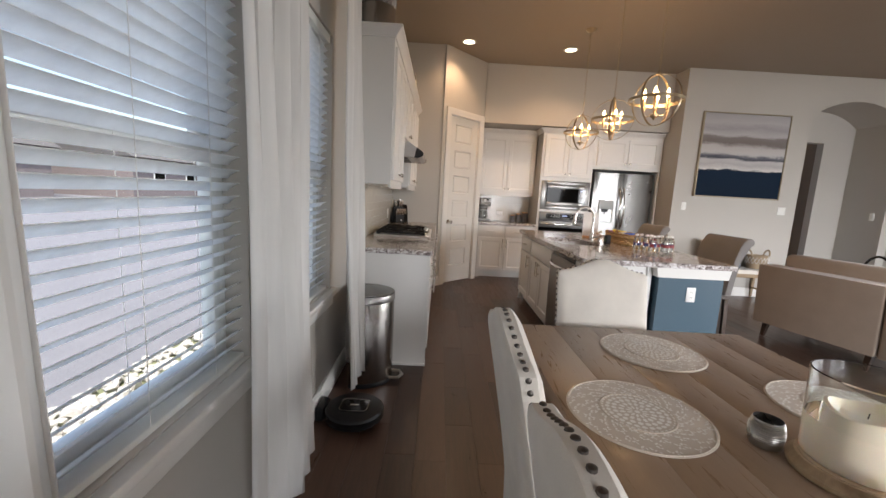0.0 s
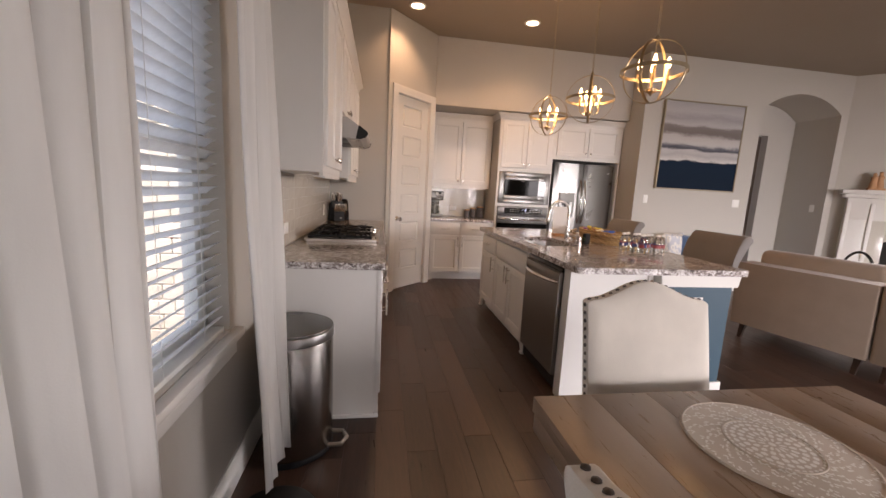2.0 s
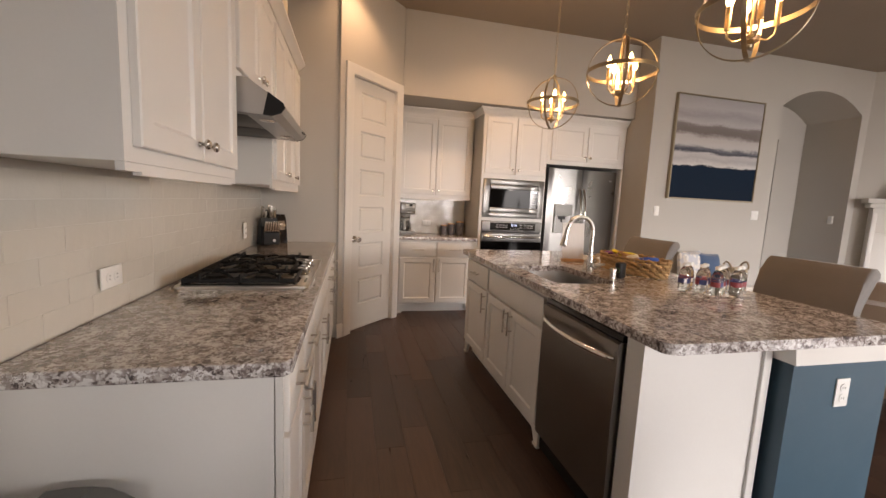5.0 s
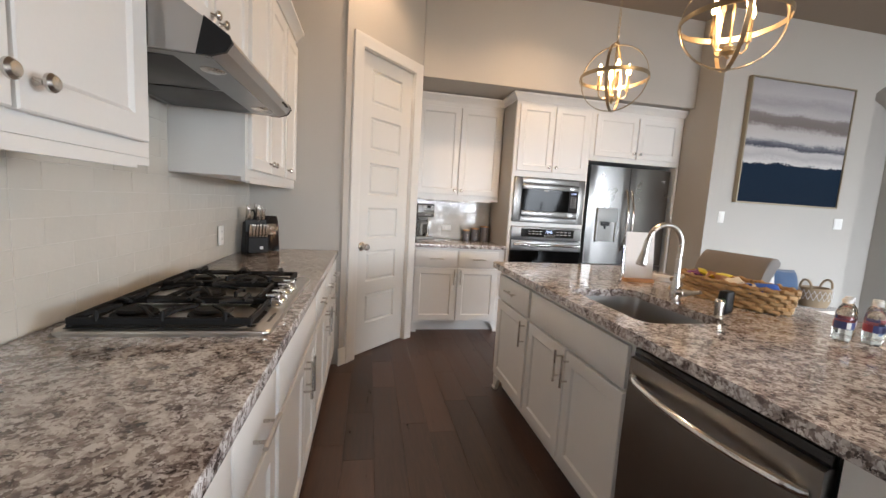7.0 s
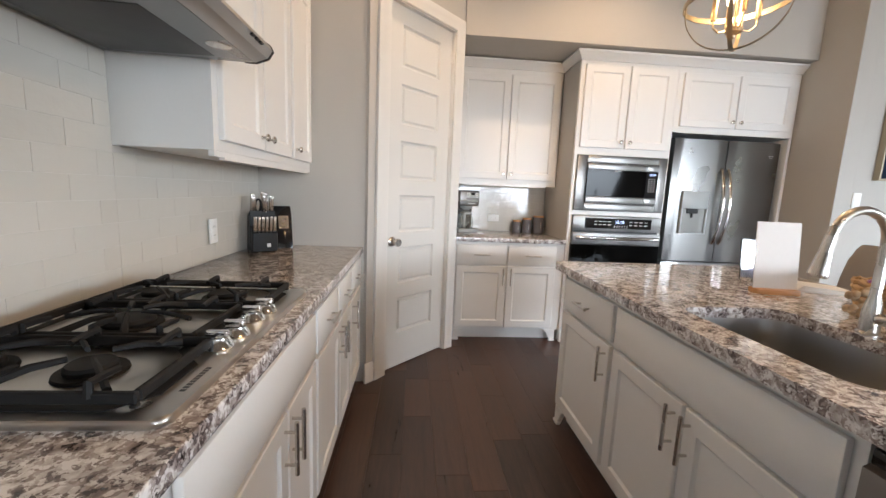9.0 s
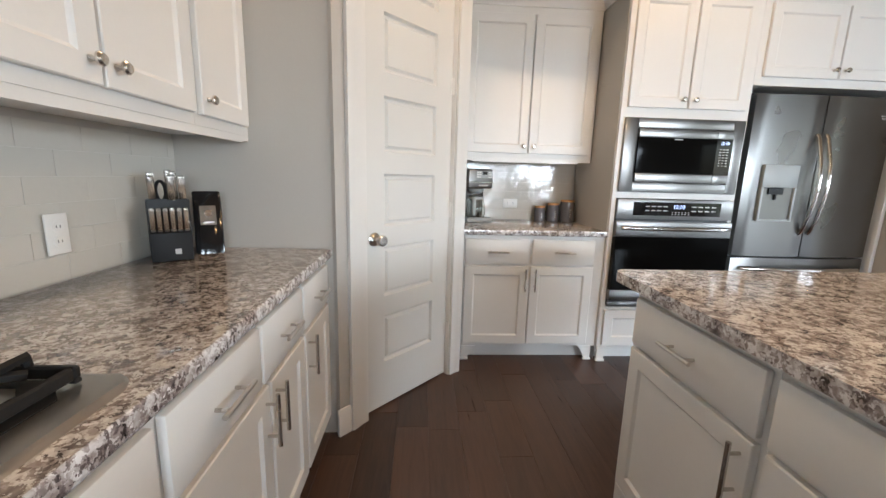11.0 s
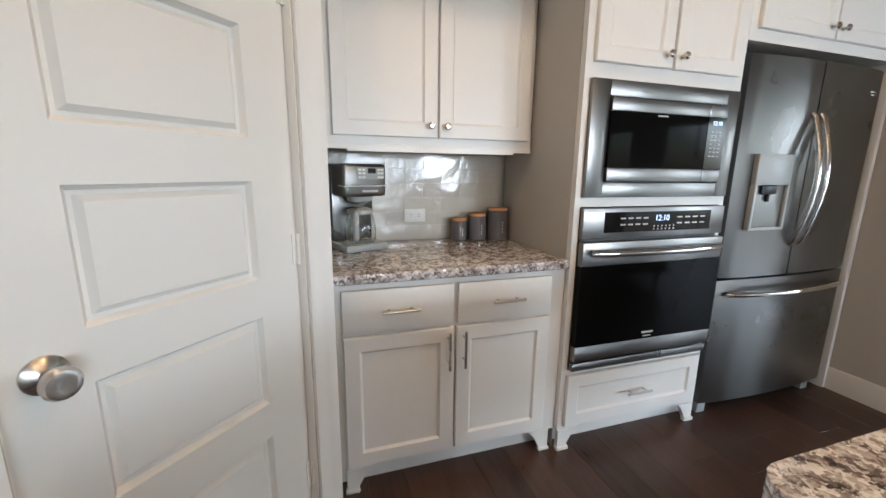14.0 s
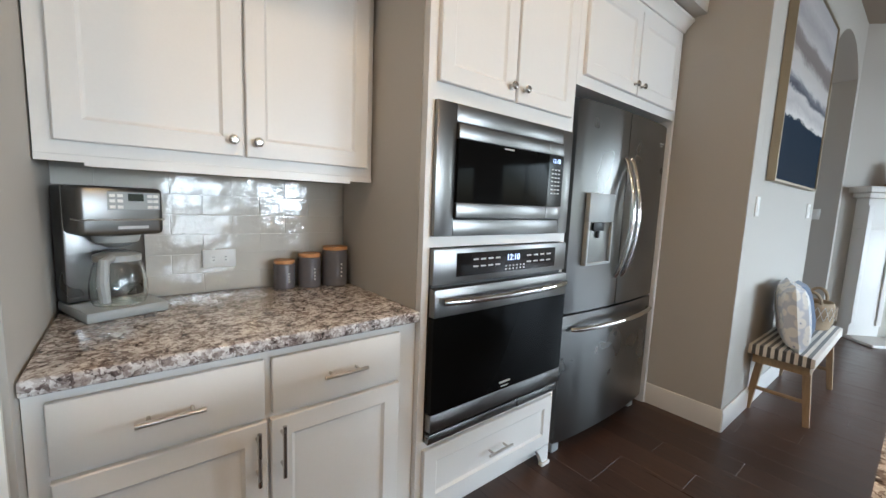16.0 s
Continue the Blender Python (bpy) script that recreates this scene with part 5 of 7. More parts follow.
box(b, (0.008, -0.0835, 0.028), (0.027, -0.0815, 0.047))
part("badge", b, M_PRINT, kb)


def knife(parent, x, y, z, length, lean, w=0.017):
    q = B()
    box(q, (-w / 2, -0.009, 0), (w / 2, 0.009, length), 0.005, 2)
    o_ = part("knife_handle", q, M_NICKEL, parent)
    o_.matrix_basis = pose(x, y, z, lean, 0, random.uniform(-4, 4))
    q = B()
    box(q, (-w / 2 - 0.0008, -0.0098, length * 0.9), (w / 2 + 0.0008, 0.0098, length * 0.965), 0.004, 1)
    part("cap_band", q, M_CHROME, o_)


for i in range(6):
    knife(kb, -0.050 + i * 0.0200, -0.066, 0.106, 0.092, 16, 0.0155)
for x, y, z, L in ((-0.046, 0.022, 0.195, 0.125), (-0.044, -0.008, 0.205, 0.100), (0.008, 0.026, 0.195, 0.135), (0.022, 0.012, 0.200, 0.125), (0.014, -0.010, 0.205, 0.105), (0.046, -0.006, 0.205, 0.105)):
    knife(kb, x, y, z, L, 16, 0.023)
b = B()
pts = [(-0.018 + 0.015 * math.cos(a), -0.002 - 0.010 * math.sin(a), 0.25 + 0.036 * math.sin(a)) for a in [2 * math.pi * i / 14 for i in range(14)]]
tube(b, pts, 0.006, 8, closed=True)
part("scissor_handle", b, M_BLACK, kb)
co = thing("can_opener", pose(0.172, 7.150, 0.914, 0, 0, 30), "black electric can opener with chrome plate", "can opener")
b = B()
prism(b, [(-0.06, 0), (0.06, 0), (0.035, 0.235), (0.0, 0.245), (-0.03, 0.20)], "x", -0.05, 0.05, 0.008)
part("case", b, M_GLOSSBLACK, co)
b = B()
prism(b, [(-0.0452, 0.115), (-0.049, 0.115), (-0.036, 0.19), (-0.033, 0.19)], "x", -0.028, 0.028)
box(b, (-0.02, -0.072, 0.125), (0.02, -0.052, 0.131))
part("plate", b, M_CHROME, co)
b = B()
cyl(b, (0, -0.042, 0.165), (0, -0.056, 0.163), 0.012, 14)
part("cutter", b, M_CHROME, co)

cm = thing("coffee_maker", pose(1.435, 8.515, 0.914, 0, 0, 20), "grey and steel drip coffee maker with glass carafe", "coffee maker")
b = B()
box(b, (-0.095, -0.115, 0), (0.095, 0.105, 0.03), 0.008, 2)
part("base", b, M_GREYPL, cm)
b = B()
box(b, (-0.095, 0.02, 0.0305), (0.095, 0.105, 0.355), 0.008, 2)
part("tower", b, M_DARKSTEEL, cm)
b = B()
box(b, (-0.095, -0.105, 0.225), (0.095, 0.0195, 0.355), 0.014, 3)
hdp = part("brew_head", b, M_STEELX, cm)
b = B()
box(b, (-0.0955, -0.1065, 0.266), (0.0955, -0.05, 0.270))
part("chrome_line", b, M_CHROME, hdp)
b = B()
box(b, (-0.035, -0.1068, 0.295), (0.085, -0.1052, 0.342), 0.0007, 1)
pn = part("control_panel", b, M_GREYPL, hdp)
b = B()
box(b, (0.01, -0.1085, 0.318), (0.045, -0.107, 0.338))
part("display", b, M_GLOSSBLACK, pn)
b = B()
for x in (-0.025, -0.008, 0.06, 0.074):
    for z in (0.302, 0.318, 0.332):
        box(b, (x - 0.006, -0.1085, z - 0.004), (x + 0.006, -0.107, z + 0.004))
part("buttons", b, M_WHITEPL, pn)
bars(hdp, [(0.02, 0.247, 0.07, 0.008)], pose(0, -0.1055, 0), M_PRINT, "maker_mark")
b = B()
lathe(b, [(0, 0.224), (0.055, 0.224), (0.05, 0.205), (0.02, 0.19), (0, 0.19)], 20, 0.0, -0.045)
part("filter_cone", b, M_GREYPL, cm)
ca = part("carafe", lathe(B(), [(0, 0.0315), (0.058, 0.0315), (0.066, 0.05), (0.066, 0.09), (0.058, 0.13), (0.050, 0.155), (0.048, 0.155), (0.056, 0.128), (0.063, 0.09), (0.063, 0.052), (0.056, 0.034), (0, 0.034)], 28, 0.0, -0.045), M_GLASS, cm, "clear glass carafe")
ca.visible_shadow = False
b = B()
lathe(b, [(0.049, 0.152), (0.054, 0.152), (0.054, 0.168), (0.03, 0.178), (0, 0.178), (0, 0.174), (0.028, 0.172), (0.049, 0.165)], 24, 0, -0.045)
part("carafe_lid", b, M_GREYPL, ca)
b = B()
tube(b, [(-0.03, -0.092, 0.165), (-0.058, -0.13, 0.160), (-0.066, -0.142, 0.11), (-0.060, -0.132, 0.06), (-0.05, -0.115, 0.052)], [0.011, 0.012, 0.013, 0.012, 0.009], 10)
part("carafe_handle", b, M_GREYPL, ca)

cm.scale = (1.1, 1.1, 1.1)

for x, y, r, h in ((1.985, 8.59, 0.043, 0.105), (2.085, 8.575, 0.048, 0.130), (2.195, 8.56, 0.055, 0.158)):
    cn = thing("canister", pose(x, y, 0.914), "dark grey glazed canister with wooden lid", "canister", "set of kitchen canisters")
    b = B()
    lathe(b, [(0, 0), (r - 0.004, 0), (r, 0.004), (r, h - 0.004), (r - 0.003, h), (0, h)], 30)
    part("jar", b, M_CERAMIC, cn)
    b = B()
    lathe(b, [(0, h + 0.0005), (r - 0.002, h + 0.0005), (r - 0.001, h + 0.011), (r - 0.004, h + 0.014), (0, h + 0.014)], 30)
    part("lid", b, M_ORANGEWOOD, cn, "honey wood lid")
    bars(cn, [(0.012, h * (0.62 - 0.11 * i), 0.006, 0.007) for i in range(4)], pose(-0.006, -r - 0.0003, 0), M_PRINT, "printed_word")

# island: basket with snacks
bk = thing("snack_basket", pose(2.665, 5.80, 0.914, 0, 0, 4), "oval woven basket filled with snack packets", "basket")
b = B()
extrude_poly(b, [(0.105 * math.cos(a), 0.255 * math.sin(a)) for a in [2 * math.pi * i / 30 for i in range(30)]], 0.002, 0.012)
part("bottom", b, M_WICKER, bk)
rows = 6
for k in range(rows):
    b = B()
    pts, rad = [], []
    n = 108
    for i in range(n):
        a = 2 * math.pi * i / n
        wob = 0.006 * math.sin(a * 18 + math.pi * k)
        f = 1 + 0.016 * k
        pts.append(((0.112 * f + wob) * math.cos(a), (0.262 * f + wob) * math.sin(a), 0.012 + 0.0185 * k + 0.003 * math.cos(a * 18 + math.pi * k)))
        rad.append(0.0105 + 0.003 * math.cos(a * 36))
    tube(b, pts, rad, 7, closed=True)
    part("strand", b, M_WICKER, bk)
snack_mats = [plain("packet_%s" % n_, c, 0.35, vary=0.1, relief=0.1) for n_, c in (("purple", (0.16, 0.02, 0.2)), ("yellow", (0.65, 0.5, 0.03)), ("white", (0.7, 0.68, 0.62)), ("blue", (0.03, 0.10, 0.42)), ("brown", (0.25, 0.12, 0.06)))]
rnd = random.Random(9)
for i in range(15):
    q = pillow_bm(rnd.uniform(0.08, 0.12), rnd.uniform(0.05, 0.07), 0.025, 6)
    yy = -0.20 + i * 0.0285
    mt_ = snack_mats[3 if i < 6 and i % 2 == 0 else (2 if i < 9 else (1 if i in (10, 12) else (0 if i in (13, 14) else 4)))]
    solid("snack_packet", q, mt_, "small shiny snack packet lying in the basket", "snack", m=pose(2.665 + rnd.uniform(-0.035, 0.035), 5.80 + yy, 0.914 + 0.10 + rnd.uniform(-0.012, 0.012), rnd.uniform(50, 100), rnd.uniform(-25, 25), rnd.uniform(0, 180)), group="snacks in the basket")

# bottles
lab_red, lab_blue = plain("label_red", (0.30, 0.06, 0.07), 0.4, vary=0.1, relief=0), plain("label_blue", (0.05, 0.06, 0.17), 0.4, vary=0.1, relief=0)


def bottle(x, y, turn):
    o_ = thing("water_bottle", pose(x, y, 0.914, 0, 0, turn), "small clear plastic water bottle with red and blue label", "bottle", "water bottles on the island")
    q = B()
    lathe(q, [(0, 0.004), (0.014, 0.0), (0.025, 0.003), (0.0275, 0.012), (0.0262, 0.02), (0.0278, 0.028), (0.0278, 0.085), (0.0262, 0.092), (0.0268, 0.10), (0.02, 0.122), (0.0125, 0.132), (0.0125, 0.138), (0, 0.138)], 20)
    part("body", q, M_GLASS, o_).visible_shadow = False
    for a0, mt_ in ((0, lab_red), (1, lab_blue)):
        q = B()
        ring = []
        for i in range(9):
            a = math.pi * a0 + math.pi * i / 8
            ring.append([q.verts.new((0.0283 * math.cos(a), 0.0283 * math.sin(a), z)) for z in (0.048, 0.074)])
        for p_, s_ in zip(ring, ring[1:]):
            q.faces.new((p_[0], s_[0], s_[1], p_[1]))
        part("label", q, mt_, o_)
    bars(o_, [(0, 0.061, 0.012, 0.022)], pose(0, -0.0285, 0), M_WHITEPL, "printed_panel")
    q = B()
    lathe(q, [(0, 0.1385), (0.0145, 0.1385), (0.0145, 0.150), (0.013, 0.153), (0, 0.153)], 18)
    part("cap", q, M_WHITEPL, o_)


for i, (x, y) in enumerate(((2.545, 5.335), (2.600, 5.365), (2.612, 5.290), (2.668, 5.325), (2.640, 5.225), (2.698, 5.258), (2.752, 5.290), (2.760, 5.222), (2.815, 5.245))):
    bottle(x - 0.015, y - 0.10, -30 + i * 27)

cs = thing("card_stand", pose(2.485, 6.255, 0.914, 0, 0, -8), "white printed card in a wooden stand", "card")
b = B()
box(b, (-0.085, -0.03, 0), (0.085, 0.03, 0.022), 0.003)
part("base", b, M_ORANGEWOOD, cs, "honey wood base")
b = B()
prism(b, [(-0.002, 0.0225), (0.002, 0.0225), (0.032, 0.30), (0.028, 0.30)], "x", -0.088, 0.088)
part("card", b, M_PAPER, cs)
bars(cs, [(0.0 + 0.035 * (i % 3 - 1), 0.09 + 0.055 * (i // 3), 0.026, 0.012) for i in range(9)], pose(0, -0.0035, 0, -6.2, 0, 0), plain("faint_print", (0.50, 0.46, 0.43), 0.6, vary=0.05, relief=0), "printed_marks")
ph_ = thing("photo_holder", pose(2.63, 6.52, 0.914, 0, 0, -8), "clear plastic holder with a small dark photo", "photo holder")
b = B()
prism(b, [(-0.004, 0.0), (0.004, 0.0), (0.026, 0.200), (0.022, 0.200)], "x", -0.062, 0.062)
part("holder", b, M_GLASS, ph_, "clear plastic sheet").visible_shadow = False
b = B()
box(b, (-0.062, -0.035, 0.0), (0.062, -0.006, 0.004), 0.001)
part("foot", b, M_GLASS, ph_).visible_shadow = False
b = B()
prism(b, [(0.0060, 0.012), (0.0070, 0.012), (0.0253, 0.172), (0.0243, 0.172)], "x", -0.056, 0.056)
part("photo", b, plain("dusk_photo", (0.11, 0.10, 0.14), 0.5, vary=0.5, scale=14, relief=0), ph_, "dim violet and grey photo")
bo = thing("booklet", pose(2.76, 6.33, 0.914, 0, 0, -18), "white booklet lying on the island", "booklet")
b = B()
box(b, (-0.11, -0.075, 0), (0.11, 0.075, 0.012), 0.002)
part("pages", b, M_PAPER, bo)
b = B()
prism(b, [(-0.1105, 0.0125), (0.1105, 0.0125), (0.1105, 0.016), (-0.09, 0.03)], "y", -0.076, 0.076)
part("cover", b, M_PAPER, bo)
bd = thing("wooden_beads", pose(2.46, 5.93, 0.914), "heap of brown wooden beads beside the faucet", "beads")
rnd = random.Random(2)
for i in range(14):
    q = B()
    bmesh.ops.create_icosphere(q, subdivisions=2, radius=0.0125)
    o_ = part("bead", q, M_PALEWOOD, bd)
    o_.matrix_basis = pose(0.022 * math.cos(i * 0.9), 0.022 * math.sin(i * 0.9), 0.0125 + 0.0085 * i * 0.8)

# things on top of the wall cabinets
for x, y, s in ((0.20, 5.72, 1.0), (0.2, 6.42, 0.92)):
    jg = thing("jug", pose(x, y, 2.386), "dark brown jug with a pale band", "jug", "jugs on the cabinets")
    b = B()
    lathe(b, [(0, 0), (0.07 * s, 0), (0.09 * s, 0.03), (0.095 * s, 0.10 * s)], 28)
    part("foot", b, M_HALLSHADE_JUG, jg)
    b = B()
    lathe(b, [(0.095 * s, 0.1001 * s), (0.094 * s, 0.15 * s), (0.085 * s, 0.165 * s)], 28)
    part("band", b, M_PAPER, jg, "pale glazed band")
    b = B()
    lathe(b, [(0.085 * s, 0.1655 * s), (0.06 * s, 0.20 * s), (0.032 * s, 0.225 * s), (0.028 * s, 0.27 * s), (0.034 * s, 0.28 * s), (0, 0.28 * s)], 28)
    part("neck", b, M_LEGWOOD, jg)

# ---------- bin and robot vacuum ----------
tc_ = thing("trash_can", pose(0.122, 4.315, 0), "brushed steel half-round step trash can", "trash can")


def half_round(x, w_, r, n=16):
    pts = [(x, -w_ / 2)]
    for i in range(n + 1):
        a = -math.pi / 2 + math.pi * i / n
        pts.append((x + 0.05 + (r - 0.05) * math.cos(a), w_ / 2 * math.sin(a)))
    pts.append((x, w_ / 2))
    return pts


b = B()
extrude_poly(b, half_round(0.003, 0.372, 0.268), 0.03, 0.585, 0.004)
part("body", b, M_CANSTEEL, tc_)
b = B()
extrude_poly(b, half_round(0.0, 0.38, 0.274), 0.0, 0.0295, 0.006)
part("base", b, M_BLACK, tc_)
b = B()
extrude_poly(b, half_round(-0.002, 0.384, 0.277), 0.586, 0.632, 0.003)
part("rim", b, M_STEEL, tc_, "polished steel rim band")
b = B()
extrude_poly(b, half_round(0.002, 0.372, 0.27), 0.6325, 0.645, 0.006, 3)
part("lid", b, M_DARKSTEEL, tc_)
b = B()
tube(b, [(0.255, -0.06, 0.03), (0.32, -0.055, 0.028), (0.345, 0, 0.03), (0.32, 0.055, 0.028), (0.255, 0.06, 0.03)], 0.011, 10)
part("pedal", b, M_NICKEL, tc_)
rv = thing("robot_vacuum", pose(0.240, 3.775, 0), "round black robot vacuum on the floor", "robot vacuum")
b = B()
lathe(b, [(0, 0.012), (0.14, 0.012), (0.163, 0.022), (0.168, 0.035), (0.168, 0.066), (0.160, 0.080), (0.150, 0.084), (0, 0.086)], 48)
part("body", b, M_BLACK, rv)
b = B()
band(b, (0, 0, 0.05), 0.1705, 0.017, 0.004, Matrix.Identity(3), 48)
part("bumper", b, M_GLOSSBLACK, rv)
b = B()
extrude_poly(b, rounded(-0.085, -0.07, 0.085, 0.07, 0.03), 0.0862, 0.0895, 0.0015)
cov = part("cover", b, M_GLOSSBLACK, rv)
b = B()
pts = [(x, y, 0.090) for x, y in rounded(-0.078, -0.063, 0.078, 0.063, 0.026)]
tube(b, pts, 0.0014, 6, closed=True)
part("cover_line", b, M_NICKEL, cov)
bars(cov, [(0, 0, 0.05, 0.012)], pose(0, 0, 0.0905, -90, 0, 0), M_PRINT, "maker_mark")
for s in (-1, 1):
    b = B()
    cyl(b, (-0.02, s * 0.12, 0.019), (0.02, s * 0.12, 0.019), 0.019, 14)
    part("wheel", b, M_DARKGREY, rv)
dk = thing("charging_dock", pose(0.02, 3.80, 0), "black charging dock against the baseboard", "charging dock")
b = B()
box(b, (0.0, -0.07, 0), (0.05, 0.07, 0.085), 0.012, 3)
part("case", b, M_BLACK, dk)

# ---------- dining table ----------
TBX0, TBX1, TBY0, TBY1, TBZ = 1.055, 2.108, 1.45, 3.385, 0.76
tb = thing("dining_table", pose(0, 0, 0), "brown wooden dining table with a plank top", "table")
nb = 6
bw = (TBX1 - TBX0) / nb
for i in range(nb):
    b = B()
    box(b, (TBX0 + i * bw + 0.0002, TBY0, TBZ - 0.045), (TBX0 + (i + 1) * bw - 0.0002, TBY1, TBZ), 0.0009, 2)
    part("top_board", b, M_TABLE, tb)
b = B()
for lo, hi in (((TBX0 + 0.004, TBY0 + 0.004, TBZ - 0.10), (TBX0 + 0.03, TBY1 - 0.004, TBZ - 0.0455)), ((TBX1 - 0.03, TBY0 + 0.004, TBZ - 0.10), (TBX1 - 0.004, TBY1 - 0.004, TBZ - 0.0455)),
               ((TBX0 + 0.0305, TBY1 - 0.03, TBZ - 0.10), (TBX1 - 0.0305, TBY1 - 0.004, TBZ - 0.0455)), ((TBX0 + 0.0305, TBY0 + 0.004, TBZ - 0.10), (TBX1 - 0.0305, TBY0 + 0.03, TBZ - 0.0455))):
    box(b, lo, hi, 0.002)
part("apron", b, M_TABLE, tb)
for x in (TBX0 + 0.16, TBX1 - 0.16):
    for y in (TBY0 + 0.3, TBY1 - 0.34):
        b = B()
        box(b, (x - 0.045, y - 0.045, 0), (x + 0.045, y + 0.045, TBZ - 0.0455), 0.006)
        part("leg", b, M_TABLE, tb)


# ---------- dining chairs ----------
def chair(m):
    c = thing("dining_chair", m, "cream upholstered dining chair with dark nailhead trim", "chair", "dining chairs round the table")
    W, T = 0.45, 0.068
    b = B()
    z0, n = 0.36, 32

    def top(u):
        e = abs(u)
        return 0.995 + 0.06 * (0.5 + 0.5 * math.cos(math.pi * min(1, e / 0.92))) - 0.012 * max(0, (e - 0.90) / 0.10) ** 2
    def lean(z):
        return 0.02 + 0.10 * max(0, (z - 0.45) / 0.55) ** 1.2
    prof = []
    front, back = [], []
    m_ = 18
    for i in range(n + 1):
        u = math.sin(math.pi / 2 * (2 * i / n - 1))
        zt = top(u)
        cf, cb = [], []
        for j in range(m_ + 1):
            v_ = math.sin(math.pi / 2 * j / m_)
            z = z0 + (zt - z0) * v_
            qu, qz = max(0.0, (abs(u) - 0.80) / 0.20), max(0.0, 1 - (zt - z) / 0.045)
            ed = T / 2 * (1 - math.sqrt(max(0.0, 1 - 0.72 * max(qu, qz) ** 2)))
            puff = 0.010 * (1 - u ** 4) * (1 - (2 * v_ - 1) ** 4)
            cf.append(b.verts.new((u * W / 2, lean(z) - T / 2 + ed - puff, z)))
            cb.append(b.verts.new((u * W / 2, lean(z) + T / 2 - ed + puff * 0.6, z)))
        front.append(cf)
        back.append(cb)
    for i in range(n):
        for j in range(m_):
            b.faces.new((front[i][j], front[i + 1][j], front[i + 1][j + 1], front[i][j + 1]))
            b.faces.new((back[i][j], back[i][j + 1], back[i + 1][j + 1], back[i + 1][j]))
        b.faces.new((front[i][m_], front[i + 1][m_], back[i + 1][m_], back[i][m_]))
        b.faces.new((front[i][0], back[i][0], back[i + 1][0], front[i + 1][0]))
    for col_f, col_b in ((front[0], back[0]), (front[-1], back[-1])):
        for j in range(m_):
            b.faces.new((col_f[j], col_f[j + 1], col_b[j + 1], col_b[j]))
    back_ = part("backrest", b, M_CREAM, c)
    b = B()
    nail = []
    for s in (-1, 1):
        z = 0.40
        while z < 0.985:
            nail.append(((s * (W / 2 + 0.001), lean(z), z), (s, 0, 0)))
            z += 0.0262
    u = -0.93
    while u <= 0.94:
        nail.append(((u * W / 2, lean(top(u)), top(u) + 0.001), (0, 0, 1)))
        u += 0.115
    cyl(b, (0, 0, -0.004), (0, 0, 0.0015), 0.0072, 10, 0.0064)
    cyl(b, (0, 0, 0.0015), (0, 0, 0.004), 0.0064, 10, 0.001)
    first = None
    for p, d in nail:
        mt = pose(*p, 0, 90 * d[0], 0)
        if first is None:
            first = part("nailhead", b, M_PEWTER, back_, "dark pewter nailhead")
            first.matrix_basis = mt
        else:
            again(first, mt)
    b = B()
    box(b, (-0.22, -0.44, 0.36), (0.22, 0.0 - 0.03, 0.49), 0.028, 4)
    part("seat", b, M_CREAM, c)
    for x in (-0.2, 0.2):
        for y, t in ((-0.40, 0), (0.02, 0.05)):
            b = B()
            tube(b, [(x, y, 0.36), (x, y + t, 0.0)], [0.026, 0.017], 4)
            part("leg", b, M_LEGWOOD, c)
    return c


c0 = chair(pose(1.515, 3.455, 0, 0, 0, 0))
# chair faces -y in its own frame; turned to face +x along the table's side
copy_thing(c0, pose(0.99, 2.605, 0, 0, 0, 90))
copy_thing(c0, pose(0.99, 2.055, 0, 0, 0, 90))


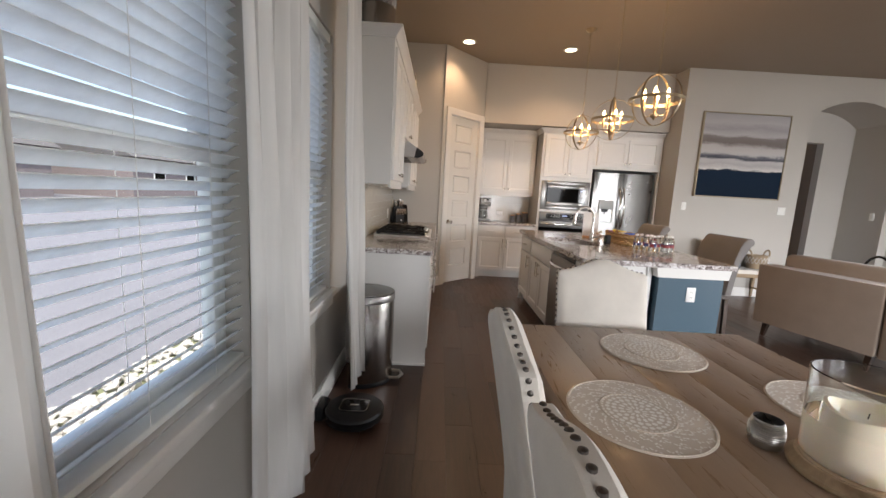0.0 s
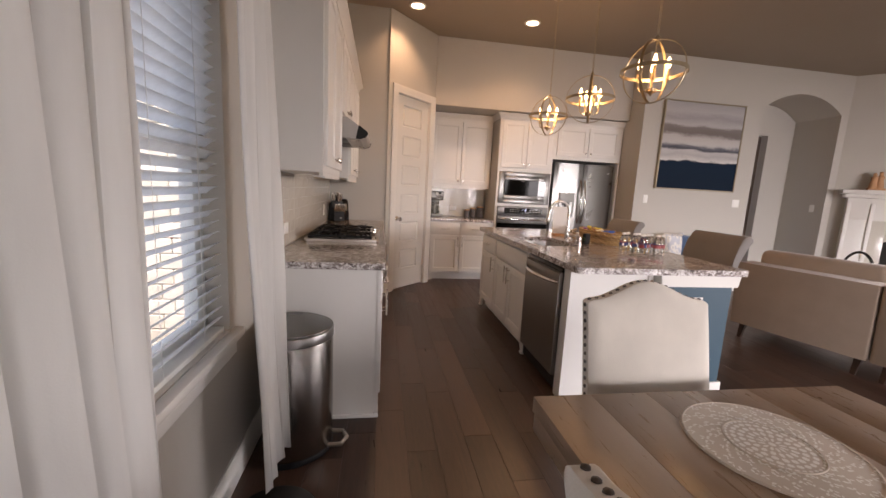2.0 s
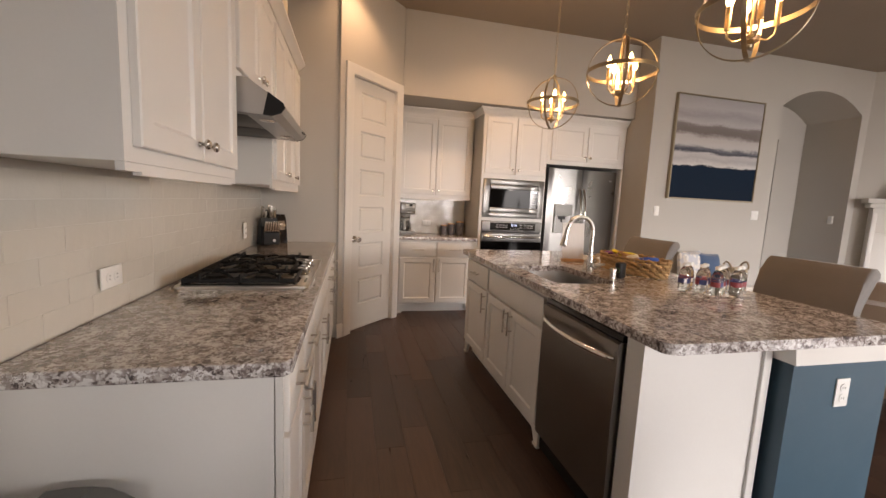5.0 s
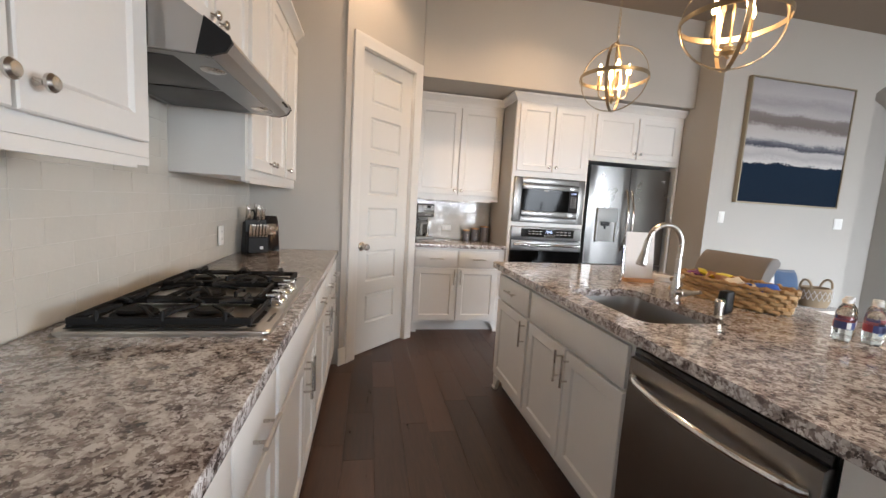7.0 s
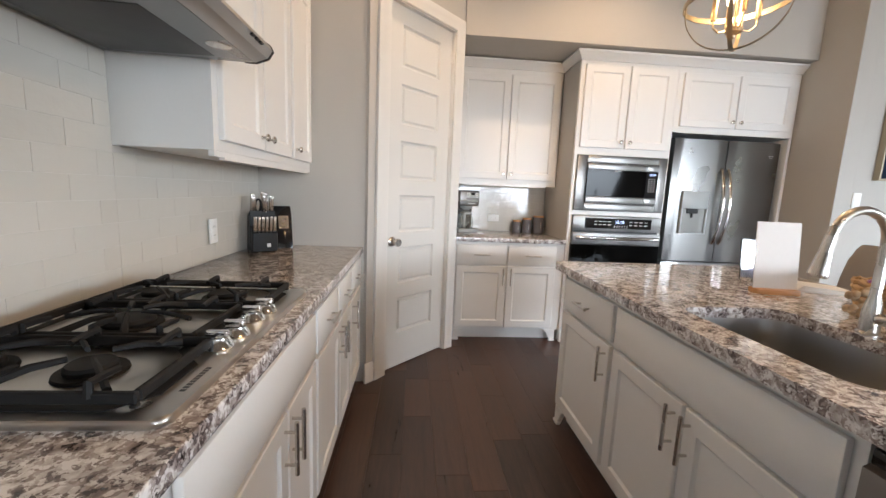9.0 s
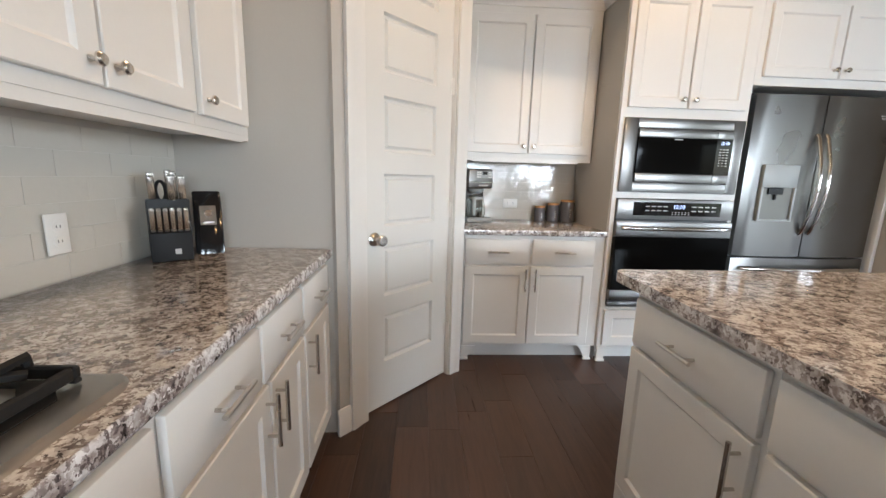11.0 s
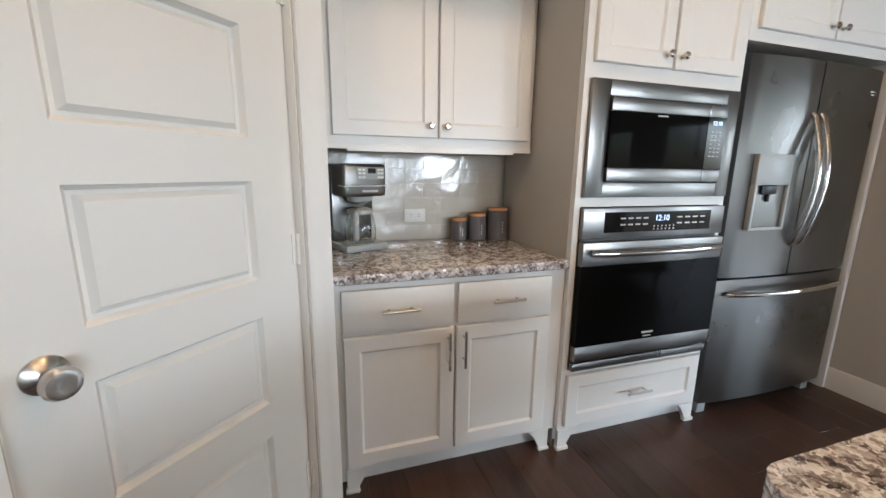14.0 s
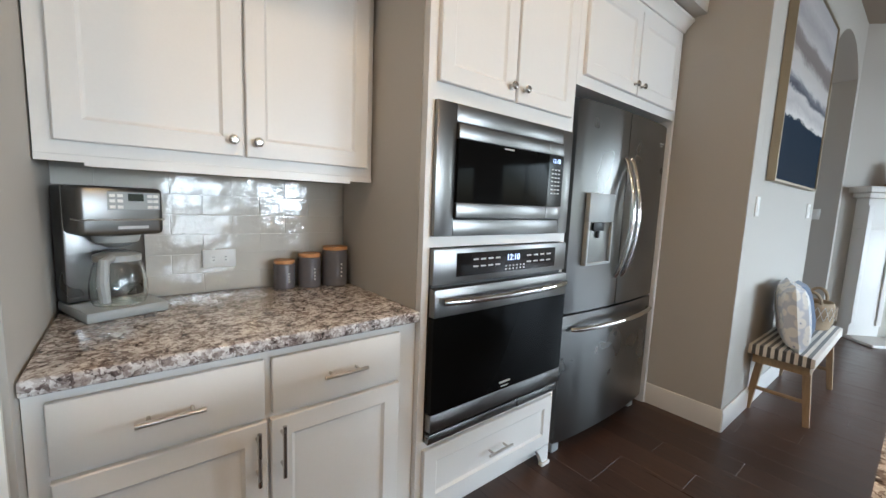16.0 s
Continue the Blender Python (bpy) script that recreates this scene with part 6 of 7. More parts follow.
# ---------- table things ----------
def placemat(x, y, turn, r=0.192):
    pm = thing("placemat", pose(x, y, TBZ, 0, 0, turn), "round beige woven placemat with a white flower pattern", "placemat", "placemats on the table")
    q = B()
    lathe(q, [(0, 0.0005), (r - 0.002, 0.0005), (r, 0.002), (r - 0.002, 0.0035), (0, 0.0035)], 56)
    part("disc", q, M_MAT, pm)
    q = B()

    def petal(rad, ang, lr, lt, rot=0.0):
        c, s = math.cos(ang), math.sin(ang)
        vs = []
        for i in range(8):
            a = 2 * math.pi * i / 8
            u, v = lr * math.cos(a), lt * math.sin(a)
            u, v = u * math.cos(rot) - v * math.sin(rot), u * math.sin(rot) + v * math.cos(rot)
            vs.append(q.verts.new(((rad + u) * c - v * s, (rad + u) * s + v * c, 0.0044)))
        q.faces.new(vs)
    for cnt, rad, lr, lt in ((1, 0.0, 0.008, 0.008), (12, 0.022, 0.009, 0.0035), (16, 0.042, 0.0085, 0.0058), (20, 0.061, 0.0075, 0.0075), (26, 0.078, 0.0062, 0.0078), (40, 0.092, 0.003, 0.0058)):
        for i in range(cnt):
            petal(rad, 2 * math.pi * (i + 0.5 * (cnt % 3)) / cnt, lr, lt)
    for k in range(56):
        a = 2 * math.pi * k / 56
        for j, rad in enumerate((0.106, 0.119, 0.132, 0.145, 0.158, 0.171, 0.182)):
            lattice = abs(((k / 56 * 16 + j / 3.5) % 1.0) - 0.5) < 0.08 or abs(((k / 56 * 16 - j / 3.5) % 1.0) - 0.5) < 0.08
            if not lattice:
                petal(rad, a, 0.0058, 0.0030 + 0.00002 * j, 0.7 if (k + j) % 2 else -0.7)
                petal(rad + 0.004, a + 0.05, 0.0045, 0.0022, -0.7 if (k + j) % 2 else 0.7)
    q2 = part("pattern", q, M_MATLIGHT, pm, "raised white pattern")
    q = B()
    for rad in (0.098, r - 0.006):
        tube(q, [(rad * math.cos(2 * math.pi * i / 56), rad * math.sin(2 * math.pi * i / 56), 0.0036) for i in range(56)], 0.0022, 5, closed=True)
    part("edging", q, M_MAT, pm)


for x, y, a in ((1.555, 3.125, 10), (1.262, 2.655, 35), (1.925, 2.72, 5)):
    placemat(x, y, a)
hc = thing("hurricane_candle", pose(1.638, 2.425, TBZ), "thick ivory candle in a glass hurricane on wood base", "candle holder")
b = B()
lathe(b, [(0, 0), (0.118, 0), (0.122, 0.006), (0.122, 0.014), (0.114, 0.020), (0.108, 0.030), (0, 0.030)], 44)
part("base", b, M_PALEWOOD, hc, "turned pale wood base")
b = B()
lathe(b, [(0.098, 0.0305), (0.101, 0.0305), (0.104, 0.13), (0.106, 0.235), (0.103, 0.237), (0.101, 0.13)], 48)
part("glass", b, M_GLASS, hc, "clear glass cylinder").visible_shadow = False
b = B()
lathe(b, [(0, 0.031), (0.072, 0.031), (0.074, 0.036), (0.072, 0.14), (0.073, 0.158), (0.066, 0.160), (0.045, 0.146), (0, 0.143)], 40)
for v in b.verts:
    if v.co.z > 0.155:
        v.co.z += 0.005 * math.sin(3 * math.atan2(v.co.y, v.co.x) + 1)
cd = part("candle", b, M_WAX, hc, "ivory pillar candle")
b = B()
cyl(b, (0, 0, 0.143), (0.002, 0, 0.156), 0.0012, 6)
part("wick", b, M_BLACK, cd)
for x, y in ((1.523, 2.535), (1.60, 2.265)):
    cp_ = thing("votive_cup", pose(x, y, TBZ), "small ribbed silver votive cup", "cup", "votive cups on the table")
    b = B()
    prof_ = [(0, 0.001), (0.024, 0.0)]
    for i in range(13):
        u = i / 12
        rr = 0.027 + 0.011 * math.sin(math.pi * (0.15 + 0.7 * u))
        prof_ += [(rr, 0.003 + 0.062 * u), (rr + 0.0012, 0.0055 + 0.062 * u)]
    prof_ += [(0.031, 0.071), (0.033, 0.04), (0.024, 0.006), (0, 0.005)]
    lathe(b, prof_, 30)
    part("cup", b, M_SILVERCUP, cp_)


# ---------- painting ----------
def painting_mat():
    m_, nt, bs = nodes_of("painted_canvas")
    tc = nt.nodes.new("ShaderNodeTexCoord")
    n1 = noise_tex(nt, coords(nt, (0.8, 1, 4.0)), 2.2, 5, 0.6, 0.4)
    n2 = noise_tex(nt, coords(nt, (1.2, 1, 1.0)), 26, 3, 0.6)
    sp_ = nt.nodes.new("ShaderNodeSeparateXYZ")
    nt.links.new(tc.outputs["Object"], sp_.inputs[0])
    a = nt.nodes.new("ShaderNodeMath")
    a.operation = "MULTIPLY_ADD"
    a.inputs[1].default_value = 0.17
    nt.links.new(n1.outputs[0], a.inputs[0])
    nt.links.new(sp_.outputs[2], a.inputs[2])
    bb = nt.nodes.new("ShaderNodeMath")
    bb.operation = "MULTIPLY_ADD"
    bb.inputs[1].default_value = 0.05
    nt.links.new(n2.outputs[0], bb.inputs[0])
    nt.links.new(a.outputs[0], bb.inputs[2])
    mr = nt.nodes.new("ShaderNodeMapRange")
    mr.inputs["From Min"].default_value, mr.inputs["From Max"].default_value = 0.11, 1.32
    nt.links.new(bb.outputs[0], mr.inputs["Value"])
    navy, navy2 = (0.008, 0.019, 0.038), (0.007, 0.015, 0.030)
    col = ramp(nt, mr.outputs[0], [(0.0, navy2), (0.335, navy), (0.345, (0.62, 0.60, 0.58)), (0.40, (0.42, 0.40, 0.40)), (0.45, (0.50, 0.48, 0.47)), (0.475, (0.06, 0.065, 0.085)),
                                   (0.51, (0.16, 0.16, 0.18)), (0.54, (0.50, 0.48, 0.47)), (0.61, (0.46, 0.43, 0.41)), (0.66, (0.18, 0.155, 0.145)), (0.72, (0.21, 0.185, 0.175)), (0.76, (0.44, 0.42, 0.42)),
                                   (0.84, (0.33, 0.315, 0.32)), (0.90, (0.42, 0.40, 0.405)), (1.0, (0.36, 0.345, 0.35))])
    nt.links.new(col, bs.inputs["Base Color"])
    bs.inputs["Roughness"].default_value = 0.8
    bs.inputs["Specular IOR Level"].default_value = 0.15
    bump(nt, bs, n2.outputs[0], 0.25, 0.003)
    return m_


pt = thing("framed_painting", pose(4.482, YF - 0.002, 1.506), "abstract navy, white and grey painting in gold frame", "painting")
W, Hh = 1.297, 1.234
b = B()
box(b, (0.018, -0.036, 0.018), (W - 0.018, -0.004, Hh - 0.018))
part("canvas", b, painting_mat(), pt)
for lo, hi in (((0, -0.046, 0), (0.015, -0.001, Hh)), ((W - 0.015, -0.046, 0), (W, -0.001, Hh)), ((0.0155, -0.046, 0), (W - 0.0155, -0.001, 0.015)), ((0.0155, -0.046, Hh - 0.015), (W - 0.0155, -0.001, Hh))):
    b = B()
    box(b, lo, hi, 0.001, 1)
    part("frame_side", b, M_CHAMPAGNE, pt, "thin gold frame side")

# ---------- bench with cushions and basket ----------
bn = thing("bench", pose(5.165, YF - 0.165, 0), "pale wooden bench with a striped cushioned seat", "bench")
BL, BD = 1.12, 0.32
b = B()
ns = 17
for i in range(ns):
    y0, y1 = -BD / 2 + BD * i / ns, -BD / 2 + BD * (i + 1) / ns
    mi = i % 2
    f = lambda y: 0.010 * max(0.0, 1 - (2 * y / BD) ** 4)
    za, zb = 0.462 + f(y0), 0.462 + f(y1)
    vs = [[b.verts.new((s * BL / 2, y, z)) for y, z in ((y0, 0.405), (y1, 0.405), (y1, zb), (y0, za))] for s in (-1, 1)]
    for q_ in ((vs[0][0], vs[0][1], vs[1][1], vs[1][0]), (vs[0][3], vs[1][3], vs[1][2], vs[0][2]), tuple(vs[0][::-1]), tuple(vs[1])):
        b.faces.new(q_).material_index = mi
    if i in (0, ns - 1):
        q_ = (vs[0][0], vs[1][0], vs[1][3], vs[0][3]) if i == 0 else (vs[0][1], vs[0][2], vs[1][2], vs[1][1])
        b.faces.new(q_).material_index = mi
bmesh.ops.remove_doubles(b, verts=b.verts, dist=1e-4)
part("cushion", b, [M_CREAM, weave_mat("stripe_grey", (0.075, 0.072, 0.072))], bn, "cream cushion with dark stripes")
b = B()
box(b, (-BL / 2 + 0.03, -BD / 2 + 0.02, 0.345), (BL / 2 - 0.03, BD / 2 - 0.02, 0.404), 0.003)
part("seat_rail", b, M_PALEWOOD, bn)
for sx in (-1, 1):
    for sy in (-1, 1):
        b = B()
        tube(b, [(sx * (BL / 2 - 0.135), sy * (BD / 2 - 0.05), 0.40), (sx * (BL / 2 - 0.115), sy * (BD / 2 - 0.01), 0.0)], [0.030, 0.022], 4)
        part("leg", b, M_PALEWOOD, bn)
    b = B()
    cyl(b, (sx * (BL / 2 - 0.122), -BD / 2 + 0.03, 0.15), (sx * (BL / 2 - 0.122), BD / 2 - 0.03, 0.15), 0.013, 8)
    part("stretcher", b, M_PALEWOOD, bn)
floral = plain("floral_cloth", (0.62, 0.58, 0.52), 0.9, vary=0.04, relief=0.2)
_nt = floral.node_tree
_v = _nt.nodes.new("ShaderNodeTexVoronoi")
_v.inputs["Scale"].default_value = 17
_nt.links.new(coords(_nt), _v.inputs["Vector"])
_c = ramp(_nt, _v.outputs["Distance"], [(0.10, (0.30, 0.32, 0.40)), (0.17, (0.76, 0.73, 0.68)), (0.50, (0.78, 0.75, 0.70)), (0.62, (0.55, 0.56, 0.60))])
_nt.links.new(_c, _nt.nodes["Principled BSDF"].inputs["Base Color"])
solid("throw_pillow", pillow_bm(0.44, 0.42, 0.16), floral, "cream throw pillow with grey floral pattern", "pillow", m=pose(4.82, YF - 0.16, 0.472 + 0.20, -8, 0, 16))
solid("throw_pillow", pillow_bm(0.42, 0.40, 0.15), M_NAVY, "plain denim blue throw pillow", "pillow", m=pose(5.06, YF - 0.155, 0.472 + 0.19, -12, 4, 4))
hb = thing("handled_basket", pose(5.50, YF - 0.17, 0.472), "woven seagrass basket with two loop handles", "basket")
b = B()
n = 40
rows = []
for j in range(12):
    z = 0.005 + 0.20 * j / 11
    rr = 0.12 + 0.025 * math.sin(math.pi * j / 11 * 0.9)
    rows.append([b.verts.new(((rr + 0.003 * math.sin(i * math.pi + j * math.pi)) * math.cos(2 * math.pi * i / n), (rr * 0.85 + 0.003 * math.sin(i * math.pi + j * math.pi)) * math.sin(2 * math.pi * i / n), z)) for i in range(n)])
for p, q in zip(rows, rows[1:]):
    for i in range(n):
        b.faces.new((p[i], p[(i + 1) % n], q[(i + 1) % n], q[i]))
b.faces.new(rows[0][::-1])
body_ = part("body", b, M_SEAGRASS, hb)
body_.modifiers.new("thick", "SOLIDIFY").thickness = 0.008
for s in (-1, 1):
    b = B()
    tube(b, [(s * 0.13 + s * 0.02 * math.sin(a), 0.055 * math.cos(a), 0.20 + 0.085 * math.sin(a)) for a in [math.pi * i / 12 for i in range(13)]], 0.011, 8)
    part("handle", b, M_SEAGRASS, hb)
b = B()
for k in range(20):
    for sgn in (-1, 1):
        pts = []
        for j in range(5):
            a = 2 * math.pi * (k + sgn * j * 0.25) / 20
            z = 0.08 + 0.025 * j
            rr = 0.152
            pts.append((rr * math.cos(a), rr * 0.87 * math.sin(a), z))
        tube(b, pts, 0.0028, 4)
part("net_pattern", b, M_PAPER, hb, "white crossed cord pattern")


# ---------- bar stools ----------
def stool(m):
    s_ = thing("bar_stool", m, "grey-taupe upholstered bar stool with rolled back", "stool", "stools at the island")
    b = B()
    W_ = 0.50
    prof_ = [(0.00, 0.60), (0.02, 0.75), (0.045, 0.92), (0.075, 1.02), (0.10, 1.075), (0.13, 1.10), (0.165, 1.10), (0.190, 1.08), (0.192, 1.05), (0.17, 1.03), (0.145, 1.025), (0.12, 0.98), (0.095, 0.90), (0.075, 0.78), (0.06, 0.60)]
    prism(b, prof_, "y", -W_ / 2, W_ / 2, 0.012, 3)
    part("backrest", b, M_STOOL, s_)
    b = B()
    box(b, (-0.40, -0.235, 0.55), (0.0, 0.235, 0.67), 0.03, 3)
    part("seat", b, M_STOOL, s_)
    for x in (-0.37, 0.05):
        for y in (-0.2, 0.2):
            b = B()
            tube(b, [(x, y, 0.56), (x + (0.03 if x > 0 else -0.01), y, 0.0)], [0.024, 0.016], 4)
            part("leg", b, M_LEGWOOD, s_)
    for y in (-0.2, 0.2):
        b = B()
        cyl(b, (-0.37, y, 0.2), (0.06, y, 0.2), 0.011, 8)
        part("footrest", b, M_LEGWOOD, s_)
    return s_


s0 = stool(pose(3.165, 5.135, 0))
copy_thing(s0, pose(3.175, 6.375, 0))

# ---------- sofa, bag ----------
SD = Vector((0.27, -1.0)).normalized()
sf = thing("sectional_sofa", pose(4.16, 5.74, 0, 0, 0, math.degrees(math.atan2(SD.y, SD.x))), "beige upholstered sectional sofa seen from behind", "sofa")
for k, (x0, x1) in enumerate(((0.0, 1.02), (1.03, 2.3))):
    b = B()
    prism(b, [(0.0, 0.16), (0.9, 0.16), (0.9, 0.42), (0.24, 0.42), (0.20, 0.775), (-0.035, 0.775)], "x", x0, x1, 0.02, 3)
    part("back_section", b, M_SOFA, sf)
    b = B()
    box(b, (x0 + 0.06, 0.22, 0.58), (x1 - 0.04, 0.42, 0.90), 0.06, 4)
    part("back_cushion", b, M_SOFA, sf)
    for x in (x0 + 0.09, x1 - 0.07):
        for y in (0.10, 0.82):
            b = B()
            tube(b, [(x, y, 0.16), (x - 0.02, y - 0.01, 0.0)], [0.036, 0.022], 4)
            part("leg", b, M_LEGWOOD, sf)
hg = thing("handbag", pose(4.78, 5.18, 0.425, 0, 0, -60), "black handbag with arched handle on the sofa", "handbag")
b = B()
prism(b, [(-0.16, 0.0), (0.16, 0.0), (0.13, 0.36), (-0.13, 0.36)], "y", -0.06, 0.06, 0.02, 3)
part("body", b, M_BLACK, hg)
b = B()
tube(b, [(0.10 * math.cos(a), 0, 0.36 + 0.19 * math.sin(a)) for a in [math.pi * i / 14 for i in range(15)]], 0.011, 8)
part("handle", b, M_GLOSSBLACK, hg)

# ---------- fireplace ----------
fp = thing("fireplace", pose(FA.x, FA.y, 0, 0, 0, math.degrees(math.atan2(FD.y, FD.x))), "white fireplace with mantel shelf and dark firebox", "fireplace")


def fbox(name, lo, hi, mat_, bev=0.004, label=""):
    q = B()
    box(q, (lo[0], -hi[1], lo[2]), (hi[0], -lo[1], hi[2]), bev)
    return part(name, q, mat_, fp, label)


fbox("mantel_shelf", (0.06, 0.002, 1.585), (1.80, 0.26, 1.645), M_TRIM)
fbox("bed_moulding", (0.10, 0.002, 1.525), (1.76, 0.21, 1.584), M_TRIM, 0.012)
fbox("frieze", (0.15, 0.002, 1.20), (1.71, 0.15, 1.524), M_TRIM)
for x in (0.15, 1.41):
    lg = fbox("pilaster", (x, 0.002, 0.0), (x + 0.30, 0.15, 1.199), M_TRIM)
    for xx in (x, x + 0.255):
        fbox("pilaster_edge", (xx, 0.1505, 0.15), (xx + 0.045, 0.168, 1.45), M_TRIM, 0.003)
fbox("surround", (0.4505, 0.002, 0.0), (0.62, 0.10, 1.199), M_TILE)
fbox("surround", (1.24, 0.002, 0.0), (1.4095, 0.10, 1.199), M_TILE)
fbox("surround", (0.6205, 0.002, 0.90), (1.2395, 0.10, 1.199), M_TILE)
fbox("firebox", (0.6205, 0.002, 0.0), (1.2395, 0.02, 0.899), M_FIREBOX)
fbox("hearth", (0.10, 0.152, 0.0), (1.76, 0.50, 0.03), M_TRIM)
FM = fp.matrix_basis
b = B()
for sx, h_ in ((-0.032, 0.25), (0.03, 0.27)):
    lathe(b, [(0, 0.03), (0.052, 0.03), (0.046, 0.09), (0.034, 0.15), (0.040, 0.19), (0.020, h_ - 0.045), (0.024, h_ - 0.02), (0.014, h_), (0, h_ + 0.004)], 18, sx, 0)
box(b, (-0.09, -0.055, 0), (0.09, 0.055, 0.032), 0.006)
solid("sculpture", b, plain("terracotta", (0.50, 0.27, 0.14), 0.7, vary=0.15, fine=30, relief=0.3), "pale terracotta sculpture on the mantel shelf", "sculpture", m=FM @ pose(0.42, -0.13, 1.646))
pl = thing("poinsettia", FM @ pose(0.86, -0.34, 0.031), "red potted poinsettia on the hearth", "plant")
b = B()
lathe(b, [(0, 0), (0.07, 0), (0.09, 0.13), (0.095, 0.15), (0.08, 0.15), (0, 0.14)], 20)
part("pot", b, M_RED, pl)
rnd = random.Random(5)
for nm, mt_, cnt, r0 in (("leaves", M_LEAF, 40, 0.17), ("petals", M_RED, 70, 0.15)):
    b = B()
    for i in range(cnt):
        a, e = rnd.uniform(0, 6.28), rnd.uniform(0.1, 1.3)
        base = Vector((r0 * math.cos(a) * math.cos(e) * 0.7, r0 * math.sin(a) * math.cos(e) * 0.7, 0.20 + 0.14 * math.sin(e)))
        d = Vector((math.cos(a), math.sin(a), rnd.uniform(-0.3, 0.4))).normalized()
        s_ = d.cross(Vector((0, 0, 1))).normalized() * 0.026
        L_ = rnd.uniform(0.06, 0.10)
        v_ = [b.verts.new(base), b.verts.new(base + d * L_ * 0.5 + s_ + Vector((0, 0, 0.01))), b.verts.new(base + d * L_), b.verts.new(base + d * L_ * 0.5 - s_ + Vector((0, 0, 0.01)))]
        b.faces.new(v_)
    part(nm, b, mt_, pl)
b = B()
cyl(b, (0, 0, 0.14), (0, 0, 0.26), 0.012, 8)
part("stem", b, M_LEAF, pl)

# ---------- things on top of the wall cabinets ----------
mb = thing("metal_bucket", pose(0.155, 4.715, 2.387), "round metal bucket with dark fluted upper body", "bucket")
b = B()
lathe(b, [(0, 0), (0.118, 0), (0.124, 0.006), (0.128, 0.262), (0.122, 0.266), (0, 0.266)], 40)
part("band", b, M_CANSTEEL, mb, "smooth brushed steel lower band")
b = B()
rows = []
for z, r in ((0.2665, 0.118), (0.28, 0.128), (0.40, 0.134), (0.48, 0.140), (0.49, 0.134)):
    rows.append([b.verts.new(((r + 0.005 * math.cos(a * 22)) * math.cos(a), (r + 0.005 * math.cos(a * 22)) * math.sin(a), z)) for a in [2 * math.pi * i / 132 for i in range(132)]])
for p, q in zip(rows, rows[1:]):
    for i in range(132):
        j = (i + 1) % 132
        b.faces.new((p[i], p[j], q[j], q[i]))
b.faces.new(rows[0][::-1])
b.faces.new(rows[-1])
part("fluted_body", b, M_PEWTER, mb, "dark fluted metal")
jg = thing("jug", pose(0.235, 6.62, 2.387), "dark bronze jug with a pale band", "jug")
b = B()
lathe(b, [(0, 0), (0.060, 0), (0.078, 0.05), (0.084, 0.14), (0.083, 0.20), (0, 0.20)], 28)
part("base", b, M_PEWTER, jg)
b = B()
lathe(b, [(0, 0.2005), (0.084, 0.2005), (0.085, 0.29), (0, 0.29)], 28)
part("band", b, M_WAX, jg, "pale glazed band")
b = B()
lathe(b, [(0, 0.2905), (0.084, 0.2905), (0.078, 0.34), (0.05, 0.40), (0.026, 0.43), (0.022, 0.47), (0.030, 0.485), (0, 0.485)], 28)
part("shoulder", b, M_PEWTER, jg)
b = B()
tube(b, [(0.0, -0.028, 0.478), (0.0, -0.10, 0.47), (0.0, -0.115, 0.40), (0.0, -0.083, 0.31)], 0.006, 8)
part("handle", b, M_PEWTER, jg)

# ---------- a toy outdoors ----------
ty = thing("ride_on_toy", pose(-1.40, 5.72, -0.2, 0, 0, 30), "pink and white ride-on toy beside the drive", "toy")
b = B()
box(b, (-0.14, -0.2, 0.18), (0.14, 0.2, 0.40), 0.06, 3)
part("body", b, M_PINK, ty)
b = B()
tube(b, [(-0.1, 0.14, 0.38), (-0.11, 0.15, 0.62), (0, 0.12, 0.74), (0.11, 0.15, 0.62), (0.1, 0.14, 0.38)], 0.03, 8)
part("hood", b, M_WHITEPL, ty)
b = B()
box(b, (-0.13, -0.22, 0.10), (0.13, 0.22, 0.1795), 0.03, 2)
part("chassis", b, M_DARKGREY, ty)
for x in (-0.13, 0.13):
    for y in (-0.15, 0.15):
        b = B()
        cyl(b, (x - 0.025, y, 0.07), (x + 0.025, y, 0.07), 0.07, 16)
        part("wheel", b, M_BLACK, ty)


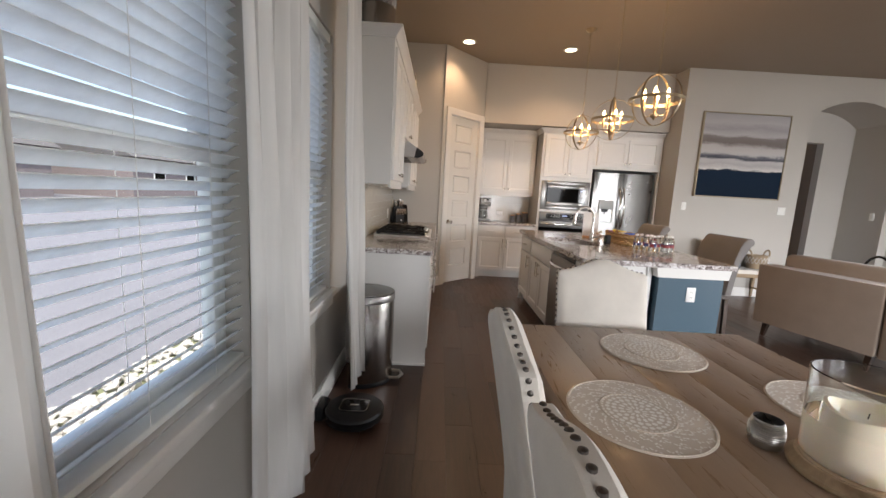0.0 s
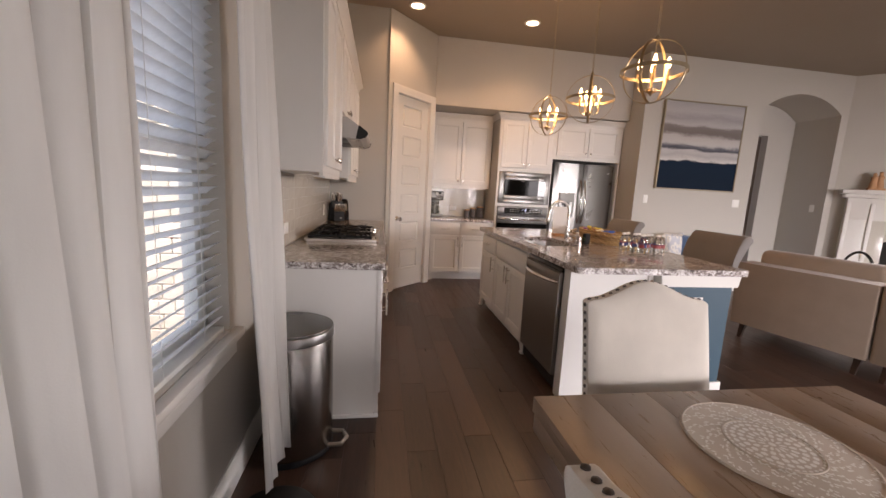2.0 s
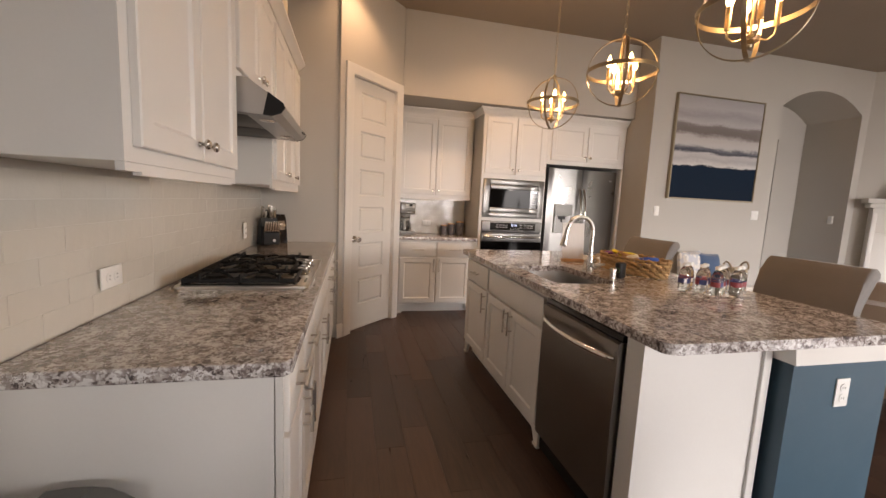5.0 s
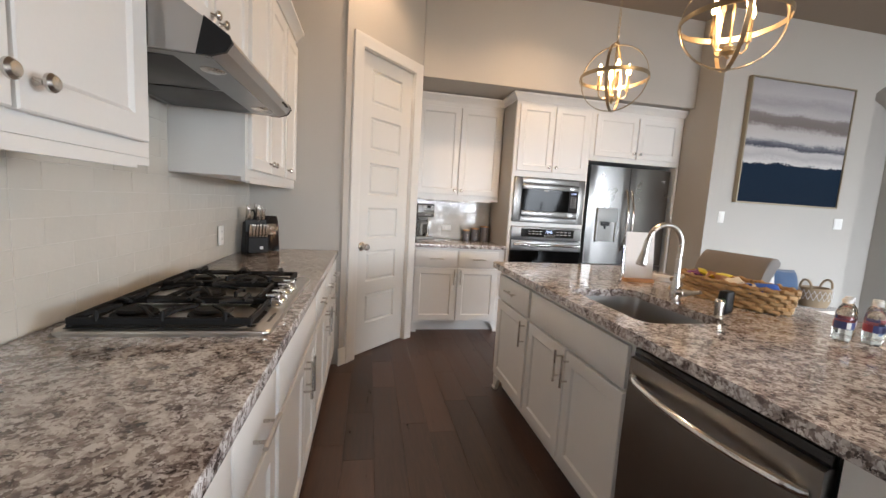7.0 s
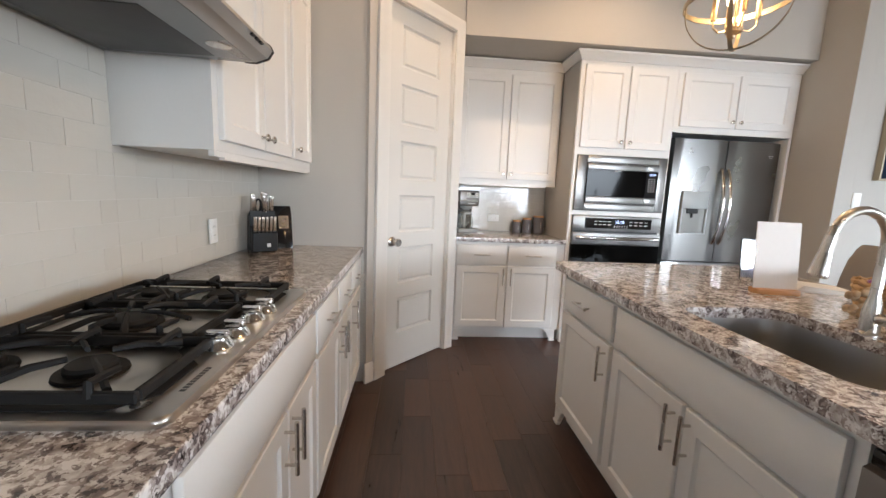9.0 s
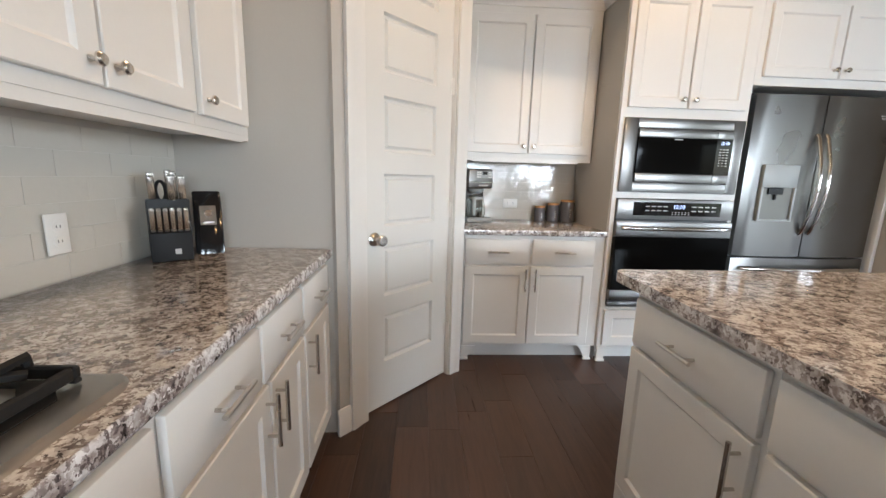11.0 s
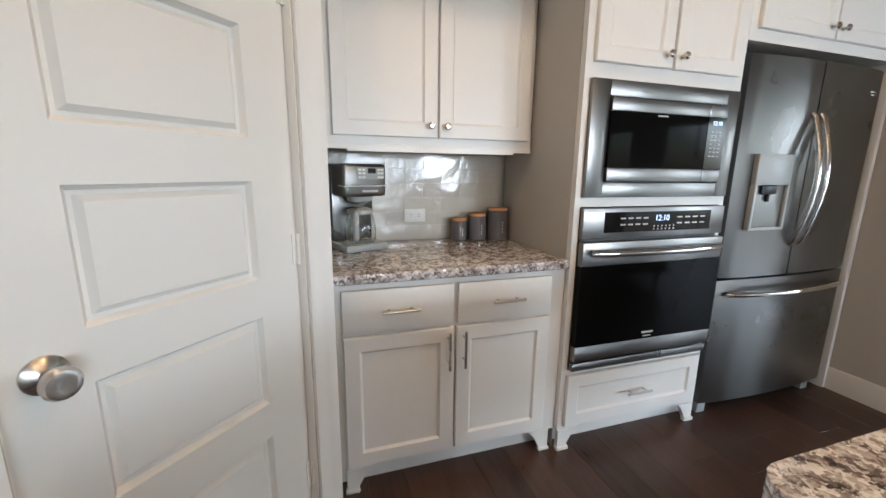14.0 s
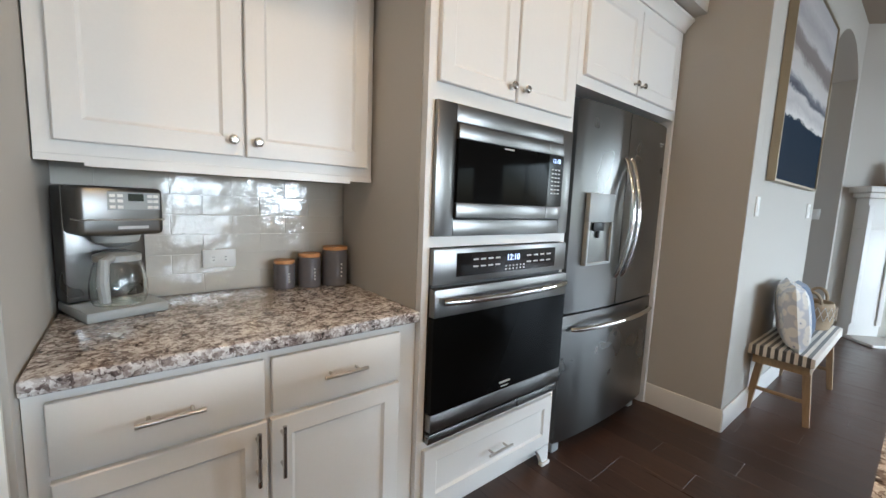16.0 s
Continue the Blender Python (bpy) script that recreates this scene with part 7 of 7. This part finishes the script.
# ---------- pendants and downlights ----------
def pendant(x, y, z, turn, group):
    p = thing("pendant_light", pose(x, y, z, 0, 0, turn), "brass orb pendant with lit candle bulbs on a chain", "pendant lamp", group)
    R_ = 0.205
    for k, (rot, half) in enumerate((((0, 0, 0), 0.0115), ((90, 0, 20), 0.0085), ((90, 0, 110), 0.0085))):
        b = B()
        band(b, (0, 0, 0), R_ if k == 0 else R_ - 0.005, half, 0.004, Euler([radians(a) for a in rot]).to_matrix())
        part("hoop", b, M_BRASS, p)
    b = B()
    cyl(b, (0, 0, -0.12), (0, 0, R_), 0.0055, 10)
    lathe(b, [(0, -0.155), (0.008, -0.15), (0.012, -0.14), (0.032, -0.128), (0.034, -0.110), (0.010, -0.098), (0, -0.098)], 18)
    lathe(b, [(0, R_ - 0.012), (0.016, R_ - 0.01), (0.016, R_ + 0.01), (0.006, R_ + 0.02), (0, R_ + 0.02)], 14)
    part("stem", b, M_BRASS, p)
    for i in range(4):
        a = radians(45 + 90 * i)
        c, s = math.cos(a), math.sin(a)
        b = B()
        tube(b, [(0.02 * c, 0.02 * s, -0.118), (0.06 * c, 0.06 * s, -0.125), (0.082 * c, 0.082 * s, -0.105), (0.085 * c, 0.085 * s, -0.075)], 0.0045, 8)
        arm = part("arm", b, M_BRASS, p)
        b = B()
        cyl(b, (0.085 * c, 0.085 * s, -0.075), (0.085 * c, 0.085 * s, 0.018), 0.0105, 14)
        part("candle_sleeve", b, M_BRASS, arm)
        b = B()
        lathe(b, [(0, 0.018), (0.008, 0.019), (0.0145, 0.034), (0.0155, 0.046), (0.011, 0.066), (0.005, 0.084), (0, 0.092)], 14, 0.085 * c, 0.085 * s)
        bu = part("bulb", b, M_BULB, arm, "glowing candle bulb")
        bu.visible_shadow = False
    top = CEIL - z
    b = B()
    zc = R_ + 0.02
    k = 0
    while zc < top - 0.02:
        pts = []
        for i in range(10):
            a = 2 * math.pi * i / 10
            u, w = 0.0085 * math.cos(a), 0.017 * math.sin(a)
            pts.append((u, 0, zc + 0.014 + w) if k % 2 == 0 else (0, u, zc + 0.014 + w))
        tube(b, pts, 0.0019, 5, closed=True)
        zc += 0.0265
        k += 1
    part("chain", b, M_BRASS, p)
    b = B()
    lathe(b, [(0, top - 0.04), (0.012, top - 0.038), (0.05, top - 0.022), (0.064, top - 0.004), (0.064, top - 0.0005), (0, top - 0.0005)], 26)
    part("canopy", b, M_BRASS, p)
    lamp("pendant_glow", "POINT", pose(x, y, z + 0.045), 4.0, (1.0, 0.60, 0.30), radius=0.05)
    return p


for x, y, z, a in ((2.37, 4.90, 2.172, 12), (2.375, 5.715, 2.168, 40), (2.345, 6.51, 2.160, 25)):
    pendant(x, y, z, a, "pendants over the island")

for x, y in ((0.955, 7.10), (2.325, 7.17)):
    d_ = thing("downlight", pose(x, y, CEIL), "lit round recessed ceiling downlight", "downlight", "ceiling downlights")
    b = B()
    lathe(b, [(0.072, -0.001), (0.095, -0.001), (0.095, -0.006), (0.078, -0.010), (0.072, -0.006)], 32)
    part("trim_ring", b, M_WHITEPL, d_)
    b = B()
    lathe(b, [(0, -0.003), (0.0715, -0.003), (0.0715, -0.0045), (0, -0.0045)], 32)
    part("lens", b, M_CANGLOW, d_, "glowing lens")
    lamp("downlight_glow", "SPOT", look((x, y, CEIL - 0.02), (x, y, 0)), 18, (1.0, 0.63, 0.36), radius=0.06, spot=radians(130))

# ---------- outdoors ----------
b = B()
box(b, (-400, -300, -0.32), (300, 400, -0.22))
solid("ground", b, M_LAWN, "dry lawn around the house", "ground", "structure")
b = B()
box(b, (-30.0, -60, -0.219), (-1.75, 80, -0.205))
solid("road", b, M_ASPHALT, "grey paved drive beside the house", "road", "structure")
bed = thing("pebble_bed", pose(0, 0, 0), "bed of pale pebbles under the windows", "pebbles", kind="stuff")
b = B()
rnd = random.Random(4)
for i in range(1900):
    c = Vector((rnd.uniform(-1.74, -0.2), rnd.uniform(0.8, 6.1), -0.2 + rnd.uniform(0, 0.02)))
    r = rnd.uniform(0.03, 0.062)
    q = bmesh.ops.create_icosphere(b, subdivisions=1, radius=1.0, matrix=Matrix.LocRotScale(c, Euler((rnd.random(), rnd.random(), rnd.random() * 6)), (r * rnd.uniform(0.8, 1.4), r, r * 0.6)))
part("pebbles", b, M_PEBBLE, bed)


def house(x, y, w, d, h, seed):
    hs = thing("house", pose(x, y, -0.2), "brick house across the road", "house", "houses across the road")
    bq = B()
    box(bq, (0, 0, 0), (d, w, h))
    part("wall", bq, M_HOUSE, hs)
    bq = B()
    e = 0.4
    prism(bq, [(-e, h), (d + e, h), (d / 2, h + d * 0.32)], "y", -e, w + e)
    part("roof", bq, M_ROOF, hs)
    for k in range(3):
        bq = B()
        yy = w * (0.15 + 0.28 * k)
        box(bq, (d, yy, 0.9), (d + 0.05, yy + 1.3, 2.3))
        fr_ = part("window", bq, M_VINYL, hs)
        bq = B()
        box(bq, (d + 0.051, yy + 0.08, 0.98), (d + 0.06, yy + 1.22, 2.22))
        part("pane", bq, M_DARKGLASS, fr_)


house(-34, -6, 14, 11, 3.0, 1)
house(-36, 12, 15, 12, 3.1, 2)
house(-33, 31, 14, 11, 3.0, 3)

# a stone return of the house outside the second window
st = thing("stone_wall", pose(0, 0, 0), "pale stone wall of the house beside the window", "stone wall", kind="structure")
b = B()
box(b, (-1.50, 6.18, -0.22), (-0.165, 6.40, 3.4))
part("backing", b, M_GROUT, st)
z = -0.2
row = 0
while z < 3.2:
    x = -1.51
    h = 0.14
    while x < -0.2:
        w_ = min(0.30 if (row + int(x * 10)) % 2 else 0.2, -0.165 - x)
        b = B()
        box(b, (x + 0.004, 6.15, z + 0.004), (x + w_ - 0.004, 6.1795, z + h - 0.004), 0.006, 1)
        part("stone", b, M_STONE, st)
        x += w_
    z += h
    row += 1

# ---------- backsplash tiles ----------
def tiles(name, m, spans, tw, th, label):
    """Tiles in a frame that faces -y: spans (x0, x1, z0, z1)."""
    t = thing(name, m, label, "backsplash", kind="structure")
    for x0, x1, z0, z1 in spans:
        bq = B()
        box(bq, (x0, -0.003, z0), (x1, -0.0005, z1))
        part("grout", bq, M_GROUT, t)
    cache = {}
    rnd_ = random.Random(11)
    for x0, x1, z0, z1 in spans:
        r = 0
        z = z0
        base = round((z0 - 0.915) / th)
        while z < z1 - 0.01:
            hh = min(th, z1 - z)
            x = x0 - (tw / 2 if (r + base) % 2 else 0)
            while x < x1 - 0.005:
                a, c = max(x, x0), min(x + tw, x1)
                if c - a > 0.012:
                    key = (round(c - a, 3), round(hh, 3))
                    mt = pose(a, -0.0031 - rnd_.uniform(0, 0.0003), z, rnd_.uniform(-0.3, 0.3), 0, rnd_.uniform(-0.12, 0.12))
                    if key not in cache:
                        bq = B()
                        box(bq, (0.0007, -0.0014, 0.0007), (c - a - 0.0007, 0.001, hh - 0.0007), 0.0007, 1)
                        cache[key] = part("tile", bq, M_TILE, t)
                        cache[key].matrix_basis = mt
                    else:
                        again(cache[key], mt)
                x += tw
            z += th
            r += 1
    return t


tiles("backsplash", west(0, 0.0), [(4.515, 5.311, 0.916, 1.362), (5.312, 6.088, 0.916, 1.66), (6.089, 7.248, 0.916, 1.362)], 0.203, 0.0745, "glossy off-white subway tile backsplash")
tiles("backsplash", pose(0, 8.659, 0), [(1.297, 2.27, 0.916, 1.362)], 0.203, 0.0745, "glossy white subway tile backsplash in the nook")

# ---------- floor planks ----------
fl = thing("floor", pose(0, 0, 0), "dark brown wood plank floor", "floor", kind="structure")
b = B()
box(b, (-0.16, YB - 0.1, -0.2), (XR + 0.2, 9.3, -0.004))
part("subfloor", b, M_GAP, fl)
rnd = random.Random(21)
PWID = 0.159
near, far = {}, B()
count = 0
x = -0.02
while x < XR:
    y = YB - rnd.uniform(0, 1.2)
    while y < 9.2:
        L = rnd.choice((0.45, 0.7, 0.9, 1.15, 1.35))
        if 0.1 < x < 4.3 and y + L > 2.6 and y < 8.0 and count < 300:
            mt = pose(x, y, rnd.uniform(-0.0003, 0.0002))
            if L not in near:
                q = B()
                box(q, (0.0003, 0.0003, -0.012), (PWID - 0.0003, L - 0.0003, 0.0), 0.0006, 1)
                near[L] = part("plank", q, M_FLOOR, fl)
                near[L].matrix_basis = mt
            else:
                again(near[L], mt)
            count += 1
        else:
            zz = rnd.uniform(-0.0007, 0.0003)
            box(far, (x + 0.0004, y + 0.0004, -0.012 + zz), (x + PWID - 0.0004, y + L - 0.0004, zz))
        y += L
    x += PWID
tagged(part("planks", far, M_FLOOR, fl), kind="stuff")
